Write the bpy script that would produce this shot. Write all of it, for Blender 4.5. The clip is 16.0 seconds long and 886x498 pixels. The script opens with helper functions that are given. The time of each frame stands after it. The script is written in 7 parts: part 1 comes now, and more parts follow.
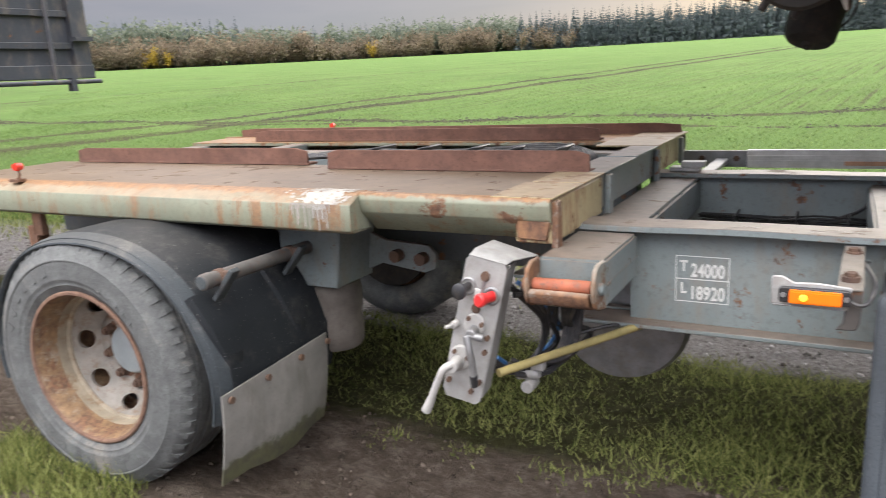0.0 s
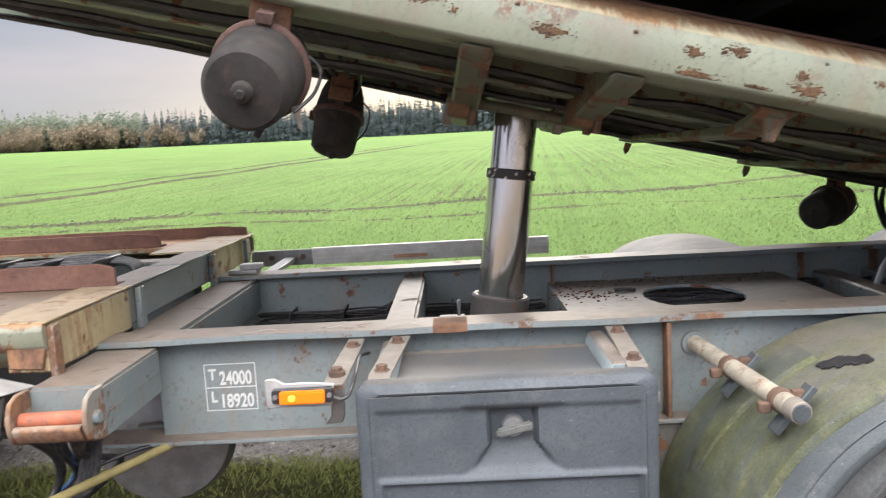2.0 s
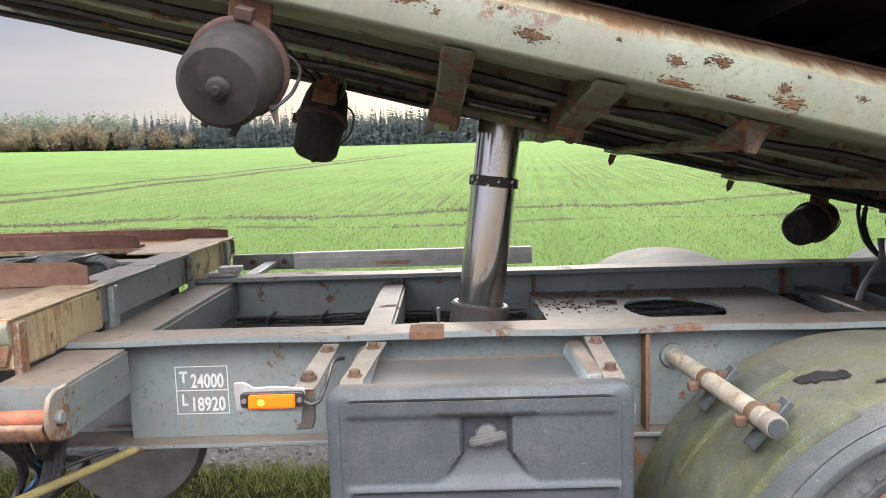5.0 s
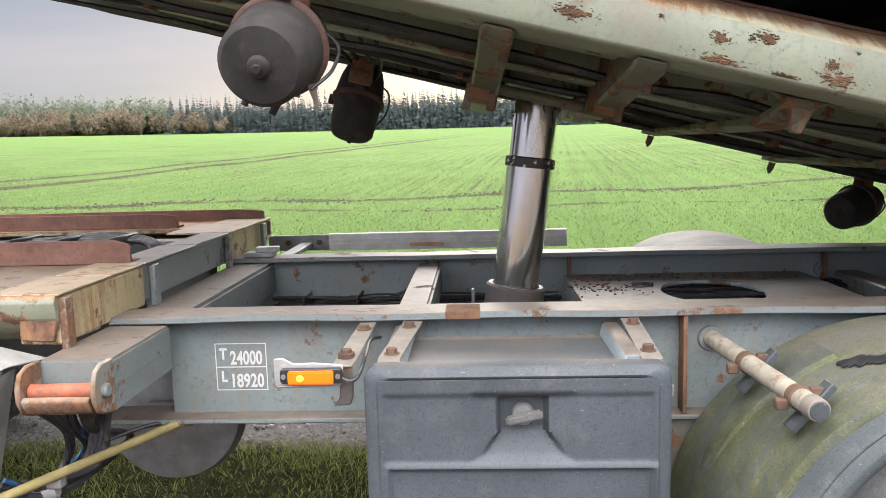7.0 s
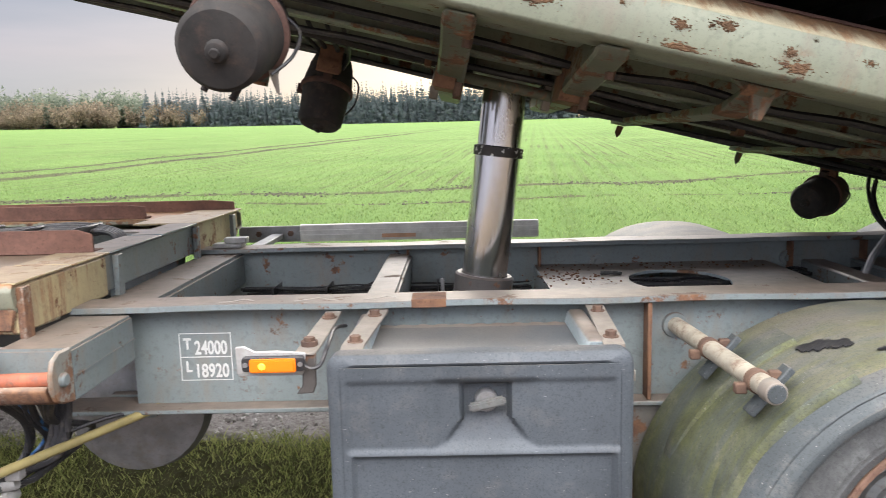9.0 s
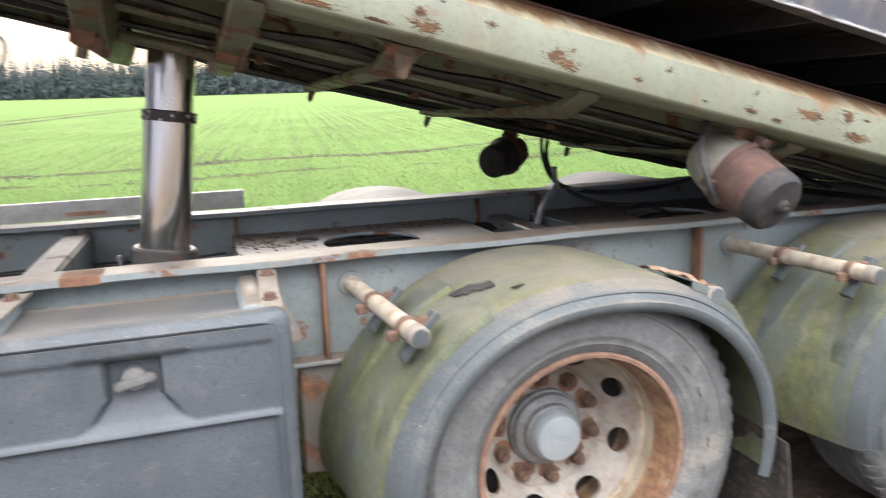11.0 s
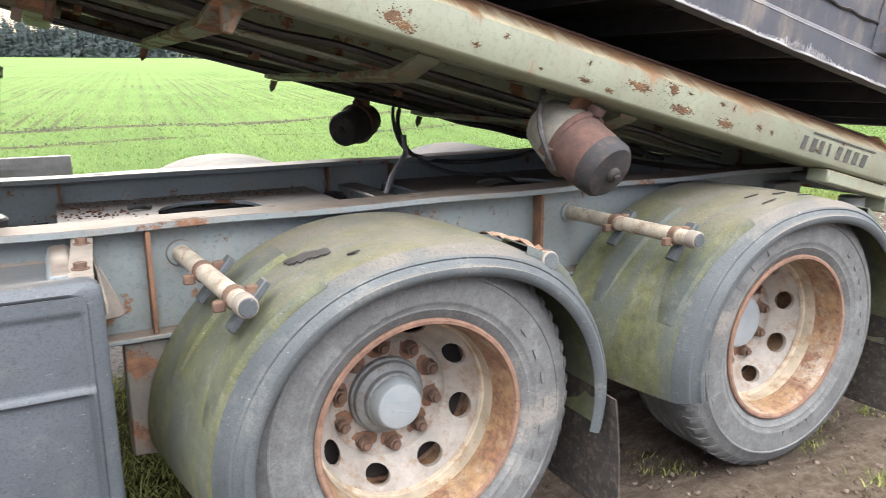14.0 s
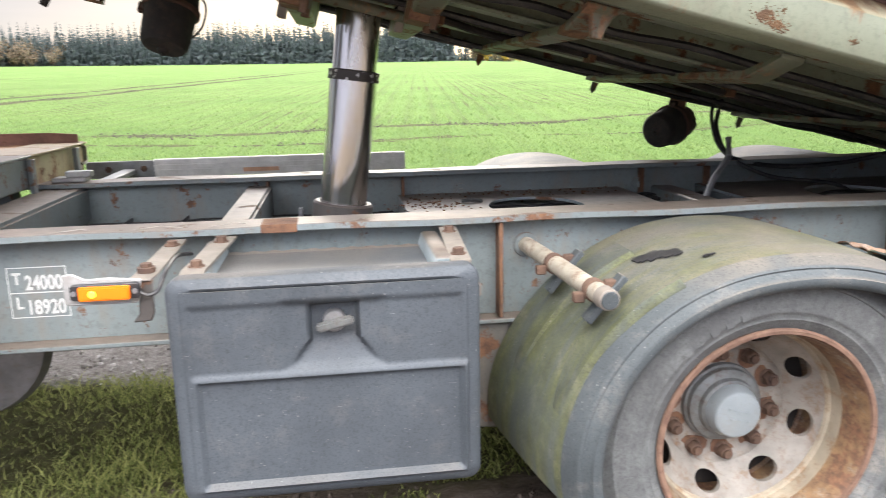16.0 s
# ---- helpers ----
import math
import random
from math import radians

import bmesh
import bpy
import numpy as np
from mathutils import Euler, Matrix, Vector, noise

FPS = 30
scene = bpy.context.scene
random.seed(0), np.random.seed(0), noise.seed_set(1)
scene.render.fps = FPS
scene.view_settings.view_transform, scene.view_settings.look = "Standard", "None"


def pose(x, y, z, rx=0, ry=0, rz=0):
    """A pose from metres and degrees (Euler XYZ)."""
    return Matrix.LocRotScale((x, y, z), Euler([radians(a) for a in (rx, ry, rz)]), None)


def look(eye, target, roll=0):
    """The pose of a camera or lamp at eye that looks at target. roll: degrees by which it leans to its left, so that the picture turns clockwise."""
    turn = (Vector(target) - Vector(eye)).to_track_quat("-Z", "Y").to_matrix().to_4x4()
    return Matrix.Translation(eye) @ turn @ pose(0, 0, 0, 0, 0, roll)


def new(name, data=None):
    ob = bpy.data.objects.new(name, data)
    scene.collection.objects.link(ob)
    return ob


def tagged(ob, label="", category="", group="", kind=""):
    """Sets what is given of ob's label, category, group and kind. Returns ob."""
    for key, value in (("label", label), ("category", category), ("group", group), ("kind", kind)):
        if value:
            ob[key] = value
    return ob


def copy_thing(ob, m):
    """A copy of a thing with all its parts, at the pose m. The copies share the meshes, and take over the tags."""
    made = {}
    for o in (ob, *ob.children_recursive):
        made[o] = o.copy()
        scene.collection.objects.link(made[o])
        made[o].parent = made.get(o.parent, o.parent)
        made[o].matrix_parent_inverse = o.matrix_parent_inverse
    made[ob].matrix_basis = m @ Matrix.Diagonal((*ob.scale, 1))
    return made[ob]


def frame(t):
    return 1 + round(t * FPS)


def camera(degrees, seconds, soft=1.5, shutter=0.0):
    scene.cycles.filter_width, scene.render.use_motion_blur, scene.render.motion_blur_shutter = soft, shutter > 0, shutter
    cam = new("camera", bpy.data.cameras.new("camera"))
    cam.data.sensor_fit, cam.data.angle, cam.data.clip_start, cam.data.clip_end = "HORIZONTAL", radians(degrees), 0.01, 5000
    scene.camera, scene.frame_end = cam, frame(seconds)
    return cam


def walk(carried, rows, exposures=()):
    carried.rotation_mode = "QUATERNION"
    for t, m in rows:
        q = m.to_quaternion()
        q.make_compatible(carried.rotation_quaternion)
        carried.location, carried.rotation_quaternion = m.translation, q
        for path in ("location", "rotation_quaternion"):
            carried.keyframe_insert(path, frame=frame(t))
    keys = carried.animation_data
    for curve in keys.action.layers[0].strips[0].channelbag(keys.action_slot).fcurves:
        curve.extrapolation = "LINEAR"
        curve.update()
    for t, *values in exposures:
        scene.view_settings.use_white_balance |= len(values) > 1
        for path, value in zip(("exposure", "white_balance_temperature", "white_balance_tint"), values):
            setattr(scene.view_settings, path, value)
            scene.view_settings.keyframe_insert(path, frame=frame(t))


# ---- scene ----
cam = camera(61.59, 16.0, soft=0.7, shutter=0.5)

PATH = [
    (0.0, pose(0.431, -2.284, 1.449, 76.68, 2.95, 27.95)),
    (0.5, pose(0.510, -2.269, 1.450, 76.95, 2.95, 22.34)),
    (1.0, pose(0.658, -2.242, 1.458, 78.50, 3.00, 13.43)),
    (1.5, pose(0.756, -2.182, 1.464, 80.69, 2.97, 5.07)),
    (2.0, pose(0.781, -2.176, 1.472, 82.47, 3.00, 0.68)),
    (2.5, pose(0.806, -2.166, 1.482, 83.86, 2.87, -1.30)),
    (3.0, pose(0.815, -2.164, 1.480, 84.20, 2.66, -1.64)),
    (5.5, pose(0.800, -2.149, 1.449, 82.89, 1.25, 0.58)),
    (6.0, pose(0.784, -2.154, 1.446, 82.59, 1.24, 1.31)),
    (6.5, pose(0.786, -2.155, 1.443, 82.37, 1.31, 1.92)),
    (7.0, pose(0.792, -2.154, 1.442, 82.11, 1.49, 2.37)),
    (7.5, pose(0.793, -2.154, 1.441, 81.88, 1.57, 2.61)),
    (8.0, pose(0.791, -2.155, 1.438, 81.76, 1.54, 2.76)),
    (10.5, pose(1.000, -2.143, 1.392, 80.61, 1.72, -11.46)),
    (11.0, pose(1.075, -2.161, 1.377, 79.13, 1.94, -18.18)),
    (11.5, pose(1.147, -2.165, 1.350, 77.59, 1.80, -24.03)),
    (12.0, pose(1.177, -2.166, 1.347, 76.72, 1.61, -27.30)),
    (12.5, pose(1.182, -2.161, 1.346, 76.24, 1.35, -29.24)),
    (13.0, pose(1.183, -2.159, 1.343, 76.33, 0.87, -29.94)),
    (13.5, pose(1.180, -2.158, 1.345, 76.64, 0.49, -29.76)),
    (14.0, pose(1.163, -2.154, 1.346, 76.95, 0.22, -28.19)),
    (14.5, pose(1.142, -2.153, 1.351, 77.10, 0.11, -24.64)),
    (15.0, pose(1.069, -2.146, 1.339, 77.10, 0.30, -18.85)),
    (15.5, pose(0.968, -2.140, 1.345, 77.04, 0.64, -12.96)),
    (16.0, pose(0.921, -2.147, 1.356, 77.17, 1.04, -8.17)),
]
walk(cam, PATH, exposures=[(0.0, 0.58), (1.5, 0.93), (8.0, 0.93), (10.4, 1.08), (11.0, 1.22), (12.0, 1.26), (14.5, 1.28), (16.0, 1.20)])

# ---- sky and sun: a bright overcast evening, the sun low behind the far trees ----
SUN_AZ = radians(4.0)
world = bpy.data.worlds.new("overcast_sky")
scene.world = world
world.use_nodes = True
wn, wl = world.node_tree.nodes, world.node_tree.links
wn.clear()


def wnode(kind, **kw):
    n = wn.new(kind)
    for k, v in kw.items():
        n.inputs[k].default_value = v
    return n


w_out = wn.new("ShaderNodeOutputWorld")
w_sum = wn.new("ShaderNodeAddShader")
sky = wn.new("ShaderNodeTexSky")
sky.sky_type, sky.sun_disc = "NISHITA", False
sky.sun_elevation, sky.sun_rotation = radians(15), SUN_AZ
bg_sky = wnode("ShaderNodeBackground", Strength=0.016)
bg_cloud = wnode("ShaderNodeBackground", Strength=1.0)
coord = wn.new("ShaderNodeTexCoord")
sep = wn.new("ShaderNodeSeparateXYZ")
# brighter towards the zenith, as an overcast sky is
grade = wnode("ShaderNodeMapRange")
grade.interpolation_type = "SMOOTHSTEP"
grade.inputs["From Min"].default_value, grade.inputs["From Max"].default_value = 0.16, 0.85
grade.inputs["To Min"].default_value, grade.inputs["To Max"].default_value = 0.178, 2.25
tint = wn.new("ShaderNodeValToRGB")
tint.color_ramp.elements[0].position, tint.color_ramp.elements[0].color = 0.0, (0.86, 0.89, 1.12, 1)
tint.color_ramp.elements[1].position, tint.color_ramp.elements[1].color = 0.75, (1.0, 0.975, 0.93, 1)
for at_z, col in ((0.07, (0.86, 0.90, 1.14, 1)), (0.11, (1.04, 0.96, 1.13, 1)), (0.2, (0.97, 0.98, 1.15, 1))):
    tint.color_ramp.elements.new(at_z).color = col
stretch = wn.new("ShaderNodeMapping")
stretch.inputs["Scale"].default_value = (1.2, 1.2, 9.0)
cloud = wnode("ShaderNodeTexNoise", Scale=2.2, Detail=6.0, Roughness=0.55)
cloud_ramp = wn.new("ShaderNodeValToRGB")
cloud_ramp.color_ramp.elements[0].position, cloud_ramp.color_ramp.elements[0].color = 0.3, (0.84, 0.88, 0.96, 1)
cloud_ramp.color_ramp.elements[1].position, cloud_ramp.color_ramp.elements[1].color = 0.66, (1.14, 1.10, 1.12, 1)
mul1 = wn.new("ShaderNodeMix")
mul1.data_type, mul1.blend_type = "RGBA", "MULTIPLY"
mul1.inputs["Factor"].default_value = 1.0
mul2 = wn.new("ShaderNodeVectorMath")
mul2.operation = "SCALE"
# warm glow round the hidden sun
dot = wn.new("ShaderNodeVectorMath")
dot.operation = "DOT_PRODUCT"
dot.inputs[1].default_value = (math.sin(SUN_AZ) * 0.998, math.cos(SUN_AZ) * 0.998, 0.06)
glow = wnode("ShaderNodeMapRange")
glow.interpolation_type = "SMOOTHSTEP"
glow.inputs["From Min"].default_value, glow.inputs["From Max"].default_value = 0.985, 1.0
glow.inputs["To Min"].default_value, glow.inputs["To Max"].default_value = 0.0, 0.07
warm = wn.new("ShaderNodeMix")
warm.data_type, warm.blend_type = "RGBA", "ADD"
warm.inputs["B"].default_value = (1.0, 0.72, 0.5, 1)
wl.new(coord.outputs["Generated"], sep.inputs[0])
wl.new(sep.outputs["Z"], grade.inputs["Value"])
wl.new(sep.outputs["Z"], tint.inputs["Fac"])
wl.new(coord.outputs["Generated"], stretch.inputs["Vector"])
wl.new(stretch.outputs[0], cloud.inputs["Vector"])
wl.new(cloud.outputs[0], cloud_ramp.inputs["Fac"])
wl.new(tint.outputs[0], mul1.inputs["A"])
wl.new(cloud_ramp.outputs[0], mul1.inputs["B"])
wl.new(mul1.outputs["Result"], mul2.inputs[0])
# the clear half of the sky lies behind the viewer and is the brighter one
back = wnode("ShaderNodeMapRange")
back.interpolation_type = "SMOOTHSTEP"
back.inputs["From Min"].default_value, back.inputs["From Max"].default_value = 0.45, -0.9
back.inputs["To Min"].default_value, back.inputs["To Max"].default_value = 1.0, 2.6
both = wn.new("ShaderNodeMath")
both.operation = "MULTIPLY"
wl.new(sep.outputs["Y"], back.inputs["Value"])
wl.new(grade.outputs[0], both.inputs[0])
wl.new(back.outputs[0], both.inputs[1])
wl.new(both.outputs[0], mul2.inputs["Scale"])
wl.new(coord.outputs["Generated"], dot.inputs[0])
wl.new(dot.outputs["Value"], glow.inputs["Value"])
wl.new(glow.outputs[0], warm.inputs["Factor"])
wl.new(mul2.outputs[0], warm.inputs["A"])
wl.new(warm.outputs["Result"], bg_cloud.inputs["Color"])
wl.new(sky.outputs[0], bg_sky.inputs["Color"])
wl.new(bg_sky.outputs[0], w_sum.inputs[0])
wl.new(bg_cloud.outputs[0], w_sum.inputs[1])
wl.new(w_sum.outputs[0], w_out.inputs["Surface"])

sun_data = bpy.data.lights.new("sun", "SUN")
sun_data.energy, sun_data.angle, sun_data.color = 0.7, radians(25), (1.0, 0.93, 0.84)
sun = new("sun", sun_data)
sun.matrix_world = look((0, 0, 40), (-math.sin(SUN_AZ) * 40, -math.cos(SUN_AZ) * 40, 40 - 40 * math.tan(radians(15))))

# ---- materials ----


class Mat:
    """A node material with a few shorthands."""

    def __init__(self, name, rough=0.6, metal=0.0):
        self.m = bpy.data.materials.new(name)
        self.m.use_nodes = True
        self.t = self.m.node_tree
        self.b = self.t.nodes["Principled BSDF"]
        self.b.inputs["Roughness"].default_value = rough
        self.b.inputs["Metallic"].default_value = metal
        tc = self.t.nodes.new("ShaderNodeTexCoord")
        self.co = tc.outputs["Object"]
        geo = self.t.nodes.new("ShaderNodeNewGeometry")
        self.pos, self.nrm = geo.outputs["Position"], geo.outputs["Normal"]
        self.island = geo.outputs["Random Per Island"]

    def noise(self, scale, detail=4.0, rough=0.55, stretch=None, at=None):
        n = self.t.nodes.new("ShaderNodeTexNoise")
        n.inputs["Scale"].default_value, n.inputs["Detail"].default_value = scale, detail
        n.inputs["Roughness"].default_value = rough
        src = at or self.co
        if stretch:
            mp = self.t.nodes.new("ShaderNodeMapping")
            mp.inputs["Scale"].default_value = stretch
            self.t.links.new(src, mp.inputs["Vector"])
            src = mp.outputs[0]
        self.t.links.new(src, n.inputs["Vector"])
        return n.outputs["Fac"]

    def ramp(self, fac, stops):
        r = self.t.nodes.new("ShaderNodeValToRGB")
        e = r.color_ramp.elements
        for i, (p, c) in enumerate(stops):
            el = e[i] if i < 2 else e.new(p)
            el.position = p
            el.color = c if len(c) == 4 else (*c, 1)
        self.t.links.new(fac, r.inputs["Fac"])
        return r.outputs["Color"]

    def step(self, fac, a, b, lo=0.0, hi=1.0):
        n = self.t.nodes.new("ShaderNodeMapRange")
        n.interpolation_type = "SMOOTHSTEP"
        for k, v in (("From Min", a), ("From Max", b), ("To Min", lo), ("To Max", hi)):
            n.inputs[k].default_value = v
        self.t.links.new(fac, n.inputs["Value"])
        return n.outputs[0]

    def math(self, op, a, b=None):
        n = self.t.nodes.new("ShaderNodeMath")
        n.operation = op
        for i, v in enumerate((a, b)):
            if v is None:
                continue
            if isinstance(v, (int, float)):
                n.inputs[i].default_value = v
            else:
                self.t.links.new(v, n.inputs[i])
        return n.outputs[0]

    def mix(self, fac, a, b, blend="MIX"):
        n = self.t.nodes.new("ShaderNodeMix")
        n.data_type, n.blend_type = "RGBA", blend
        for k, v in (("Factor", fac), ("A", a), ("B", b)):
            if isinstance(v, tuple):
                n.inputs[k if k == "Factor" else k].default_value = (*v, 1) if len(v) == 3 else v
            elif isinstance(v, (int, float)):
                n.inputs[k].default_value = v
            else:
                self.t.links.new(v, n.inputs[k])
        return n.outputs["Result"]

    def axis(self, src, which):
        n = self.t.nodes.new("ShaderNodeSeparateXYZ")
        self.t.links.new(src, n.inputs[0])
        return n.outputs[which]

    def colour(self, c):
        if isinstance(c, tuple):
            self.b.inputs["Base Color"].default_value = (*c, 1)
        else:
            self.t.links.new(c, self.b.inputs["Base Color"])
        return self

    def roughness(self, s):
        self.t.links.new(s, self.b.inputs["Roughness"])
        return self

    def bump(self, h, strength=0.3, dist=0.004):
        n = self.t.nodes.new("ShaderNodeBump")
        n.inputs["Strength"].default_value, n.inputs["Distance"].default_value = strength, dist
        self.t.links.new(h, n.inputs["Height"])
        self.t.links.new(n.outputs[0], self.b.inputs["Normal"])
        return self


RUST_A, RUST_B = (0.085, 0.045, 0.03), (0.225, 0.115, 0.06)


def painted(name, base, rust=0.5, dust=0.6, clusters=0.0, dust_lit_col=(0.31, 0.235, 0.175), streak=0.0, rough=0.5, bleed=None):
    """Old paint on steel: blotches, rust spots and runs, dust (on the bed, painted skylight) on what faces up."""
    m = Mat(name, rough)
    c = m.ramp(m.noise(3.0, 5), [(0.3, tuple(v * 0.82 for v in base)), (0.7, tuple(min(1, v * 1.12) for v in base))])
    fine = m.noise(60, 3)
    c = m.mix(m.step(fine, 0.52, 0.68, 0, 0.4), c, tuple(v * 0.6 for v in base))
    grime = m.step(m.noise(9, 9, 0.72, (1, 1, 0.35)), 0.47, 0.72, 0, 0.6)
    c = m.mix(grime, c, (0.20, 0.165, 0.125))
    rc = m.ramp(m.noise(35, 5, 0.7), [(0.35, RUST_A), (0.65, RUST_B)])
    spots = m.step(m.noise(7.5, 8, 0.68), 0.66 - 0.14 * rust, 0.70 - 0.12 * rust)
    c = m.mix(spots, c, rc)
    if clusters:
        where = m.step(m.noise(2.6, 3, 0.5), 0.56, 0.66)
        c = m.mix(m.math("MULTIPLY", where, m.step(m.noise(26, 9, 0.75), 0.47, 0.53, 0, clusters)), c, rc)
    nick = m.step(m.noise(48, 5, 0.7), 0.66, 0.70, 0, 0.8)
    c = m.mix(nick, c, rc)
    if streak:
        run = m.step(m.noise(16, 10, 0.8, (1, 1, 0.10)), 0.62 - 0.13 * streak, 0.70 - 0.13 * streak, 0, 0.85)
        run = m.math("MULTIPLY", run, m.step(m.noise(4, 5, 0.7), 0.40, 0.58))
        c = m.mix(run, c, m.ramp(m.noise(50, 5, 0.7), [(0.3, (0.15, 0.07, 0.035)), (0.7, (0.33, 0.175, 0.08))]))
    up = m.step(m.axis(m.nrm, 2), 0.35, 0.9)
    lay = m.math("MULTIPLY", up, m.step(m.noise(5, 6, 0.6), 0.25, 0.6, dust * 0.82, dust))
    c = m.mix(lay, c, m.ramp(m.noise(22, 4), [(0.3, tuple(v * 0.75 for v in dust_lit_col)), (0.7, tuple(v * 1.2 for v in dust_lit_col))]))
    if bleed:
        # rust running down from a top edge at a known height of the part
        top, deep = bleed
        low = m.math("ADD", m.axis(m.co, 2), m.math("MULTIPLY", m.math("SUBTRACT", m.noise(13, 9, 0.8, (1, 0.12, 0.12)), 0.5), deep * 3.2))
        c = m.mix(m.step(low, top - deep * 0.80, top - deep * 0.35, 0, 0.92), c, m.ramp(m.noise(40, 5, 0.7), [(0.3, (0.12, 0.058, 0.030)), (0.7, (0.36, 0.195, 0.085))]))
    c = m.mix(m.step(m.noise(170, 3, 0.7), 0.54, 0.66, 0, 0.22), c, (0.085, 0.07, 0.055))
    m.colour(c).roughness(m.step(spots, 0, 1, rough, 0.9)).bump(m.mix(0.5, spots, fine), 0.25, 0.003)
    return m.m


def rusted(name, a=RUST_A, b=RUST_B):
    m = Mat(name, 0.88)
    c = m.ramp(m.noise(12, 7, 0.7), [(0.3, a), (0.72, b)])
    c = m.mix(m.step(m.noise(70, 3), 0.55, 0.7, 0, 0.5), c, (0.07, 0.03, 0.02))
    m.colour(c).bump(m.noise(80, 4), 0.45, 0.003)
    return m.m


def rubber(name, base=0.055, dirt=0.6):
    m = Mat(name, 0.75)
    c = m.ramp(m.noise(8, 5), [(0.3, (base * 0.84, base * 0.86, base * 0.84)), (0.7, (base * 1.36, base * 1.42, base * 1.38))])
    c = m.mix(m.step(m.noise(14, 9, 0.75), 0.42, 0.68, 0.05, dirt), c, (0.205, 0.215, 0.205))
    c = m.mix(m.step(m.noise(4, 9, 0.75), 0.53, 0.66, 0, dirt), c, (0.27, 0.235, 0.19))
    c = m.mix(m.step(m.noise(95, 5, 0.7), 0.50, 0.64, 0, 0.4), c, (0.05, 0.05, 0.05))
    c = m.mix(m.step(m.noise(60, 3, 0.6), 0.72, 0.75, 0, 0.5), c, (0.34, 0.32, 0.28))
    c = m.mix(m.step(m.noise(170, 3, 0.7), 0.50, 0.64, 0, 0.25), c, (0.03, 0.03, 0.03))
    m.colour(c).bump(m.noise(120, 5, 0.75), 0.6, 0.003)
    return m.m


def plastic(name, base, dirt=0.3, algae=0.0, rough=0.58, scuff=0.0, dust=0.85):
    m = Mat(name, rough)
    c = m.ramp(m.noise(5, 4), [(0.3, tuple(v * 0.85 for v in base)), (0.7, tuple(v * 1.15 for v in base))])
    if algae:
        g = m.ramp(m.noise(16, 7, 0.72), [(0.3, (0.062, 0.066, 0.034)), (0.55, (0.125, 0.132, 0.056)), (0.75, (0.22, 0.21, 0.115))])
        bank = m.step(m.noise(2.4, 5, 0.6), 0.46 - 0.2 * algae, 0.62 - 0.16 * algae)
        runs = m.step(m.noise(3.2, 9, 0.72, (0.7, 4.2, 0.5)), 0.36, 0.60, 0, 0.94)
        c = m.mix(m.math("MULTIPLY", bank, runs), c, g)
        c = m.mix(m.step(m.noise(5, 9, 0.78, (0.8, 5, 0.6)), 0.60, 0.70, 0, 0.5), c, (0.045, 0.045, 0.038))
    c = m.mix(m.step(m.noise(11, 8, 0.7), 0.5, 0.72, 0, dirt), c, (0.27, 0.245, 0.21))
    up = m.step(m.axis(m.nrm, 2), 0.72, 0.98)
    c = m.mix(m.math("MULTIPLY", up, m.step(m.noise(6, 5), 0.3, 0.65, 0.15 if algae else dust * 0.24, 0.68 if algae else dust)), c, (0.185, 0.16, 0.13))
    c = m.mix(m.step(m.noise(120, 3, 0.6), 0.69, 0.73, 0, 0.5), c, (0.34, 0.33, 0.31))
    c = m.mix(m.step(m.noise(9, 10, 0.85), 0.645, 0.675, 0, scuff), c, (0.30, 0.285, 0.25))
    m.b.inputs["Specular IOR Level"].default_value = 0.3
    c = m.mix(m.step(m.noise(75, 4, 0.65), 0.56, 0.72, 0, 0.35), c, tuple(v * 0.5 for v in base))
    scr = m.step(m.noise(45, 2, 0.4, (1, 1, 9)), 0.74, 0.78, 0, 0.4)
    c = m.mix(scr, c, (0.33, 0.33, 0.34))
    c = m.mix(m.step(m.noise(190, 3, 0.7), 0.50, 0.66, 0, 0.45), c, tuple(v * 0.4 for v in base))
    m.colour(c).bump(m.noise(160, 4, 0.7), 0.3, 0.0015)
    return m.m


def plain(name, col, rough=0.5, metal=0.0, var=0.25, dirt=0.3, dirt_col=(0.2, 0.17, 0.13), scale=14):
    m = Mat(name, rough, metal)
    c = m.ramp(m.noise(scale, 5), [(0.3, tuple(v * (1 - var) for v in col)), (0.7, tuple(min(1, v * (1 + var)) for v in col))])
    c = m.mix(m.step(m.noise(scale * 1.7, 9, 0.74), 0.47, 0.70, 0, dirt), c, dirt_col)
    c = m.mix(m.step(m.noise(110, 3, 0.6), 0.56, 0.70, 0, 0.45 * var + 0.15), c, tuple(v * 0.45 for v in col))
    m.colour(c).bump(m.noise(90, 4), 0.25, 0.002)
    return m.m


def flap_rubber():
    """Grey rubber, splashed with mud and green growth along its foot."""
    m = Mat("mud_flap_rubber", 0.6)
    c = m.ramp(m.noise(6, 6, 0.65), [(0.3, (0.15, 0.145, 0.13)), (0.7, (0.235, 0.225, 0.205))])
    c = m.mix(m.step(m.noise(5, 8, 0.7, (1, 1, 0.3)), 0.50, 0.68, 0, 0.6), c, (0.10, 0.09, 0.07))
    foot = m.math("ADD", m.axis(m.co, 2), m.math("MULTIPLY", m.math("SUBTRACT", m.noise(4.5, 7, 0.7), 0.5), 0.28))
    c = m.mix(m.step(foot, 0.225, 0.195, 0, 0.9), c, m.ramp(m.noise(14, 6, 0.7), [(0.35, (0.035, 0.033, 0.022)), (0.65, (0.085, 0.085, 0.035))]))
    c = m.mix(m.step(m.noise(120, 3, 0.6), 0.56, 0.70, 0, 0.25), c, (0.06, 0.055, 0.045))
    m.colour(c).bump(m.noise(90, 4), 0.25, 0.002)
    return m.m


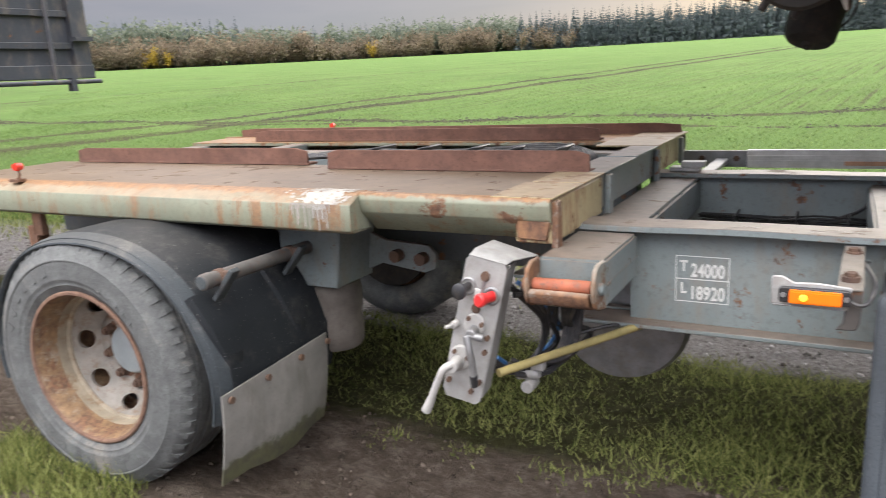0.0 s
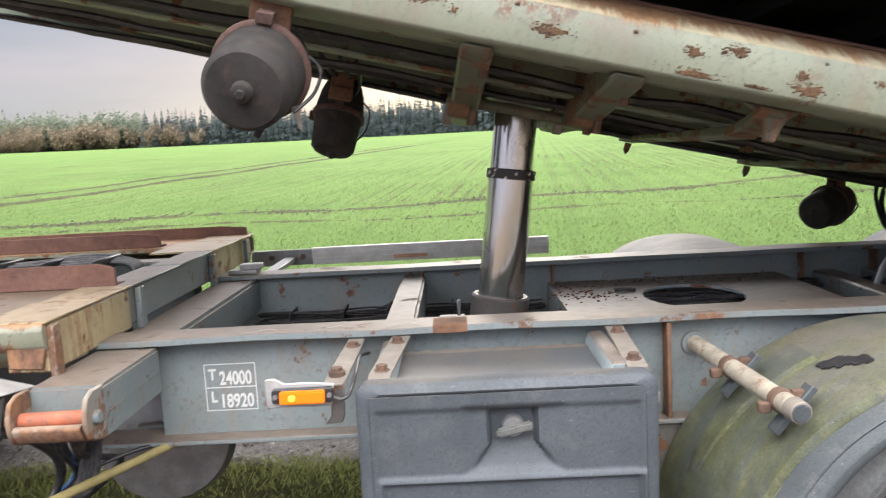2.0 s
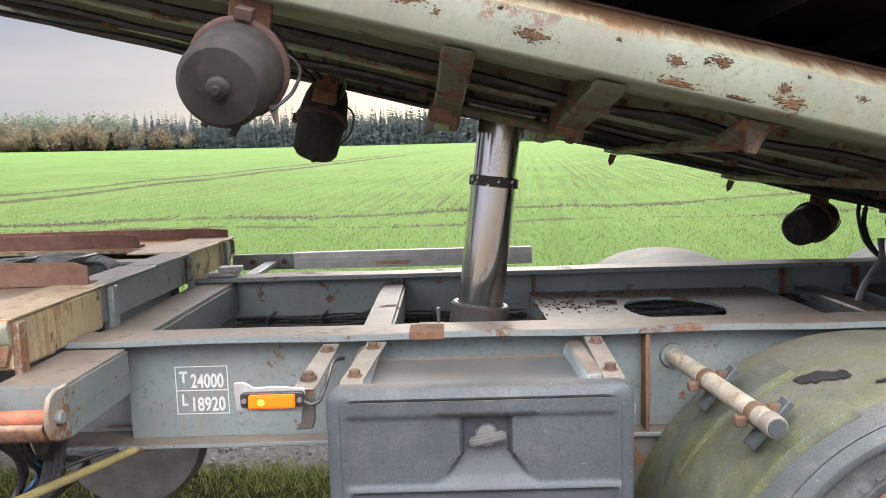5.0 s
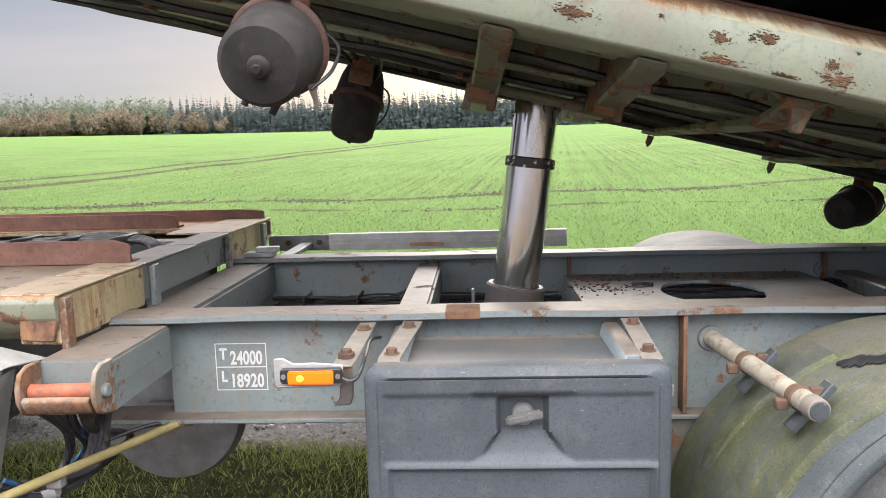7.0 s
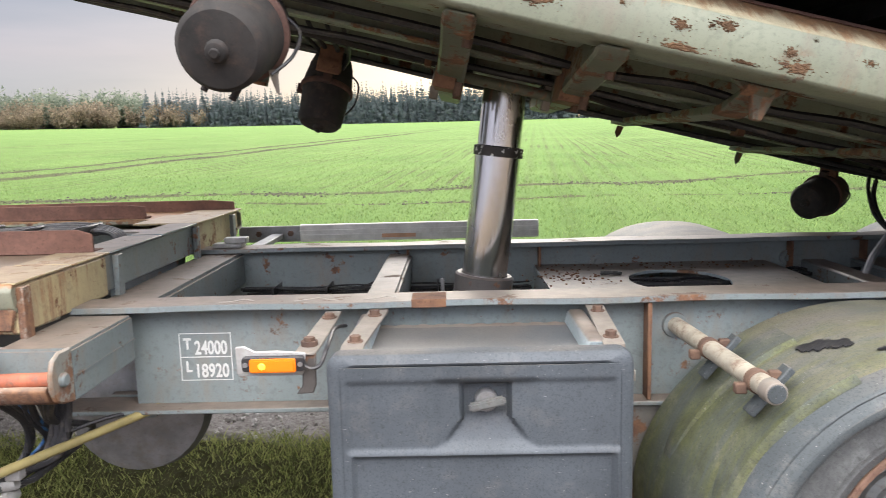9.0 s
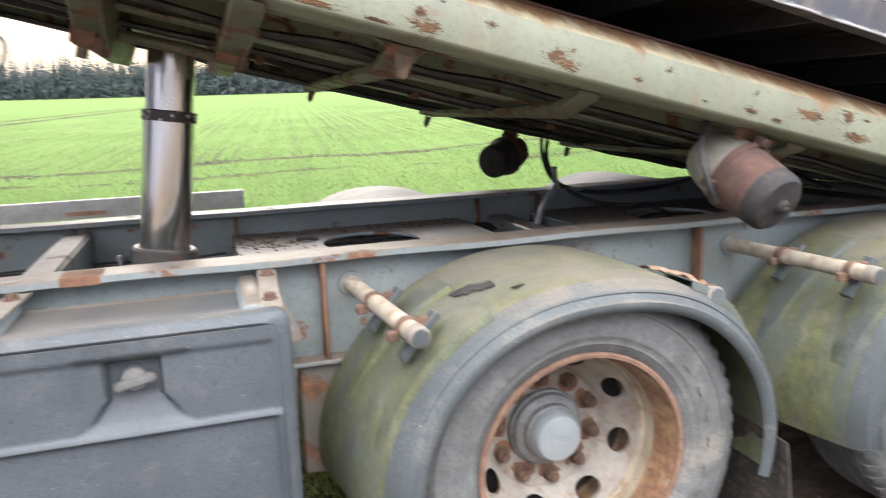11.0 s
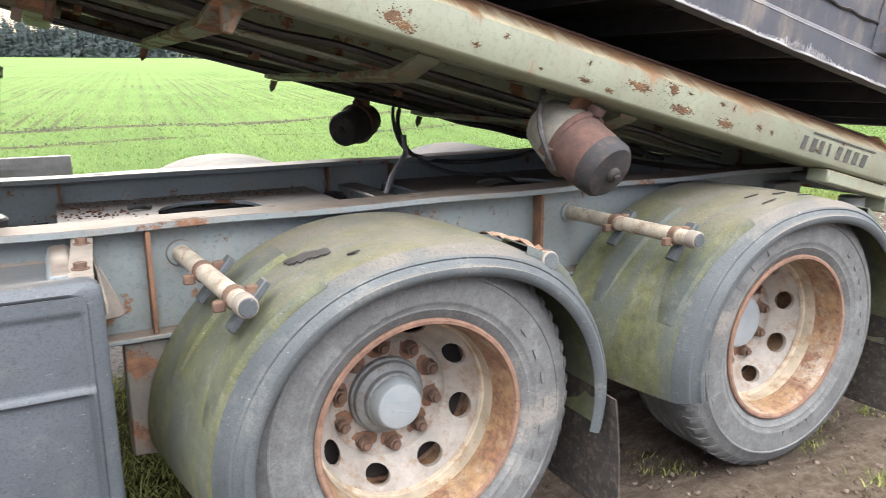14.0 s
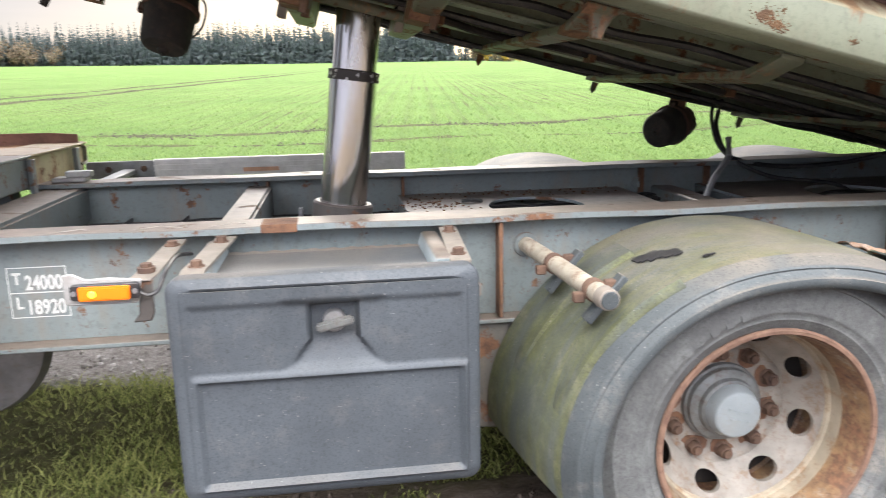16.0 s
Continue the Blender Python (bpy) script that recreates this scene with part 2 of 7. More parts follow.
M_CHASSIS = painted("chassis_paint", (0.178, 0.208, 0.205), rust=0.5, dust=0.92, dust_lit_col=(0.160, 0.120, 0.092))
M_DECK = painted("deck_paint", (0.235, 0.25, 0.18), rust=0.55, dust=0.75, streak=1.0, dust_lit_col=(0.24, 0.165, 0.10), bleed=(1.092, 0.018))
# the bed's cream layer paints skylight onto its upward slopes
M_BED = painted("bed_paint", (0.225, 0.245, 0.175), rust=0.15, dust=0.92, clusters=1.0, streak=0.3, dust_lit_col=(0.54, 0.47, 0.31), bleed=(0.004, 0.095))
M_BEDIN = painted("bed_inner_paint", (0.20, 0.23, 0.17), rust=0.7, dust=0.3)
M_RUST = rusted("rust")
M_REDRUST = rusted("red_rust", (0.085, 0.042, 0.031), (0.20, 0.10, 0.068))
M_CONT = painted("container_paint", (0.048, 0.053, 0.064), rust=0.0, dust=0.5, dust_lit_col=(0.2, 0.2, 0.2))
M_CONTIN = plain("container_floor", (0.03, 0.03, 0.032), 0.8, 0, 0.3, 0.3, (0.08, 0.04, 0.03))
M_TYRE = rubber("tyre_rubber", 0.084, 0.5)
M_RUBBER = rubber("black_rubber", 0.03, 0.35)
M_HOSE = plain("hose", (0.022, 0.022, 0.024), 0.5, 0, 0.3, 0.35)
M_FEND = plastic("fender_plastic", (0.064, 0.074, 0.077), 0.28, 0.0, 0.58, 0.6)
M_PAD = plastic("weathered_pad_plastic", (0.080, 0.092, 0.088), 0.3, 0.7, 0.6, 0.3)
M_FENDG = plastic("mossy_fender_plastic", (0.095, 0.108, 0.100), 0.35, 1.0)
M_FENDB = plastic("black_fender_plastic", (0.013, 0.0155, 0.018), 0.12, 0.0, 0.66, 0.1, 0.12)
M_FENDL = plastic("dark_fender_edge_plastic", (0.042, 0.05, 0.055), 0.25, 0.0, 0.6, 0.2, 0.3)
M_BELLOWS = plain("dusty_bellows_rubber", (0.115, 0.10, 0.085), 0.85, 0, 0.25, 0.5, (0.06, 0.052, 0.045), 12)
M_DARKTUBE = plain("dirty_grey_tube", (0.10, 0.095, 0.088), 0.6, 0.1, 0.3, 0.7, (0.15, 0.085, 0.055), 14)
M_BOX = plastic("toolbox_plastic", (0.068, 0.078, 0.087), 0.12, 0.0, 0.5, 0.0, 0.42)
M_FLAP = flap_rubber()
M_FLAPD = plain("muddy_flap_rubber", (0.026, 0.023, 0.020), 0.9, 0, 0.4, 0.9, (0.105, 0.078, 0.056), 26)
M_GALV = plain("galvanised_plate", (0.33, 0.325, 0.31), 0.5, 0.2, 0.2, 0.45, (0.22, 0.19, 0.15))
M_ALU = plain("aluminium_rail", (0.60, 0.58, 0.54), 0.45, 0.5, 0.15, 0.3, (0.36, 0.30, 0.24))
M_TUBE = plain("worn_tube_paint", (0.36, 0.325, 0.255), 0.6, 0, 0.3, 1.0, (0.17, 0.105, 0.065), 15)
M_STEEL = plain("dull_steel", (0.25, 0.25, 0.25), 0.45, 0.6, 0.25, 0.5)
M_BOLT = rusted("rusty_bolt", (0.06, 0.037, 0.028), (0.165, 0.098, 0.062))
M_YELLOW = plain("yellow_rod_paint", (0.28, 0.23, 0.09), 0.6, 0, 0.2, 0.35, (0.22, 0.16, 0.1), 18)
M_ORANGEP = plain("orange_plastic_cap", (0.34, 0.10, 0.05), 0.7, 0, 0.3, 0.95, (0.15, 0.09, 0.065), 22)
M_RED = plain("red_plastic", (0.62, 0.03, 0.03), 0.35, 0, 0.1, 0.05)
M_BLACK = plain("black_plastic", (0.02, 0.02, 0.022), 0.45, 0, 0.2, 0.25)
M_WHITE = plain("white_marking_paint", (0.56, 0.56, 0.53), 0.6, 0, 0.06, 0.15, (0.35, 0.36, 0.34), 60)
M_BLUE = plain("blue_hose", (0.03, 0.11, 0.26), 0.45, 0, 0.1, 0.2)
M_BIRD = plain("white_dried_splash", (0.37, 0.35, 0.315), 0.8, 0, 0.2, 0.5, (0.34, 0.25, 0.17), 14)
M_DARKLOGO = plain("faded_dark_marking", (0.05, 0.05, 0.045), 0.7, 0, 0.2, 0.3)


def rim_paint():
    m = Mat("rusty_wheel_paint", 0.62)
    c = m.ramp(m.noise(7, 6, 0.65), [(0.3, (0.23, 0.20, 0.155)), (0.7, (0.37, 0.335, 0.275))])
    ocre = m.ramp(m.noise(30, 6, 0.7), [(0.3, (0.11, 0.060, 0.032)), (0.7, (0.29, 0.175, 0.080))])
    c = m.mix(m.step(m.noise(5.2, 10, 0.8), 0.38, 0.50, 0.15, 0.95), c, ocre)
    c = m.mix(m.step(m.noise(9, 10, 0.8), 0.49, 0.57), c, m.ramp(m.noise(60, 4), [(0.3, RUST_A), (0.7, RUST_B)]))
    c = m.mix(m.step(m.noise(100, 4, 0.65), 0.52, 0.68, 0, 0.5), c, (0.10, 0.06, 0.035))
    m.colour(c).bump(m.noise(70, 5), 0.3, 0.003)
    return m.m


M_RIM = rim_paint()
M_BARREL = plain("pale_barrel_paint", (0.31, 0.265, 0.195), 0.6, 0, 0.3, 1.0, (0.19, 0.105, 0.045), 9)
M_DOME = plain("black_dome_paint", (0.020, 0.020, 0.021), 0.75, 0, 0.3, 0.7, (0.075, 0.045, 0.032), 18)
M_DISC = plain("pale_wheel_disc_paint", (0.23, 0.21, 0.18), 0.6, 0, 0.25, 1.0, (0.17, 0.11, 0.068), 13)
M_DISCR = plain("rust_stained_disc_paint", (0.26, 0.235, 0.20), 0.6, 0, 0.25, 1.0, (0.20, 0.105, 0.045), 22)
M_RIMEDGE = rusted("rusty_rim_edge", (0.10, 0.056, 0.038), (0.25, 0.15, 0.10))
M_HUBDARK = plain("greasy_hub_steel", (0.13, 0.135, 0.13), 0.5, 0.3, 0.3, 0.6, (0.10, 0.065, 0.04), 16)
M_HUBGREY = plain("weathered_hub_paint", (0.17, 0.18, 0.175), 0.55, 0.1, 0.3, 0.7, (0.10, 0.065, 0.04), 16)
M_HUB = plain("grey_hub_paint", (0.24, 0.27, 0.275), 0.5, 0, 0.12, 0.25)
M_DRUM = plain("brake_drum_iron", (0.03, 0.026, 0.023), 0.85, 0.2, 0.3, 0.5, (0.08, 0.05, 0.03))
M_CHAMBER = plain("brake_chamber_paint", (0.022, 0.020, 0.018), 0.85, 0, 0.5, 0.9, (0.052, 0.034, 0.026), 12)
# the chassis paint again, darkened to stand for shade under the deck
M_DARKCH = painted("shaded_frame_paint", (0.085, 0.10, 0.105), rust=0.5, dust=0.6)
M_COLLAR = painted("collar_paint", (0.085, 0.076, 0.068), rust=0.35, dust=0.5, dust_lit_col=(0.14, 0.11, 0.09))
M_CHAMBERR = rusted("rusty_chamber_shell", (0.04, 0.025, 0.02), (0.125, 0.066, 0.05))
M_STRAP = plain("dusty_strap_steel", (0.215, 0.19, 0.16), 0.65, 0.1, 0.2, 0.5, (0.24, 0.19, 0.14), 16)
M_GALVROUGH = plain("chamber_zinc", (0.25, 0.24, 0.20), 0.65, 0.2, 0.25, 0.5, (0.2, 0.15, 0.1), 22)


def chrome_mat():
    m = Mat("polished_cylinder_steel", 0.16, 1.0)
    c = m.ramp(m.noise(6, 5, 0.6, (1, 1, 0.15)), [(0.3, (0.50, 0.49, 0.48)), (0.7, (0.70, 0.69, 0.67))])
    c = m.mix(m.step(m.noise(9, 4, 0.5, (1, 1, 0.2), None), 0.70, 0.74, 0, 0.8), c, (0.33, 0.19, 0.10))
    m.colour(c).roughness(m.step(m.noise(12, 5, 0.6, (1, 1, 0.3)), 0.3, 0.7, 0.12, 0.3))
    return m.m


M_CHROME = chrome_mat()


def lens_mat(name, col, glow_strength):
    m = Mat(name, 0.25)
    m.colour(col)
    m.b.inputs["Emission Color"].default_value = (*col, 1)
    m.b.inputs["Emission Strength"].default_value = glow_strength
    return m.m


M_LENS = lens_mat("amber_lens", (0.78, 0.17, 0.008), 0.16)
M_BULB = lens_mat("amber_bulb", (1.0, 0.50, 0.04), 1.2)
M_REDLENS = lens_mat("red_lens", (0.6, 0.035, 0.02), 0.0)


def leaf_mat(name, lo, hi, rough=0.75, through_light=0.4):
    m = Mat(name, rough)
    c = m.ramp(m.island, [(0.0, lo), (1.0, hi)])
    m.colour(c)
    m.b.inputs["Specular IOR Level"].default_value = 0.1
    # thin leaves let some light through
    tl = m.t.nodes.new("ShaderNodeBsdfTranslucent")
    mx = m.t.nodes.new("ShaderNodeMixShader")
    mx.inputs[0].default_value = through_light
    m.t.links.new(c, tl.inputs["Color"])
    m.t.links.new(m.b.outputs[0], mx.inputs[1])
    m.t.links.new(tl.outputs[0], mx.inputs[2])
    m.t.links.new(mx.outputs[0], m.t.nodes["Material Output"].inputs["Surface"])
    return m.m


# distance haze is put into the needle, autumn and green leaf colours
M_NEEDLE = leaf_mat("hazed_conifer_needles", (0.15, 0.188, 0.19), (0.205, 0.24, 0.24), 0.75, 0.7)
M_AUTUMN = leaf_mat("hazed_autumn_leaves", (0.13, 0.112, 0.085), (0.36, 0.29, 0.205), 0.75, 0.65)
M_YLEAF = leaf_mat("yellow_leaves", (0.32, 0.22, 0.04), (0.5, 0.36, 0.08))
M_GREENLEAF = leaf_mat("hazed_green_leaves", (0.105, 0.135, 0.10), (0.275, 0.30, 0.225), 0.75, 0.6)
M_BARK = plain("bark", (0.10, 0.08, 0.06), 0.9)
M_BLADE = leaf_mat("verge_grass", (0.066, 0.090, 0.022), (0.36, 0.38, 0.135))
M_CROP = leaf_mat("young_crop", (0.062, 0.108, 0.028), (0.215, 0.30, 0.098))


def ground_mat():
    """Ruts of mud, a grass verge, a gravel track and the sown field, one after another away from the trailer."""
    m = Mat("ground", 0.95)
    m.b.inputs["Specular IOR Level"].default_value = 0.05
    y = m.axis(m.pos, 1)
    wob = m.math("SUBTRACT", m.noise(1.3, 6, 0.6, None, m.pos), 0.5)
    yy = m.math("ADD", y, m.math("MULTIPLY", wob, 0.9))
    mud = m.ramp(m.noise(11, 10, 0.82, (0.6, 1.4, 1), m.pos), [(0.3, (0.045, 0.035, 0.027)), (0.5, (0.12, 0.095, 0.075)), (0.70, (0.25, 0.205, 0.165))])
    soil = m.ramp(m.noise(12, 7, 0.7, None, m.pos), [(0.3, (0.028, 0.03, 0.013)), (0.7, (0.085, 0.08, 0.035))])
    gravel = m.ramp(m.noise(38, 6, 0.75, None, m.pos), [(0.3, (0.13, 0.115, 0.105)), (0.5, (0.27, 0.25, 0.235)), (0.72, (0.42, 0.40, 0.38))])
    sand = m.ramp(m.noise(26, 7, 0.75, None, m.pos), [(0.3, (0.075, 0.058, 0.043)), (0.5, (0.17, 0.135, 0.10)), (0.7, (0.27, 0.225, 0.175))])
    x = m.axis(m.pos, 0)
    green = m.ramp(m.noise(0.3, 6, 0.6, None, m.pos), [(0.3, (0.088, 0.149, 0.043)), (0.7, (0.127, 0.193, 0.060))])
    # drilled rows, a little aslant, with soil showing between the seedlings
    across = m.math("SUBTRACT", x, m.math("MULTIPLY", y, 0.11))
    row = m.math("SINE", m.math("MULTIPLY", across, 9.0))
    gap = m.math("ADD", m.noise(24, 6, 0.75, None, m.pos), m.math("MULTIPLY", row, 0.055))
    earth = m.ramp(m.noise(16, 6, 0.72, None, m.pos), [(0.3, (0.03, 0.026, 0.017)), (0.7, (0.095, 0.082, 0.05))])
    green = m.mix(m.math("MULTIPLY", m.math("MULTIPLY", m.step(gap, 0.50, 0.66, 0, 0.6), m.step(y, 12.5, 15.5, 0.7, 1.0)), m.step(y, 190, 40)), green, earth)
    # tramlines and the churned headland
    wide = m.math("MULTIPLY", m.math("SUBTRACT", m.noise(0.9, 7, 0.7, None, m.pos), 0.5), 1.6)
    soft = m.math("MULTIPLY", m.math("SUBTRACT", m.noise(5, 6, 0.7, None, m.pos), 0.5), 1.2)
    jag = m.math("ADD", wide, soft)
    tram = m.math("SUBTRACT", x, m.math("SUBTRACT", m.math("MULTIPLY", y, 0.165), 15.15))
    marks = None
    for d, w in ((tram, 0.55), (m.math("ADD", tram, 2.1), 0.42), (m.math("SUBTRACT", m.math("SUBTRACT", y, m.math("MULTIPLY", x, 0.13)), 14.2), 0.34), (m.math("SUBTRACT", y, 11.9), 0.12), (m.math("SUBTRACT", tram, -22), 0.3)):
        k = m.step(m.math("ADD", m.math("ABSOLUTE", d), jag), w, w * 0.35, 0, 0.85)
        marks = k if marks is None else m.math("MAXIMUM", marks, k)
    patch = m.step(m.math("ADD", m.noise(0.16, 5, 0.6, (1, 1.6, 1), m.pos), m.math("MULTIPLY", soft, 0.12)), 0.62, 0.70, 0, 0.5)
    marks = m.math("MAXIMUM", marks, m.math("MULTIPLY", patch, m.step(y, 40, 18)))
    green = m.mix(m.math("MULTIPLY", marks, m.step(y, 120, 40, 0.25, 1.0)), green, earth)
    lines = m.math("ADD", m.math("SINE", m.math("MULTIPLY", across, 17.0)), m.math("MULTIPLY", m.math("SUBTRACT", m.noise(1.6, 5, 0.6, (1, 0.12, 1), m.pos), 0.5), 3.2))
    where = m.math("MULTIPLY", m.step(m.noise(0.16, 3, 0.5, (1, 0.6, 1), m.pos), 0.40, 0.56), m.math("MULTIPLY", m.step(y, 14.6, 15.6), m.step(y, 85, 30)))
    bits = m.step(m.noise(9, 6, 0.75, None, m.pos), 0.36, 0.56, 0.25, 1.0)
    green = m.mix(m.math("MULTIPLY", m.math("MULTIPLY", m.step(lines, 0.6, 1.1, 0, 0.85), where), bits), green, earth)
    c = m.mix(m.step(yy, 0.02, 0.30), mud, soil)
    c = m.mix(m.step(yy, 1.2, 1.42), c, gravel)
    c = m.mix(m.step(yy, 2.7, 3.2), c, green)
    c = m.mix(m.step(yy, -1.3, -2.2), c, sand)
    c = m.mix(m.math("MULTIPLY", m.step(m.math("ADD", x, m.math("MULTIPLY", wob, 1.2)), 2.2, 3.0), m.step(y, 2.8, 2.2)), c, m.mix(m.step(yy, -0.85, -0.45), sand, mud))
    m.colour(c).bump(m.noise(30, 10, 0.82, None, m.pos), 1.0, 0.045)
    return m.m


M_GROUND = ground_mat()

# ---- mesh helpers ----


class Geo:
    """Collects faces of one part."""

    def __init__(self):
        self.v, self.f = [], []

    def add(self, verts, faces):
        o = len(self.v)
        self.v += [tuple(p) for p in verts]
        self.f += [tuple(i + o for i in q) for q in faces]
        return self

    def box(self, x0, x1, y0, y1, z0, z1):
        p = [(x, y, z) for x in (x0, x1) for y in (y0, y1) for z in (z0, z1)]
        return self.add(p, [(0, 1, 3, 2), (4, 6, 7, 5), (0, 4, 5, 1), (2, 3, 7, 6), (0, 2, 6, 4), (1, 5, 7, 3)])

    def prism(self, poly, axis, a, b):
        """A flat outline carried along an axis: x takes (y, z), y takes (x, z), z takes (x, y)."""
        n = len(poly)

        def place(p, s):
            return {"x": (s, p[0], p[1]), "y": (p[0], s, p[1]), "z": (p[0], p[1], s)}[axis]

        v = [place(p, a) for p in poly] + [place(p, b) for p in poly]
        f = [tuple(range(n)), tuple(range(2 * n - 1, n - 1, -1))]
        f += [(i, i + n, (i + 1) % n + n, (i + 1) % n) for i in range(n)]
        return self.add(v, f)

    def tube(self, a, b, r, r2=None, seg=14, caps=True):
        a, b = Vector(a), Vector(b)
        q = (b - a).to_track_quat("Z", "Y")
        r2 = r if r2 is None else r2
        v = []
        for p, rr in ((a, r), (b, r2)):
            v += [p + q @ Vector((rr * math.cos(k * math.tau / seg), rr * math.sin(k * math.tau / seg), 0)) for k in range(seg)]
        f = [(k, (k + 1) % seg, (k + 1) % seg + seg, k + seg) for k in range(seg)]
        if caps:
            f += [tuple(range(seg - 1, -1, -1)), tuple(range(seg, 2 * seg))]
        return self.add(v, f)

    def lathe(self, prof, origin=(0, 0, 0), axis=(0, -1, 0), seg=40, closed=False):
        """A profile of (radius, distance along the axis) turned round it."""
        o, ax = Vector(origin), Vector(axis).normalized()
        q = ax.to_track_quat("Z", "Y")
        n = len(prof)
        v = [o + q @ Vector((r * math.cos(k * math.tau / seg), r * math.sin(k * math.tau / seg), h)) for k in range(seg) for r, h in prof]
        m = n if closed else n - 1
        f = [(k * n + i, ((k + 1) % seg) * n + i, ((k + 1) % seg) * n + (i + 1) % n, k * n + (i + 1) % n) for k in range(seg) for i in range(m)]
        return self.add(v, f)

    def path(self, pts, r, seg=7):
        """A round cable or pipe through points."""
        pts = [Vector(p) for p in pts]
        v, up = [], Vector((0.13, 0.21, 0.97))
        for i, p in enumerate(pts):
            d = (pts[min(i + 1, len(pts) - 1)] - pts[max(i - 1, 0)]).normalized()
            s = d.cross(up)
            s = s.normalized() if s.length > 1e-4 else Vector((1, 0, 0))
            t = s.cross(d)
            v += [p + r * (math.cos(k * math.tau / seg) * s + math.sin(k * math.tau / seg) * t) for k in range(seg)]
        f = [(i * seg + k, i * seg + (k + 1) % seg, (i + 1) * seg + (k + 1) % seg, (i + 1) * seg + k) for i in range(len(pts) - 1) for k in range(seg)]
        f += [tuple(range(seg - 1, -1, -1)), tuple(range((len(pts) - 1) * seg, len(pts) * seg))]
        return self.add(v, f)

    def sheet(self, grid, thick, direction=(0, 0, 1)):
        """A bent plate from rows of points, with thickness along a direction (or a function of row and column)."""
        nr, nc = len(grid), len(grid[0])
        top = [Vector(p) for row in grid for p in row]
        if callable(direction):
            low = [Vector(grid[i][j]) - thick * Vector(direction(i, j)) for i in range(nr) for j in range(nc)]
        else:
            low = [p - thick * Vector(direction) for p in top]
        n = nr * nc
        f = []
        for i in range(nr - 1):
            for j in range(nc - 1):
                a = i * nc + j
                f += [(a, a + 1, a + nc + 1, a + nc), (a + n, a + nc + n, a + nc + 1 + n, a + 1 + n)]
        rim = [j for j in range(nc)] + [i * nc + nc - 1 for i in range(1, nr)] + [(nr - 1) * nc + j for j in range(nc - 2, -1, -1)] + [i * nc for i in range(nr - 2, 0, -1)]
        f += [(rim[(k + 1) % len(rim)], rim[k], rim[k] + n, rim[(k + 1) % len(rim)] + n) for k in range(len(rim))]
        return self.add(top + low, f)

    def moved(self, m):
        self.v = [tuple(m @ Vector(p)) for p in self.v]
        return self


def spline(pts, n=8):
    """A smooth line through points."""
    pts = [Vector(p) for p in pts]
    out = []
    for i in range(len(pts) - 1):
        p0, p1, p2, p3 = pts[max(i - 1, 0)], pts[i], pts[i + 1], pts[min(i + 2, len(pts) - 1)]
        for k in range(n):
            t = k / n
            out.append(0.5 * ((2 * p1) + (p2 - p0) * t + (2 * p0 - 5 * p1 + 4 * p2 - p3) * t * t + (3 * p1 - p0 - 3 * p2 + p3) * t ** 3))
    return out + [pts[-1]]


def to_mesh(name, g, bevel=0.0, smooth=38, seg=1):
    me = bpy.data.meshes.new(name)
    me.from_pydata(g.v, [], g.f)
    bm = bmesh.new()
    bm.from_mesh(me)
    bmesh.ops.remove_doubles(bm, verts=bm.verts, dist=1e-5)
    bmesh.ops.recalc_face_normals(bm, faces=bm.faces)
    if bevel:
        sharp = [e for e in bm.edges if len(e.link_faces) == 2 and e.calc_face_angle(0) > radians(35)]
        bmesh.ops.bevel(bm, geom=sharp, offset=bevel, segments=seg, affect="EDGES", clamp_overlap=True)
    bm.to_mesh(me)
    bm.free()
    if smooth:
        me.shade_smooth()
        me.set_sharp_from_angle(angle=radians(smooth))
    return me


def part(name, g, material, parent, label="", bevel=0.0, smooth=38, seg=1, at=None):
    ob = new(name, to_mesh(name, g, bevel, smooth, seg))
    ob.data.materials.append(material)
    ob.parent = parent
    if at is not None:
        ob.matrix_basis = at
    if label:
        tagged(ob, label)
    return ob


def thing(name, label, category, group="", at=None):
    ob = new(name)
    ob.empty_display_size = 0.1
    if at is not None:
        ob.matrix_basis = at
    return tagged(ob, label, category, group)


def raw(name, verts, faces, material, label, kind="stuff", category=""):
    me = bpy.data.meshes.new(name)
    verts, faces = np.asarray(verts, np.float32), np.asarray(faces, np.int32)
    k = faces.shape[1]
    me.vertices.add(len(verts))
    me.vertices.foreach_set("co", verts.ravel())
    me.loops.add(faces.size)
    me.loops.foreach_set("vertex_index", faces.ravel())
    me.polygons.add(len(faces))
    me.polygons.foreach_set("loop_start", np.arange(0, faces.size, k, dtype=np.int32))
    me.polygons.foreach_set("loop_total", np.full(len(faces), k, dtype=np.int32))
    me.update(calc_edges=True)
    me.materials.append(material)
    return tagged(new(name, me), label, category, "", kind)


# ---- ground: one sheet to the horizon ----


def smooth01(a, b, x):
    t = np.clip((x - a) / (b - a), 0, 1)
    return t * t * (3 - 2 * t)


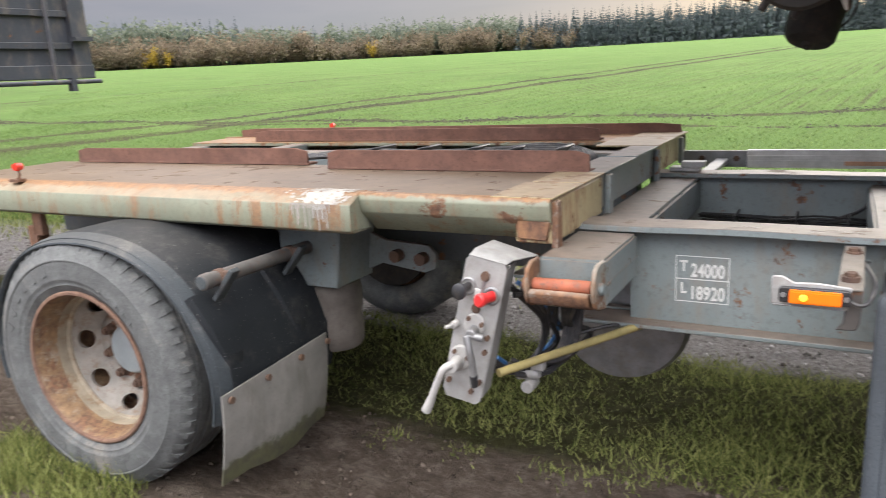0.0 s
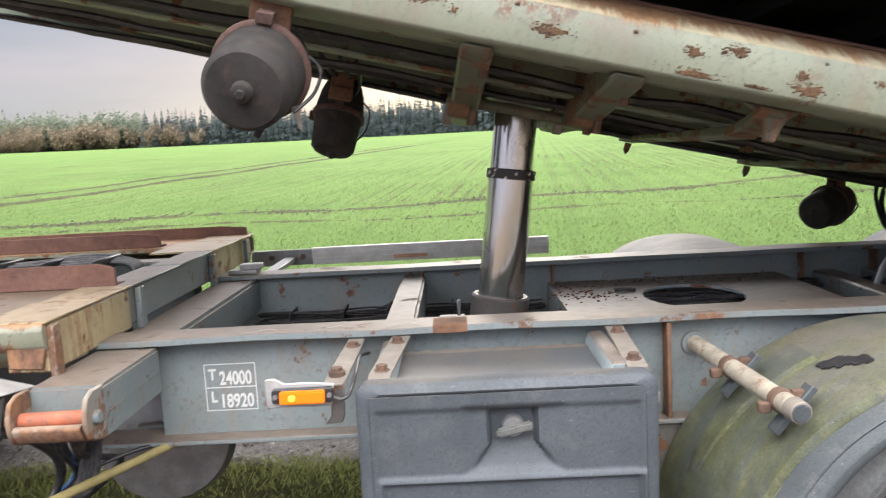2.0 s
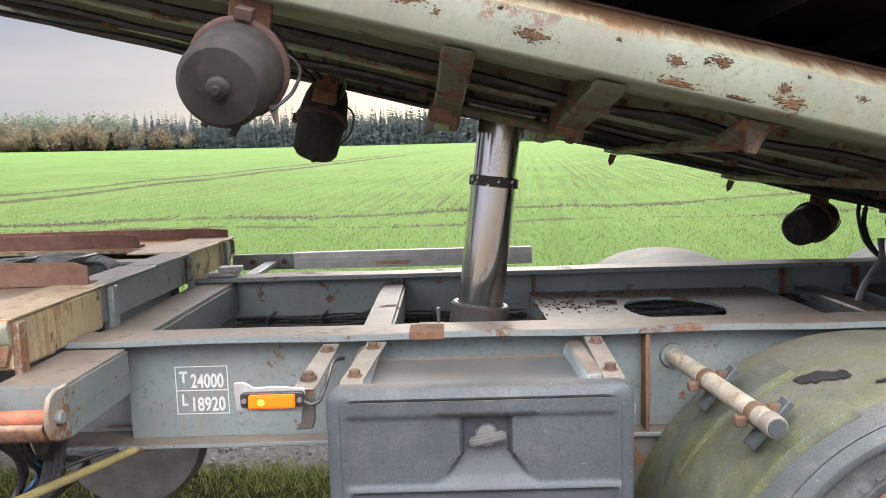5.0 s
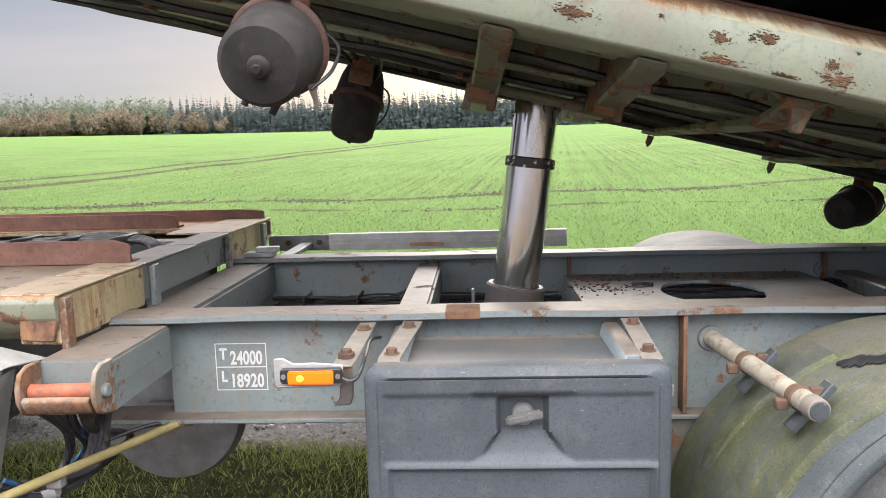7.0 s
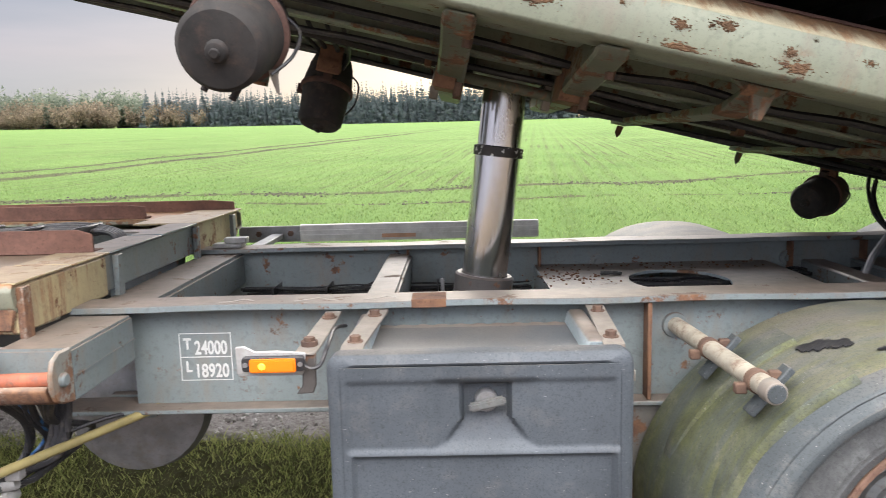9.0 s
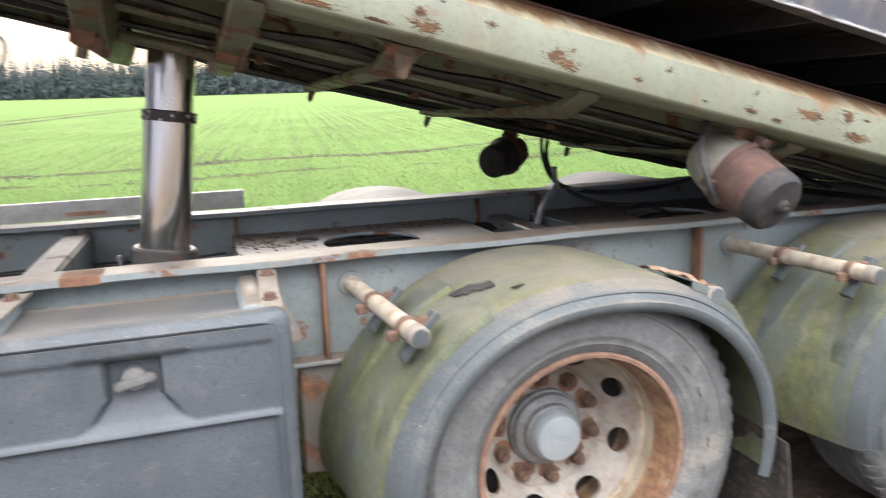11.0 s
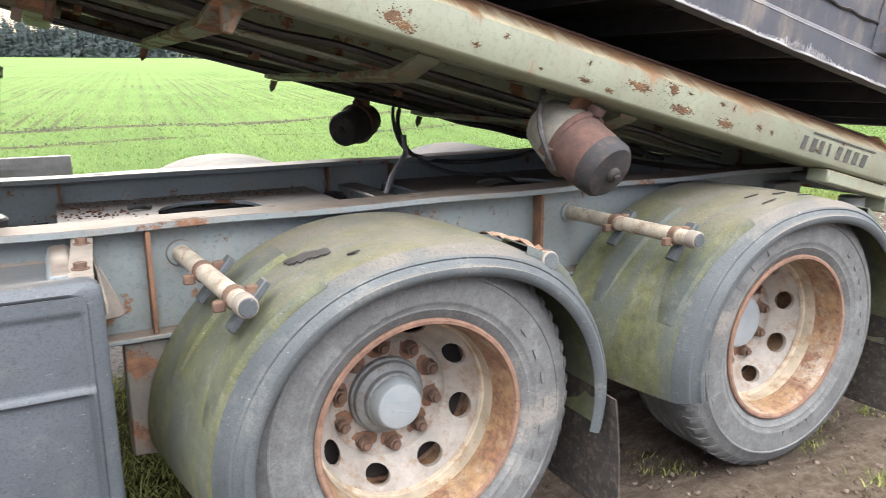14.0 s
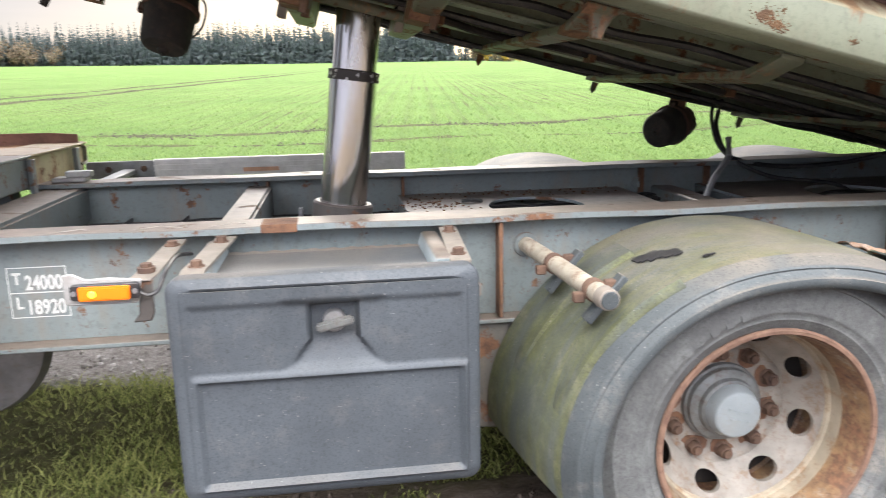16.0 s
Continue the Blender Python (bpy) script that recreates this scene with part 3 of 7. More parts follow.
def ground_z(x, y):
    x, y = np.asarray(x, float), np.asarray(y, float)
    r = np.hypot(x - 1.0, y)
    z = 0.0300 * np.maximum(r - 3.0, 0) * smooth01(2.2, 7.0, y)
    z = z - 4.0 * smooth01(38, 95, x) * np.clip(y / 230, 0, 1) * smooth01(30, 120, y)
    near = smooth01(9, 5, r)
    z = z + near * (0.012 * np.sin(x * 2.1 + 1.3 * np.sin(y * 3)) + 0.010 * np.sin(y * 7.3 + 0.6 * np.sin(x * 4.1)))
    z = z - near * 0.045 * np.exp(-((y + 0.30) / 0.16) ** 2) + near * 0.03 * np.exp(-((y - 0.02) / 0.10) ** 2)
    z = z + 0.035 * np.sin(x * 0.9 + y * 0.4) * smooth01(4, 9, y) * smooth01(60, 20, y)
    return z


def make_ground():
    def ticks(lo, hi, fine_lo, fine_hi, step, grow):
        a = list(np.arange(fine_lo, fine_hi + 1e-6, step))
        s = step
        while a[-1] < hi:
            s *= grow
            a.append(a[-1] + s)
        s, b = step, []
        p = a[0]
        while p > lo:
            s *= grow
            p -= s
            b.append(p)
        return np.array(b[::-1] + a)

    xs, ys = ticks(-900, 900, -4.5, 5.5, 0.05, 1.16), ticks(-300, 900, -1.6, 3.0, 0.045, 1.13)
    gx, gy = np.meshgrid(xs, ys)
    gz = ground_z(gx, gy)
    rng = np.random.default_rng(5)
    lump = rng.normal(0, 0.006, gz.shape) * (np.hypot(gx, gy) < 7)
    # tyre cleat marks pressed into the mud of the ruts
    rut = np.exp(-((gy + 0.30) / 0.13) ** 2) * (np.hypot(gx, gy) < 7)
    gz = gz + lump + 0.020 * rut * np.sign(np.sin(gx * 42 + np.abs(gy + 0.3) * 30))
    n = len(xs)
    idx = np.arange(gx.size).reshape(gx.shape)
    faces = np.stack([idx[:-1, :-1], idx[:-1, 1:], idx[1:, 1:], idx[1:, :-1]], -1).reshape(-1, 4)
    ob = raw("ground", np.stack([gx, gy, gz], -1).reshape(-1, 3), faces, M_GROUND, "muddy rutted verge, gravel track and bright green sown field", "structure", "ground")
    ob.data.shade_smooth()


make_ground()

# ---- far woods ----


def conifer(rng, h):
    """A thin trunk and many drooping sprays that shorten towards a pointed top, with ragged gaps."""
    v, f = [], []
    lean = rng.normal(0, 0.010, 2)
    rad = h * rng.uniform(0.15, 0.21)

    def tri(a, b, c):
        v.extend((tuple(a), tuple(b), tuple(c)))
        f.append((len(v) - 3, len(v) - 2, len(v) - 1))

    tr = 0.009 * h
    for k in range(4):
        a0, a1 = k * math.pi / 2, (k + 1) * math.pi / 2
        tri((tr * math.cos(a0), tr * math.sin(a0), 0), (tr * math.cos(a1), tr * math.sin(a1), 0), (lean[0] * h, lean[1] * h, h))
    levels = int(rng.integers(20, 26))
    for i in range(levels):
        t = (i + rng.uniform(-0.35, 0.35)) / levels
        z = h * (0.03 + 0.94 * max(t, 0))
        length = rad * (1 - max(t, 0)) ** 1.1 * rng.uniform(0.65, 1.2) + 0.008 * h
        for k in range(int(rng.integers(11, 15)) if t < 0.75 else 6):
            a = rng.uniform(0, math.tau)
            ln = length * rng.uniform(0.5, 1.2)
            d = np.array((math.cos(a), math.sin(a), 0.0))
            s = np.array((-d[1], d[0], 0.0))
            base = np.array((lean[0] * z, lean[1] * z, z))
            tip = base + d * ln + (0, 0, rng.uniform(-0.30, 0.12) * ln)
            w = ln * rng.uniform(0.10, 0.19) + 0.003 * h
            mid = base + d * ln * rng.uniform(0.4, 0.65)
            hang = np.array((0, 0, -rng.uniform(0.12, 0.42) * ln - 0.006 * h))
            tri(base, mid + s * w + hang, tip)
            tri(base, tip, mid - s * w + hang)
            tri(base + hang * 0.2, mid + s * w * 0.4 + hang * 1.5, tip + hang * 0.5)
    return np.array(v), np.array(f)


def broadleaf(rng, h, leaves=420, spread=0.42):
    """A short trunk, limbs and many small clumps of leaf with gaps between them."""
    v, f = [], []

    def tri(a, b, c):
        v.extend((tuple(a), tuple(b), tuple(c)))
        f.append((len(v) - 3, len(v) - 2, len(v) - 1))

    limbs = []
    for k in range(int(rng.integers(5, 9))):
        a, up = rng.uniform(0, math.tau), rng.uniform(0.45, 1.0)
        tip = np.array((math.cos(a) * spread * h * rng.uniform(0.3, 1), math.sin(a) * spread * h * rng.uniform(0.3, 1), h * up))
        root = np.array((0, 0, h * rng.uniform(0.02, 0.25)))
        limbs.append((root, tip))
        for s in ((0.02 * h, 0), (0, 0.02 * h)):
            tri(root + (s[0], s[1], 0), root - (s[0], s[1], 0), tip)
    for _ in range(leaves):
        root, tip = limbs[int(rng.integers(len(limbs)))]
        p = root + (tip - root) * rng.uniform(0.2, 1.05) + rng.normal(0, 0.075 * h, 3)
        p[2] = max(p[2], 0.05 * h)
        s = h * rng.uniform(0.018, 0.052)
        q = rng.normal(0, 1, (3, 3))
        tri(p + q[0] * s, p + q[1] * s, p + q[2] * s)
    return np.array(v), np.array(f)


def wood(name, makers, spots, material, label, category):
    vs, fs, o = [], [], 0
    for (x, y, s, r, pick) in spots:
        v, f = makers[pick % len(makers)]
        c, n = math.cos(r), math.sin(r)
        w = np.stack([v[:, 0] * c - v[:, 1] * n, v[:, 0] * n + v[:, 1] * c, v[:, 2]], -1) * s
        vs.append(w + (x, y, float(ground_z(x, y)) - 0.1))
        fs.append(f + o)
        o += len(v)
    return raw(name, np.concatenate(vs), np.concatenate(fs), material, label, "stuff", category)


def polar(az, r):
    return 0.8 + r * math.sin(radians(az)), -2.2 + r * math.cos(radians(az))


def make_woods():
    rng = np.random.default_rng(11)
    firs = [conifer(rng, 1.0) for _ in range(9)]
    rows = []
    for row, r0 in enumerate((232, 236, 240, 245, 251)):
        az = -22.5
        while az < 8.6:
            az += rng.uniform(0.20, 0.46)
            x, y = polar(az, r0 + rng.uniform(-1.5, 1.5))
            tall = 0.86 + 0.22 * (az + 22.5) / 31
            rows.append((x, y, (12.6 if row < 2 else 11.4) * tall * rng.uniform(0.72, 1.14), rng.uniform(0, 6), int(rng.integers(9))))
    for az in np.arange(9.5, 13.2, 0.5):
        x, y = polar(az, 250)
        rows.append((x, y, rng.uniform(7, 10), rng.uniform(0, 6), int(rng.integers(9))))
    # scattered taller firs behind the mixed wood
    for _ in range(250):
        az = -64 + 42 * rng.uniform(0, 1) ** 1.5
        x, y = polar(az, rng.uniform(244, 262))
        rows.append((x, y, rng.uniform(10.5, 15.5) if az < -42 else rng.uniform(8.5, 12.5), rng.uniform(0, 6), int(rng.integers(9))))
    # the pale blue-grey of the spruces is painted haze
    wood("conifer_wood", firs, rows, M_NEEDLE, "row of tall spruces along the field edge, paled by painted haze", "trees")
    bushes = [broadleaf(rng, 1.0) for _ in range(8)]
    spots = []
    for _ in range(330):
        az = rng.uniform(-64, -18)
        x, y = polar(az, rng.uniform(228, 246))
        spots.append((x, y, rng.uniform(4.6, 8.2) * (1.15 if az < -38 else 0.95), rng.uniform(0, 6), int(rng.integers(8))))
    for _ in range(110):
        az = rng.uniform(10.5, 48)
        x, y = polar(az, rng.uniform(232, 250))
        spots.append((x, y, rng.uniform(3.5, 6.5), rng.uniform(0, 6), int(rng.integers(8))))
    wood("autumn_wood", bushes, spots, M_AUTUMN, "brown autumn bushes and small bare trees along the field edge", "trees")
    spots = []
    for _ in range(230):
        az = rng.uniform(-64, -22)
        x, y = polar(az, rng.uniform(238, 256))
        spots.append((x, y, rng.uniform(8.5, 12) * (1.15 if az < -44 else 0.92), rng.uniform(0, 6), int(rng.integers(8))))
    wood("green_wood", bushes, spots, M_GREENLEAF, "green mixed trees behind the autumn bushes, paled by painted haze", "trees")
    spots = []
    for az in (-48.6, -47.8, -49.3, -33.2, 11.6, 12.8, 14.0, 15.5):
        x, y = polar(az, 229)
        spots.append((x, y, rng.uniform(5, 7), rng.uniform(0, 6), int(rng.integers(8))))
    wood("yellow_bushes", bushes, spots, M_YLEAF, "bright yellow autumn bushes at the wood's edge", "trees")


make_woods()

# ---- grass blades ----


def blades(name, px, py, h, w, lean, material, label, category, seed):
    rng = np.random.default_rng(seed)
    n = len(px)
    a = rng.uniform(0, math.tau, n)
    pz = ground_z(px, py) - 0.005
    bx, by = np.cos(a) * w / 2, np.sin(a) * w / 2
    la = rng.uniform(0, math.tau, n)
    ll = lean * h * rng.uniform(0.2, 1.3, n)
    tip = np.stack([px + np.cos(la) * ll, py + np.sin(la) * ll, pz + h], -1)
    mid_c = np.stack([px + np.cos(la) * ll * 0.35, py + np.sin(la) * ll * 0.35, pz + h * 0.6], -1)
    off = np.stack([bx, by, np.zeros(n)], -1)
    base = np.stack([px, py, pz], -1)
    v = np.stack([base - off, base + off, mid_c + off * 0.75, mid_c - off * 0.75, tip], 1).reshape(-1, 3)
    i = np.arange(n)[:, None] * 5
    f = np.concatenate([i + [0, 1, 2], i + [0, 2, 3], i + [3, 2, 4]])
    return raw(name, v, f, material, label, "stuff", category)


def make_grass():
    rng = np.random.default_rng(3)
    # verge under the chassis
    n = 90000
    px, py = rng.uniform(-4.5, 2.4, n), rng.uniform(0.0, 1.5, n)
    wob = np.array([noise.noise((x * 1.6, y * 1.6, 3.1)) for x, y in zip(px, py)])
    keep = (py + 0.25 * wob > 0.13) & (py + 0.3 * wob < 1.36) & (rng.uniform(0, 1, n) < 0.35 + 0.8 * np.clip(wob + 0.35, 0, 1))
    px, py = px[keep], py[keep]
    h = (0.014 + 0.058 * rng.uniform(0, 1, len(px)) ** 2.2) * (1 + 0.7 * wob[keep])
    blades("verge_grass", px, py, h, rng.uniform(0.0025, 0.006, len(px)), 1.3, M_BLADE, "tufted green and yellowed verge grass under the trailer", "grass", 1)
    # tufts on the mud by the front wheel and at the rear
    cx = np.concatenate([rng.uniform(-3.6, -1.75, 46), rng.uniform(2.9, 6.0, 26), rng.uniform(-1.2, 1.5, 8)])
    cy = np.concatenate([rng.uniform(-1.05, -0.62, 46), rng.uniform(-1.0, 0.2, 26), rng.uniform(-0.05, 0.15, 8)])
    k = 70
    px = np.repeat(cx, k) + rng.normal(0, 0.05, len(cx) * k)
    py = np.repeat(cy, k) + rng.normal(0, 0.04, len(cx) * k)
    big = np.repeat(np.where(cx < -1.7, 1.5, 0.42), k)
    blades("grass_tufts", px, py, rng.uniform(0.03, 0.085, len(px)) * big, rng.uniform(0.004, 0.007, len(px)), 0.8, M_BLADE, "scattered grass tufts on the trodden mud", "grass", 2)
    # far edge of the track
    n = 16000
    px, py = rng.uniform(-9, 9, n), 2.95 + rng.normal(0, 0.35, n)
    blades("track_edge_grass", px, py, rng.uniform(0.03, 0.09, n), rng.uniform(0.006, 0.011, n), 0.7, M_BLADE, "rough grass along the gravel track", "grass", 4)
    # the sown crop in drilled rows, sparse over the bare patches
    n = 340000
    u = rng.uniform(0, 1, n)
    py = 3.0 + 44.0 * u ** 1.9
    px = (rng.uniform(-1, 1, n)) * (7 + py * 1.35) + 1.0
    row = np.round((px - 0.11 * py) / 0.15) * 0.15 + 0.11 * py + rng.normal(0, 0.03, n)
    px = np.where(rng.uniform(0, 1, n) < 0.6, row, px)
    wob = np.sin(px * 0.55 + 1.7 * np.sin(py * 0.31)) * 0.4 + np.sin(py * 1.1 + 0.4 * px) * 0.4
    bare = np.zeros(n)
    for y0, slope, s in ((14.2, 0.13, 0.5), (11.9, 0.0, 0.15)):
        bare = np.maximum(bare, np.exp(-((py - slope * px - y0 - 0.5 * wob) / s) ** 2))
    bare = np.maximum(bare, 0.6 * (np.sin((px - 0.11 * py) * 17.0) > 0.6) * smooth01(14.6, 15.6, py))
    for off in (0.0, -2.1):
        bare = np.maximum(bare, np.exp(-((px - (0.165 * py - 15.15) - off + 0.4 * wob) / 0.55) ** 2))
    keep = rng.uniform(0, 1, n) > np.clip(0.95 * bare + 0.18 * wob, 0, 0.97) + smooth01(9, 44, py)
    px, py = px[keep], py[keep]
    blades("young_crop", px, py, rng.uniform(0.02, 0.06, len(px)), rng.uniform(0.006, 0.010, len(px)) * (1 + py / 30), 1.3, M_CROP, "rows of bright green seedlings on the field", "crop", 6)


make_grass()

# ---- clods and pebbles on the trodden ground ----


def make_clods():
    rng = np.random.default_rng(8)
    n = 15000
    px, py = rng.uniform(-4.2, 6.5, n), rng.uniform(-1.5, 1.0, n)
    keep = (py < 0.15 + 0.1 * np.sin(px * 3)) | (px > 2.3)
    px, py = px[keep], py[keep]
    n = len(px)
    r = 0.003 + 0.012 * rng.uniform(0, 1, n) ** 3
    pz = ground_z(px, py)
    base = np.array([(1, 0, 0), (-0.5, 0.87, 0), (-0.5, -0.87, 0), (0.5, 0.5, 0.8), (-0.7, 0.1, 0.9), (0.2, -0.7, 0.7)])
    v = base[None] * r[:, None, None] * rng.uniform(0.6, 1.3, (n, 6, 3)) + np.stack([px, py, pz], -1)[:, None]
    i = np.arange(n)[:, None] * 6
    f = np.concatenate([i + q for q in ([0, 1, 3], [1, 4, 3], [1, 2, 4], [2, 5, 4], [2, 0, 5], [0, 3, 5], [3, 4, 5])])
    raw("clods", v.reshape(-1, 3), f, leaf_mat("clod_earth", (0.04, 0.031, 0.024), (0.15, 0.12, 0.095), 0.95, 0.0), "loose brown clods and pebbles on the mud", "stuff", "pebbles")
    n = 12000
    px, py = rng.uniform(-8, 10, n), rng.uniform(1.3, 2.7, n)
    r = 0.004 + 0.014 * rng.uniform(0, 1, n) ** 3
    pz = ground_z(px, py)
    v = base[None] * r[:, None, None] * rng.uniform(0.6, 1.3, (n, 6, 3)) + np.stack([px, py, pz], -1)[:, None]
    i = np.arange(n)[:, None] * 6
    f = np.concatenate([i + q for q in ([0, 1, 3], [1, 4, 3], [1, 2, 4], [2, 5, 4], [2, 0, 5], [0, 3, 5], [3, 4, 5])])
    raw("gravel", v.reshape(-1, 3), f, leaf_mat("gravel_stone", (0.09, 0.08, 0.07), (0.42, 0.40, 0.38), 0.9, 0.0), "grey gravel of the track", "stuff", "gravel")


make_clods()


def make_field_clods():
    """Torn clods of dark soil along the wheel marks in the field."""
    rng = np.random.default_rng(31)
    xs, ys = [], []
    for kind, n in (("clod_line", 6500), ("tram", 3600), ("tram2", 2600), ("strip", 1300)):
        if kind == "clod_line":
            x = rng.uniform(-24, 22, n)
            y = 14.2 + 0.13 * x + 0.22 * np.sin(x * 0.8) + rng.normal(0, 0.26, n)
            ok = np.sin(x * 1.3 + 2 * np.sin(x * 0.37)) + rng.normal(0, 0.5, n) > -0.25
        elif kind == "strip":
            x = rng.uniform(-22, 22, n)
            y = 11.9 + 0.15 * np.sin(x * 0.6) + rng.normal(0, 0.1, n)
            ok = np.sin(x * 0.9 + 1.0) > 0.2
        else:
            y = 13 + 60 * rng.uniform(0, 1, n) ** 1.6
            x = 0.165 * y - 15.15 + (0 if kind == "tram" else -2.1) + rng.normal(0, 0.24, n)
            ok = np.sin(y * 0.9) + rng.normal(0, 0.6, n) > -0.5
        xs.append(x[ok])
        ys.append(y[ok])
    px, py = np.concatenate(xs), np.concatenate(ys)
    n = len(px)
    r = 0.008 + 0.028 * rng.uniform(0, 1, n) ** 2.5
    base = np.array([(1, 0, 0), (-0.5, 0.87, 0), (-0.5, -0.87, 0), (0.5, 0.5, 0.7), (-0.7, 0.1, 0.8), (0.2, -0.7, 0.6)])
    v = base[None] * r[:, None, None] * rng.uniform(0.6, 1.4, (n, 6, 3)) + np.stack([px, py, ground_z(px, py)], -1)[:, None]
    i = np.arange(n)[:, None] * 6
    f = np.concatenate([i + q for q in ([0, 1, 3], [1, 4, 3], [1, 2, 4], [2, 5, 4], [2, 0, 5], [0, 3, 5], [3, 4, 5])])
    raw("field_clods", v.reshape(-1, 3), f, plain("dark_field_soil", (0.045, 0.040, 0.026), 0.95, 0, 0.4, 0.3, (0.075, 0.07, 0.04), 4), "torn dark clods along the wheel marks in the field", "stuff", "soil")


make_field_clods()

# ---- the trailer ----
trailer = thing("tipper_trailer", "worn grey-green tipping trailer with rusty deck, standing on mud", "trailer")

bogie = thing("front_bogie", "rusty steerable front bogie with flat steel deck on mud", "trailer")

FAR_Y = 1.135
TOP = 0.968


def i_beam(name, y, x0, x1, inner):
    """A welded beam: web and flanges, with stiffener plates on its outer face."""
    s = 1 if inner else -1
    beam = part(name, Geo().box(x0, x1, y - 0.006, y + 0.006, 0.655, TOP - 0.02), M_CHASSIS, trailer, "", 0.001)
    g = Geo()
    xs = np.linspace(x0 - 0.15, x1, 40)
    grid = [[(x, y - 0.066 * s + 0.126 * s * j, TOP + 0.0025 * math.sin(x * 9.0) * (1 if j == 0 else 0.3)) for j in (0, 0.25, 0.75, 1)] for x in xs]
    part("top_flange", g.sheet(grid, 0.020), M_CHASSIS, beam, "", 0.002)
    part("bottom_flange", Geo().box(x0 - 0.22, x1, y - 0.066, y + 0.06, 0.640, 0.655), M_CHASSIS, beam, "", 0.003)
    return beam


near_beam = i_beam("chassis_beam", 0.0, -0.14, 4.05, True)
far_beam = i_beam("chassis_beam", FAR_Y, -0.34, 4.05, False)
for x in (1.385, 2.68):
    part("stiffener", Geo().box(x - 0.006, x + 0.006, -0.060, -0.007, 0.656, TOP - 0.021), M_RUST, near_beam, "rusty stiffener plate", 0.002)
for x in (0.62, 1.2, 2.3, 2.62):
    part("stiffener", Geo().box(x - 0.005, x + 0.005, FAR_Y - 0.060, FAR_Y - 0.007, 0.656, TOP - 0.021), M_RUST, far_beam, "rusty stiffener plate", 0.002)
for x in (1.46, 2.30, 3.3):
    g = Geo().tube((x, FAR_Y - 0.006, 0.868), (x, FAR_Y - 0.018, 0.868), 0.034, seg=20).tube((x, FAR_Y - 0.018, 0.868), (x, FAR_Y - 0.034, 0.868), 0.016, seg=6)
    part("bolt_plate", g, M_CHASSIS, far_beam)

# front cross tube and the open channel stub with its orange pin
cross = part("front_cross_member", Geo().box(-0.30, -0.115, 0.008, FAR_Y - 0.008, 0.80, 0.945), M_CHASSIS, trailer, "", 0.012, seg=2)
g = Geo().box(-0.290, -0.104, -0.425, -0.072, 0.812, 0.946)
M_TANR = painted("rust_eaten_paint", (0.24, 0.20, 0.16), rust=1.6, dust=0.5, streak=1.0)
M_HANG0 = painted("rusted_grey_paint", (0.22, 0.22, 0.19), rust=0.95, dust=0.5, streak=0.9)
stub = part("channel_stub", g, M_CHASSIS, trailer, "grey-green box stub with worn edges", 0.007, seg=2)
EAR = [(-0.42, 0.948), (-0.475, 0.950), (-0.505, 0.938), (-0.520, 0.905), (-0.520, 0.868), (-0.505, 0.838), (-0.47, 0.822), (-0.42, 0.812)]
part("stub_ear", Geo().prism([(y, z - 0.002) for y, z in EAR], "x", -0.297, -0.285), M_TANR, stub, "rusty ear plate", 0.004)
part("stub_ear", Geo().prism([(y - 0.006, z + 0.004) for y, z in EAR], "x", -0.112, -0.100), M_HANG0, stub, "ear plate with chipped paint and rusty edges", 0.004)
part("end_lip", Geo().prism([(-0.424, 0.813), (-0.47, 0.823), (-0.505, 0.838), (-0.522, 0.870), (-0.512, 0.880), (-0.49, 0.874), (-0.46, 0.866), (-0.424, 0.862)], "x", -0.284, -0.121), M_TANR, stub, "rusted lower end lip", 0.003)
part("coupling_pin", Geo().tube((-0.284, -0.478, 0.884), (-0.121, -0.478, 0.886), 0.0185, seg=18), M_ORANGEP, stub, "faded orange pin", 0.004)
part("pin_end", Geo().tube((-0.312, -0.480, 0.883), (-0.284, -0.480, 0.884), 0.022, 0.024, seg=14), M_RUST, stub, "rusty pin end", 0.006)
part("pin_collar", Geo().tube((-0.114, -0.480, 0.886), (-0.088, -0.480, 0.887), 0.017, seg=18), M_CHASSIS, stub, "", 0.004)
part("weld_line", Geo().box(-0.1035, -0.1015, -0.42, -0.075, 0.872, 0.878), M_CHASSIS, stub)

mid = part("cross_member", Geo().box(0.53, 0.635, 0.008, FAR_Y - 0.008, 0.79, 0.925), M_CHASSIS, trailer, "dusty cross member", 0.01, seg=2)
for x in (2.36, 3.72):
    part("cross_member", Geo().box(x, x + 0.1, 0.008, FAR_Y - 0.008, 0.76, 0.86), M_CHASSIS, trailer, "dusty cross member", 0.008)


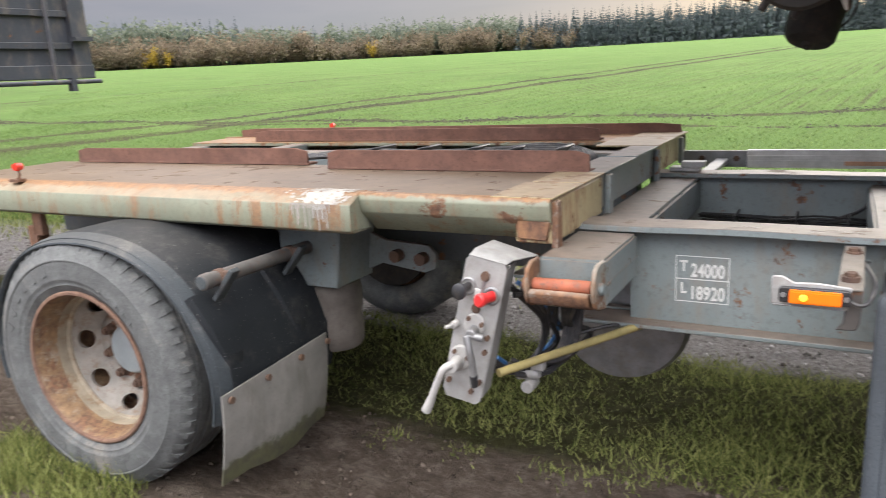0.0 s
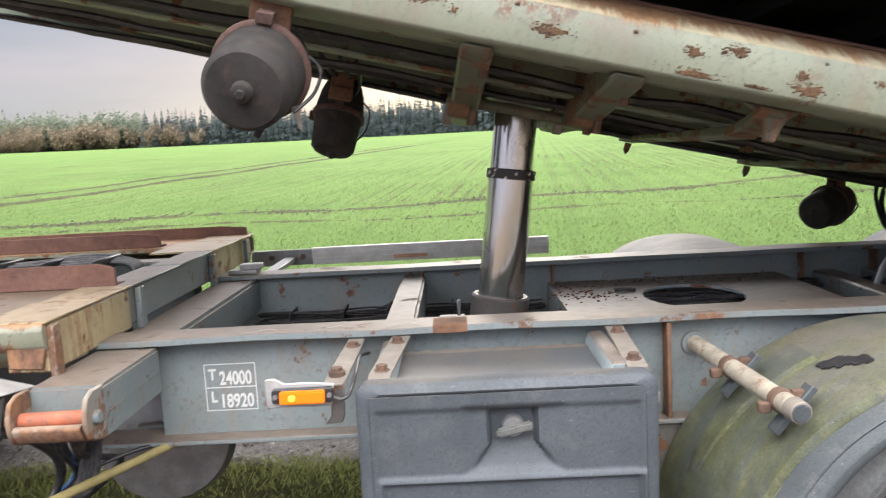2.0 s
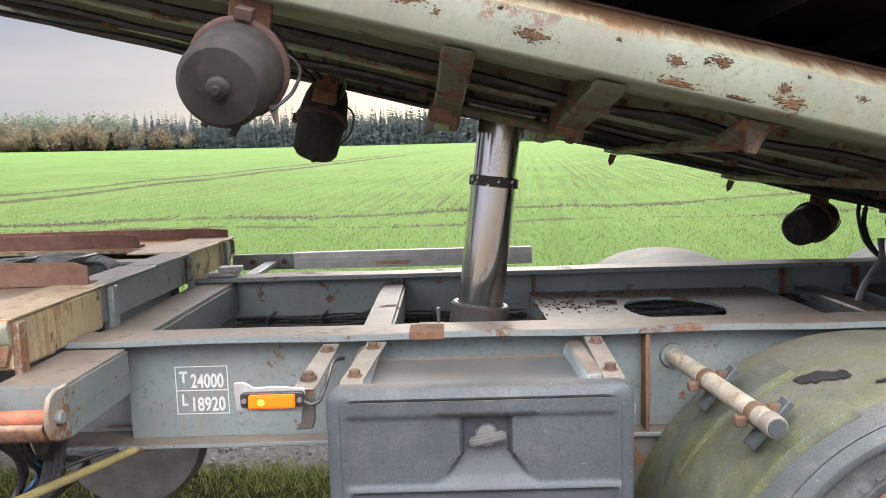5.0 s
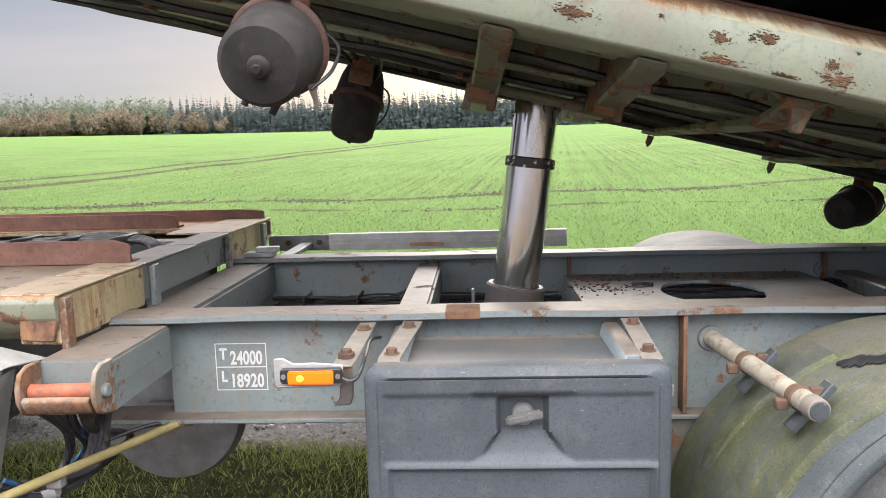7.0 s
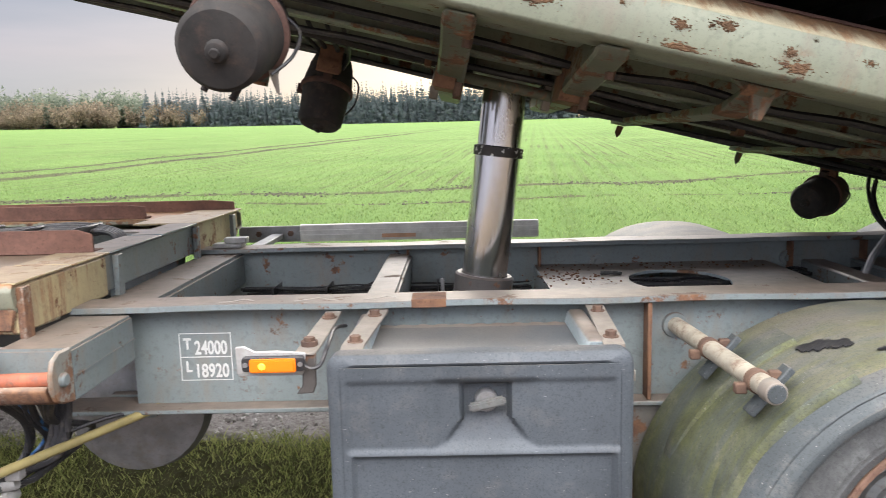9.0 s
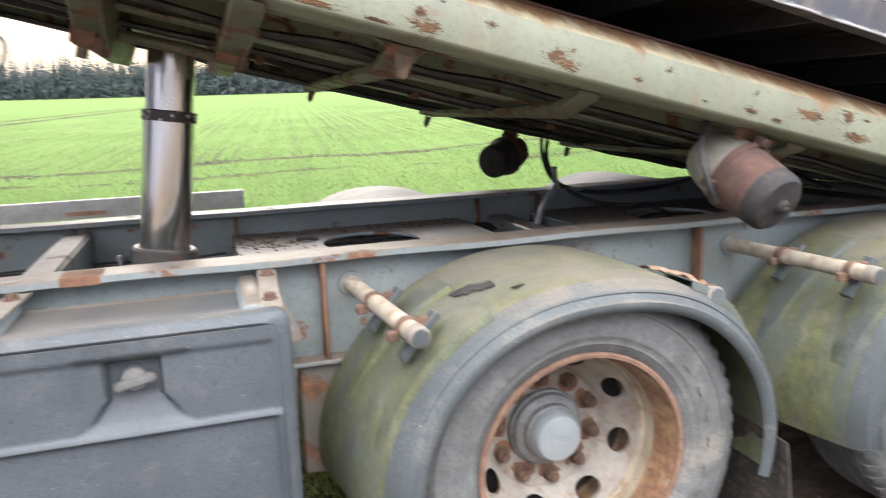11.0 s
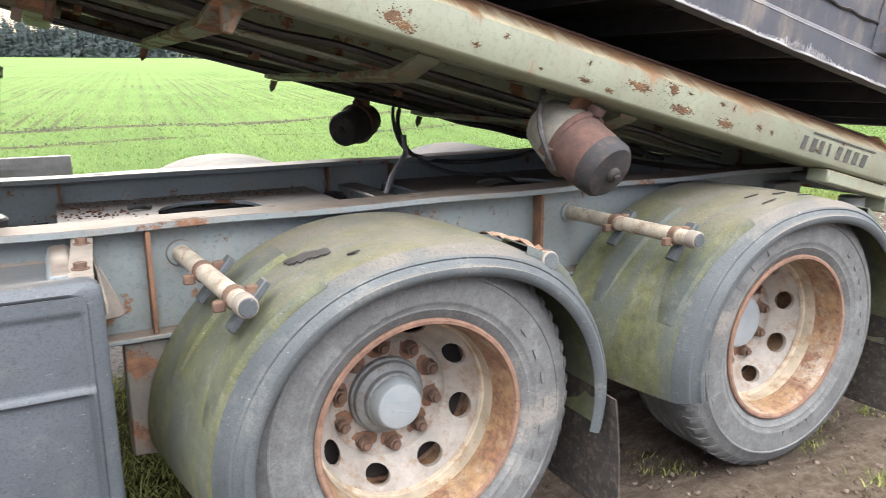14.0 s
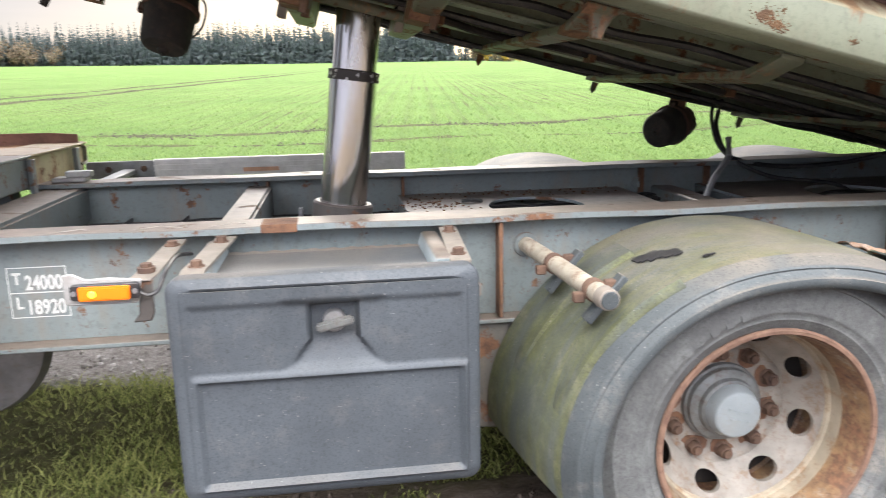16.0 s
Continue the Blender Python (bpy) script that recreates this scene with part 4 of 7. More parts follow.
def hole_plate(x0, x1, y0, y1, z, cx, cy, rx, ry, thick):
    """A plate with an oval opening."""
    n = 36
    ring, edge = [], []
    for k in range(n):
        a = k * math.tau / n
        c, s = math.cos(a), math.sin(a)
        ring.append((cx + rx * c, cy + ry * s))
        t = min(((x1 - cx) / c if c > 1e-6 else (x0 - cx) / c if c < -1e-6 else 1e9), ((y1 - cy) / s if s > 1e-6 else (y0 - cy) / s if s < -1e-6 else 1e9))
        edge.append((cx + t * c, cy + t * s))
    # the corners of the plate
    for px, py in ((x0, y0), (x1, y0), (x1, y1), (x0, y1)):
        k = min(range(n), key=lambda i: (edge[i][0] - px) ** 2 + (edge[i][1] - py) ** 2)
        edge[k] = (px, py)
    v = [(*p, z) for p in ring] + [(*p, z) for p in edge] + [(*p, z - thick) for p in ring] + [(*p, z - thick) for p in edge]
    f = []
    for k in range(n):
        j = (k + 1) % n
        f += [(k, j, n + j, n + k), (2 * n + k, 3 * n + k, 3 * n + j, 2 * n + j), (k, 2 * n + k, 2 * n + j, j), (n + k, n + j, 3 * n + j, 3 * n + k)]
    return Geo().add(v, f)


M_DUSTY = painted("dusty_plate", (0.25, 0.30, 0.31), rust=0.3, dust=1.0, dust_lit_col=(0.155, 0.122, 0.096))
for x0 in (1.18, 2.58):
    plate = part("cover_plate", hole_plate(x0, x0 + 1.02, 0.008, FAR_Y - 0.008, 0.86, x0 + 0.52, 0.71, 0.190, 0.225, 0.012), M_DUSTY, trailer, "dust-covered plate with an oval opening")
    part("plate_edge", Geo().box(x0, x0 + 0.012, 0.008, FAR_Y - 0.008, 0.74, 0.846), M_CHASSIS, plate)
    part("air_tank", Geo().lathe([(0.0, -0.25), (0.10, -0.24), (0.13, -0.2), (0.13, 0.2), (0.10, 0.24), (0.0, 0.25)], (x0 + 0.45, 0.72, 0.66), (1, 0, 0), 20), M_HOSE, plate, "black air tank below the opening")

# loose cables and hoses lying in the chassis bay
rng = random.Random(7)


def cable_run(y, z, x0, x1, r, n=9, mat=M_HOSE, sag=0.02, parent=trailer):
    pts = [(x0 + (x1 - x0) * i / (n - 1), y + rng.uniform(-0.02, 0.02), z + rng.uniform(-sag, sag)) for i in range(n)]
    return part("cable", Geo().path(spline(pts, 5), r, 6), mat, parent)


for k in range(8):
    cable_run(FAR_Y - 0.05 - 0.02 * k, 0.770 + 0.014 * (k % 3), -0.1, 1.15, 0.0045 + 0.0015 * (k % 2), sag=0.008)
for x in (0.05, 0.28, 0.47, 0.75, 0.98):
    part("cable_tie", Geo().box(x - 0.004, x + 0.004, FAR_Y - 0.20, FAR_Y - 0.035, 0.755, 0.812), M_BLACK, trailer, "", 0.002)
for k in range(4):
    cable_run(FAR_Y - 0.06 - 0.025 * k, 0.80 + 0.014 * (k % 2), 2.2, 2.6, 0.008, 6)
for k in range(5):
    cable_run(0.64 + 0.05 * k, 0.832 + 0.008 * (k % 2), 1.45, 1.98, 0.008, 6, sag=0.012)
for k in range(5):
    cable_run(0.62 + 0.05 * k, 0.832 + 0.008 * (k % 2), 2.85, 3.4, 0.008, 6, sag=0.012)
part("cable", Geo().path(spline([(0.03, FAR_Y - 0.03, 0.745), (0.3, FAR_Y - 0.06, 0.76), (0.5, FAR_Y - 0.05, 0.82), (0.58, FAR_Y - 0.03, 0.93)], 6), 0.008), M_HOSE, trailer)
part("valve", Geo().box(0.70, 0.80, 0.62, 0.66, 0.80, 0.84).box(0.77, 0.785, 0.63, 0.645, 0.84, 0.90), M_STEEL, trailer, "small rusty valve", 0.003)

# ---- hydraulic cylinder ----
# the bed is raised by TILT degrees about a hinge line at the rear
HINGE, TILT = Vector((4.082, 0, 0.661)), 13.8
HEAD = (pose(HINGE.x, 0, HINGE.z, 0, TILT, 0) @ Matrix.Translation((-0.0267, 0, 0.4438))) @ Vector((-3.175, 0.55, -0.22))
CYL = Vector((0.925, 0.55, 0.85))
LEAN = (HEAD - CYL).normalized()


def on_cyl(d):
    return CYL + LEAN * d


cyl = part("hydraulic_cylinder", Geo().lathe([(0.083, 0.0), (0.083, 0.525), (0.0, 0.525)], CYL, LEAN, 48), M_CHROME, trailer, "polished steel lower stage")
part("cylinder_collar", Geo().lathe([(0.0, -0.08), (0.108, -0.08), (0.108, 0.075), (0.100, 0.082), (0.086, 0.082), (0.086, 0.0)], CYL, LEAN, 40), M_COLLAR, cyl, "dusty dark base collar")
part("cylinder_stage", Geo().lathe([(0.0, 0.5), (0.077, 0.5), (0.077, (HEAD - CYL).length), (0.0, (HEAD - CYL).length)], CYL, LEAN, 48), M_CHROME, cyl, "polished upper stage with brown oil marks")


def ring_mat():
    m = Mat("chipped_black_ring", 0.5)
    c = m.mix(m.step(m.noise(46, 4, 0.6), 0.56, 0.60), (0.03, 0.025, 0.022), (0.6, 0.6, 0.58))
    m.colour(c)
    return m.m


part("stage_ring", Geo().lathe([(0.078, 0.512), (0.089, 0.512), (0.089, 0.545), (0.078, 0.549)], CYL, LEAN, 48), ring_mat(), cyl, "black ring with chipped paint")

# ---- front deck ----
DK = 1.09


def channel_profile(y, s, top=0.0, face=0.10, chamfer=0.045, depth=0.085):
    """An edge channel: sloping shoulder, upright face, lip below. s: +1 faces the viewer's side."""
    return [(y + s * depth, top), (y + s * depth * 0.55, top), (y, top - chamfer), (y, top - chamfer - face), (y + s * 0.02, top - chamfer - face - 0.012), (y + s * depth, top - chamfer - face - 0.012),
            (y + s * depth, top - chamfer - face), (y + s * 0.022, top - chamfer - face + 0.004), (y + s * 0.012, top - chamfer - face + 0.01), (y + s * 0.012, top - chamfer - 0.004), (y + s * depth * 0.55, top - 0.012), (y + s * depth, top - 0.012)]


deck = part("front_deck", Geo().box(-3.35, -0.42, -0.30, 0.33, DK - 0.022, DK - 0.004), painted("rusty_deck_plate", (0.36, 0.27, 0.18), rust=0.6, dust=0.85, dust_lit_col=(0.105, 0.073, 0.049)), bogie, "tan rusted deck plate")
part("deck_edge", Geo().prism(channel_profile(-0.40, 1, DK, 0.085, 0.03, 0.12), "x", -3.45, -0.93), M_DECK, deck, "pale green edge channel with rust runs", 0.003)
part("deck_edge", Geo().prism([(-0.30, DK), (-0.335, DK), (-0.345, DK - 0.02), (-0.335, DK - 0.062), (-0.25, DK - 0.135), (-0.12, DK - 0.14), (-0.12, DK - 0.13), (-0.245, DK - 0.125), (-0.322, DK - 0.06), (-0.30, DK - 0.012)], "x", -0.928, -0.285), M_DECK, deck, "pale green edge channel with rust runs", 0.003)


def splash_flakes():
    g = Geo()
    r = random.Random(14)
    for _ in range(420):
        x, s = -1.05 + r.gauss(0, 0.05), r.uniform(0, 1)
        x = min(-0.95, x)
        y = -0.285 - 0.112 * s
        z = DK + 0.0015 if y > -0.334 else DK + 0.0015 - 0.03 * (-0.334 - y) / 0.066
        tilt = 0.0 if y > -0.334 else -0.45
        q = r.uniform(0.003, 0.012)
        n = 9
        ring = [(x + q * math.cos(k * math.tau / n) * r.uniform(0.5, 1.2), q * 0.7 * math.sin(k * math.tau / n) * r.uniform(0.5, 1.2)) for k in range(n)]
        g.add([(px, y + py, z - tilt * py + 0.0005 * r.random()) for px, py in ring], [tuple(range(n))])
    return g


tagged(part("deck_splash", splash_flakes(), M_BIRD, deck, "white dried splash over rust", 0, 0), kind="stuff")


def drip_splash():
    g = Geo()
    r = random.Random(4)
    for k in range(26):
        x = -1.16 + 0.0062 * k
        h = r.uniform(0.0, 0.1) * (1 if r.random() < 0.6 else 0.2)
        g.add([(x, -0.4035, DK - 0.03 - h), (x + 0.005, -0.4035, DK - 0.03 - h * 0.9), (x + 0.005, -0.4035, DK - 0.028), (x, -0.4035, DK - 0.028)], [(0, 1, 2, 3)])
    return g


part("channel_cap", Geo().prism([(-0.29, DK - 0.002), (-0.332, DK - 0.002), (-0.398, DK - 0.031), (-0.398, DK - 0.114), (-0.29, DK - 0.124)], "x", -0.940, -0.927), M_DECK, deck, "", 0.002)
part("splash", drip_splash(), M_BIRD, deck, "white dripping splash down the edge")


def angle_iron(x0, x1, y, h, mat=M_REDRUST):
    g = Geo()
    n = 24
    grid = [[(x0 + (x1 - x0) * i / n, y + 0.004 * math.sin(i * 0.9), DK - 0.002), (x0 + (x1 - x0) * i / n, y + 0.004 * math.sin(i * 0.7 + 1), DK + h * (1 if 0 < i < n else 0.82))] for i in range(n + 1)]
    g.sheet(grid, 0.010, (0, -1, 0))
    g.box(x0, x1, y, y + 0.07, DK - 0.003, DK + 0.006)
    return part("angle_iron", g, mat, deck, "upright red-rusted angle iron", 0.0015)


angle_iron(-3.16, -1.63, 0.30, 0.072)
angle_iron(-1.45, -0.335, 0.20, 0.075)
angle_iron(-2.85, -0.63, 1.33, 0.065)
angle_iron(-3.25, -0.30, 1.64, 0.055)
part("deck_plate", Geo().box(-3.35, -0.42, 1.28, 1.67, DK - 0.022, DK - 0.004), M_DECK, deck, "far rusty deck plate")
part("deck_beam", Geo().box(-3.3, -0.42, 0.86, 0.97, DK - 0.10, DK - 0.012), M_CHASSIS, deck, "grey deck beam", 0.008)
part("deck_beam", Geo().box(-3.3, -0.42, 0.34, 0.40, DK - 0.10, DK - 0.014), M_CHASSIS, deck, "grey deck beam", 0.006)
part("deck_rib", Geo().box(-1.52, -1.40, 0.40, 0.86, DK - 0.09, DK - 0.01), M_CHASSIS, deck, "", 0.006)
part("deck_rib", Geo().box(-2.5, -2.4, 0.40, 1.28, DK - 0.09, DK - 0.01), M_CHASSIS, deck, "", 0.006)
part("deck_rib", Geo().box(-3.35, -3.2, -0.3, 1.67, DK - 0.11, DK - 0.024), M_CHASSIS, deck, "", 0.006)
part("deck_edge", Geo().prism(channel_profile(1.72, -1, DK, 0.07, 0.02), "x", -3.4, -0.29), M_DECK, deck, "", 0.002)
# rear cross beam of the deck, capped by plates that end unevenly
M_TAN = painted("tan_rust_paint", (0.40, 0.33, 0.18), rust=0.75, dust=0.8, streak=1.0, dust_lit_col=(0.25, 0.185, 0.125))
rear_bar = part("deck_cross_beam", Geo().box(-0.40, -0.282, -0.318, 0.17, DK - 0.135, DK - 0.006), M_TAN, bogie, "rust-streaked cross beam", 0.006)
part("beam_section", Geo().box(-0.40, -0.290, 0.171, 1.02, DK - 0.125, DK - 0.004), M_CHASSIS, rear_bar, "", 0.006)
part("beam_section", Geo().box(-0.41, -0.300, 1.022, 1.68, DK - 0.13, DK - 0.004), M_TAN, rear_bar, "", 0.006)
for y0, y1, x0 in ((-0.33, -0.05, -0.47), (-0.04, 0.19, -0.45), (0.20, 0.62, -0.42), (0.63, 1.01, -0.40), (1.02, 1.40, -0.56), (1.41, 1.69, -0.50)):
    part("cap_plate", Geo().box(x0, -0.278, y0, y1, DK - 0.003, DK + 0.003 + 0.002 * (y0 > 0.6)), M_TAN if y0 < 0.2 or y0 > 1 else M_DUSTY, rear_bar, "", 0.0015)
part("end_plate", Geo().prism([(-0.39, DK - 0.012), (-0.30, DK - 0.015), (-0.285, DK - 0.06), (-0.30, DK - 0.125), (-0.39, DK - 0.12)], "y", -0.330, -0.319), M_TANR, rear_bar, "torn rusty beam end", 0.004)
for y, z0 in ((-0.30, 0.875), (0.24, 0.935), (0.99, 0.935), (1.52, 0.955)):
    part("post", Geo().box(-0.288, -0.268, y - 0.02, y + 0.02, z0, DK - 0.01), M_TANR if y < 0 else M_CHASSIS, rear_bar, "", 0.003)
# beams and braces under the deck; shade is painted into the beams' colour
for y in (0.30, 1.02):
    part("gooseneck_beam", Geo().box(-3.3, -0.36, y - 0.05, y + 0.05, 0.72, DK - 0.10), M_DARKCH, deck, "beam below the deck, shade put into its paint", 0.006)
part("turntable", Geo().lathe([(0.0, -0.05), (0.55, -0.05), (0.55, 0.05), (0.0, 0.05)], (-1.95, 0.57, 0.74), (0, 0, 1), 40), M_DRUM, deck, "dark turntable ring")
for y in (0.30, 0.72):
    part("brace", Geo().prism([(-0.40, 0.78), (-0.36, 0.78), (-0.12, 0.94), (-0.12, 0.90), (-0.33, 0.74), (-0.42, 0.74)], "y", y, y + 0.012), M_CHASSIS, deck)
for k in range(5):
    pts = [(-2.2 + 0.02 * k, 0.6, DK - 0.03), (-1.6, 0.60 + 0.03 * k, DK + 0.004 + 0.008 * (k % 3)), (-1.1, 0.66 + 0.025 * k, DK + 0.012 * (k % 2)), (-0.72, 0.70 + 0.02 * k, DK + 0.01 + 0.006 * k), (-0.52, 0.70 + 0.02 * k, DK + 0.006), (-0.46, 0.66 + 0.02 * k, DK - 0.05)]
    part("hose", Geo().path(spline(pts, 7), 0.010), M_HOSE, deck)
for x in (-1.5, -1.25, -1.0, -0.8, -0.6):
    part("cable_tie", Geo().box(x - 0.01, x + 0.01, 0.60, 0.82, DK - 0.012, DK + 0.036), M_BLACK, deck, "", 0.004)
# red clearance lamps on short stalks
for x, y in ((-2.68, -0.35), (-2.53, 1.70)):
    lamp = part("clearance_lamp", Geo().box(x - 0.03, x + 0.03, y - 0.02, y + 0.02, DK, DK + 0.012).path([(x, y, DK), (x + 0.02, y, DK + 0.03), (x + 0.015, y, DK + 0.05)], 0.006), M_RUST, bogie)
    part("lens", Geo().lathe([(0.0, -0.02), (0.015, -0.018), (0.018, 0.0), (0.015, 0.018), (0.0, 0.02)], (x + 0.015, y, DK + 0.064), (0.3, -1, 0), 14), M_REDLENS, lamp, "small red lamp lens")

# ---- side rail on the far side ----
rail = part("side_guard_rail", Geo().box(0.0, 1.275, 1.79, 1.815, 0.898, 0.990), M_ALU, trailer, "ribbed aluminium side guard rail", 0.003)
for z in (0.93, 0.955):
    part("rib", Geo().box(0.0, 1.275, 1.782, 1.789, z, z + 0.006), M_ALU, rail)
part("reflector", Geo().box(0.44, 0.62, 1.777, 1.781, 0.915, 0.935), plain("faded_orange_reflector", (0.55, 0.30, 0.18), 0.4, 0, 0.15, 0.3), rail, "faded orange reflector strip")
part("rail_end", Geo().box(-0.33, 0.0, 1.795, 1.812, 0.90, 0.985), M_STEEL, rail, "dark bolted rail end", 0.003)
for x in (-0.22, -0.05):
    part("bolt", Geo().tube((x, 1.795, 0.945), (x, 1.778, 0.945), 0.016, seg=6), M_BOLT, rail)
for x in (-0.12, 0.95):
    part("rail_bracket", Geo().box(x - 0.03, x + 0.03, FAR_Y + 0.06, 1.795, 0.92, 0.945), M_STEEL, rail, "", 0.003)
part("bracket_clip", Geo().box(-0.25, -0.12, FAR_Y - 0.03, FAR_Y + 0.05, TOP + 0.001, TOP + 0.02).box(-0.20, -0.10, FAR_Y - 0.02, FAR_Y + 0.03, TOP + 0.02, TOP + 0.045), M_GALV, rail, "pale bracket on the flange", 0.003)

# ---- wheels ----


def disc_with_holes(r0, r1, h0, h1, holes, hr, seg=6):
    """A dished ring with round hand holes through it."""
    g = Geo()
    n = 16
    rc = (r0 + r1) / 2
    wa = math.pi / holes

    def place(a, r, dz=0.0):
        h = h0 + (h1 - h0) * (r - r0) / (r1 - r0) + dz
        return (r * math.cos(a), -h, r * math.sin(a))

    for k in range(holes):
        a0 = k * math.tau / holes
        ring, edge = [], []
        for i in range(n):
            t = i * math.tau / n
            c, s = math.cos(t), math.sin(t)
            ring.append((a0 + hr * c / rc, rc + hr * 0.62 * s))
            u = min(wa / max(abs(c), 1e-6), (r1 - r0) / 2 / max(abs(s), 1e-6) * 1.0)
            ex, ey = u * c if abs(u * c) <= wa else math.copysign(wa, c), u * s
            if abs(ey) > (r1 - r0) / 2:
                ey = math.copysign((r1 - r0) / 2, s)
            edge.append((a0 + ex, rc + ey))
        for sx in (-1, 1):
            for sy in (-1, 1):
                q = (a0 + sx * wa, rc + sy * (r1 - r0) / 2)
                i = min(range(n), key=lambda j: ((edge[j][0] - q[0]) * rc) ** 2 + (edge[j][1] - q[1]) ** 2)
                edge[i] = q
        v = [place(*p) for p in ring] + [place(*p) for p in edge] + [place(*p, -0.014) for p in ring]
        f = []
        for i in range(n):
            j = (i + 1) % n
            f += [(i, j, n + j, n + i), (i, 2 * n + i, 2 * n + j, j)]
        g.add(v, f)
    return g


def raised_marks(r, h, a0, a1, count, size, seed, parent, axis_h):
    """Plain raised bars where the sidewall carries its moulded marks."""
    g = Geo()
    q = random.Random(seed)
    for k in range(count):
        a = a0 + (a1 - a0) * (k + 0.5) / count
        w, t = size * q.uniform(0.35, 0.5), size * q.uniform(0.75, 1.0)
        for d in (0,):
            v = []
            for dh in (0.0, 0.004):
                for da, dr in ((-0.7, -1), (0.7, -1), (0.7, 1), (-0.7, 1)):
                    aa = a + (d * w * 0.42 + da * w) / r
                    rr = r + dr * t / 2
                    v.append((rr * math.cos(aa), -(h + dh * 0.55 - 0.11 * (rr - r) ** 1), rr * math.sin(aa)))
            g.add(v, [(0, 1, 2, 3), (4, 7, 6, 5), (0, 4, 5, 1), (1, 5, 6, 2), (2, 6, 7, 3), (3, 7, 4, 0)])
    return tagged(part("moulded_mark", g, M_TYRE, parent, "", 0, 0), kind="stuff")


def make_wheel(label, flush=False):
    w = new("wheel")
    w.parent = trailer
    tagged(w, label)
    prof = [(0.283, 0.118), (0.293, 0.128), (0.310, 0.136), (0.318, 0.142), (0.322, 0.1405), (0.335, 0.147), (0.340, 0.1495), (0.344, 0.1485), (0.372, 0.152), (0.405, 0.148), (0.407, 0.151), (0.412, 0.1505), (0.414, 0.147), (0.440, 0.138), (0.456, 0.124), (0.467, 0.104)]
    for hgr in (0.075, 0.02, -0.035, -0.09):
        prof += [(0.4745, hgr + 0.009), (0.463, hgr + 0.006), (0.463, hgr - 0.006), (0.4745, hgr - 0.009)]
    prof += [(0.467, -0.135), (0.440, -0.168), (0.372, -0.182), (0.31, -0.166), (0.283, -0.148)]
    tyre = part("tyre", Geo().lathe(prof, (0, 0, 0), (0, -1, 0), 96), M_TYRE, w, "dusty worn black tyre", 0, 50)
    # shoulder cleats
    g = Geo()
    for k in range(56):
        a = k * math.tau / 56
        c, s = math.cos(a), math.sin(a)
        v = []
        for rr, hh in ((0.446, 0.136), (0.474, 0.108), (0.477, 0.080), (0.460, 0.080)):
            for da in (-0.022, 0.022):
                v.append((rr * math.cos(a + da), -hh, rr * math.sin(a + da)))
        g.add(v, [(0, 1, 3, 2), (2, 3, 5, 4), (4, 5, 7, 6), (0, 2, 4, 6), (1, 7, 5, 3), (0, 6, 7, 1)])
    tagged(part("tread_cleat", g, M_TYRE, w, "", 0, 0), kind="stuff")
    raised_marks(0.378, 0.1505, radians(-40), radians(58), 8, 0.050, 3, w, 0)
    raised_marks(0.352, 0.1485, radians(118), radians(165), 7, 0.032, 5, w, 0)
    raised_marks(0.378, 0.1505, radians(200), radians(262), 6, 0.04, 9, w, 0)
    part("rim", Geo().lathe([(0.250, -0.16), (0.278, -0.13), (0.280, 0.06), (0.287, 0.110), (0.291, 0.127), (0.2895, 0.133), (0.283, 0.134), (0.278, 0.127), (0.2735, 0.108), (0.2695, 0.092), (0.266, 0.060), (0.2615, 0.045), (0.2585, 0.016), (0.2570, -0.006), (0.2575, -0.030)], (0, 0, 0), (0, -1, 0), 72), M_RIM, w, "deep-dished wheel with ochre rust")
    part("rim_edge", Geo().lathe([(0.2925, 0.126), (0.2935, 0.134), (0.288, 0.139), (0.280, 0.1385), (0.276, 0.131), (0.281, 0.126)], (0, 0, 0), (0, -1, 0), 72, True), M_RIMEDGE, w, "rusty rolled rim edge")
    part("wheel_disc", disc_with_holes(0.178, 0.254, -0.090, -0.012, 8, 0.039), M_DISC, w, "pale chipped wheel disc with hand holes")
    part("disc_centre", Geo().lathe([(0.1785, -0.0905), (0.174, -0.100), (0.166, -0.108), (0.152, -0.112), (0.112, -0.113), (0.106, -0.118), (0.104, -0.13)], (0, 0, 0), (0, -1, 0), 48), M_DISCR, w, "pale disc centre with rust round the nuts")
    part("disc_fold", Geo().lathe([(0.2565, 0.004), (0.251, 0.002), (0.247, -0.008), (0.252, -0.014)], (0, 0, 0), (0, -1, 0), 72), M_BARREL, w, "worn fold where disc meets barrel")
    part("barrel_band", Geo().lathe([(0.2605, 0.0435), (0.2575, 0.0155), (0.2560, -0.002)], (0, 0, 0), (0, -1, 0), 72), M_BARREL, w, "pale worn barrel")
    for k in range(10):
        a = (k + 0.083) * math.tau / 10
        o = (0.149 * math.cos(a), 0.111, 0.149 * math.sin(a))
        nut = Geo().lathe([(0.024, 0.0), (0.023, 0.005), (0.0185, 0.008)], o, (0, -1, 0), 14).tube((o[0], 0.107, o[2]), (o[0], 0.080, o[2]), 0.0205, 0.019, 6).tube((o[0], 0.080, o[2]), (o[0], 0.070, o[2]), 0.012, seg=10)
        part("wheel_nut", nut, M_BOLT, w, "", 0.001)
        stain = []
        for j in range(13):
            b = j * math.tau / 13
            q = 0.036 + 0.007 * math.sin(2 * b + k * 1.9) + 0.004 * math.sin(3 * b + k)
            sx, sz = o[0] + q * math.cos(b), o[2] + q * math.sin(b)
            d = math.hypot(sx, sz)
            e = min(0.166, max(0.114, d)) / d
            stain.append((sx * e, sz * e))
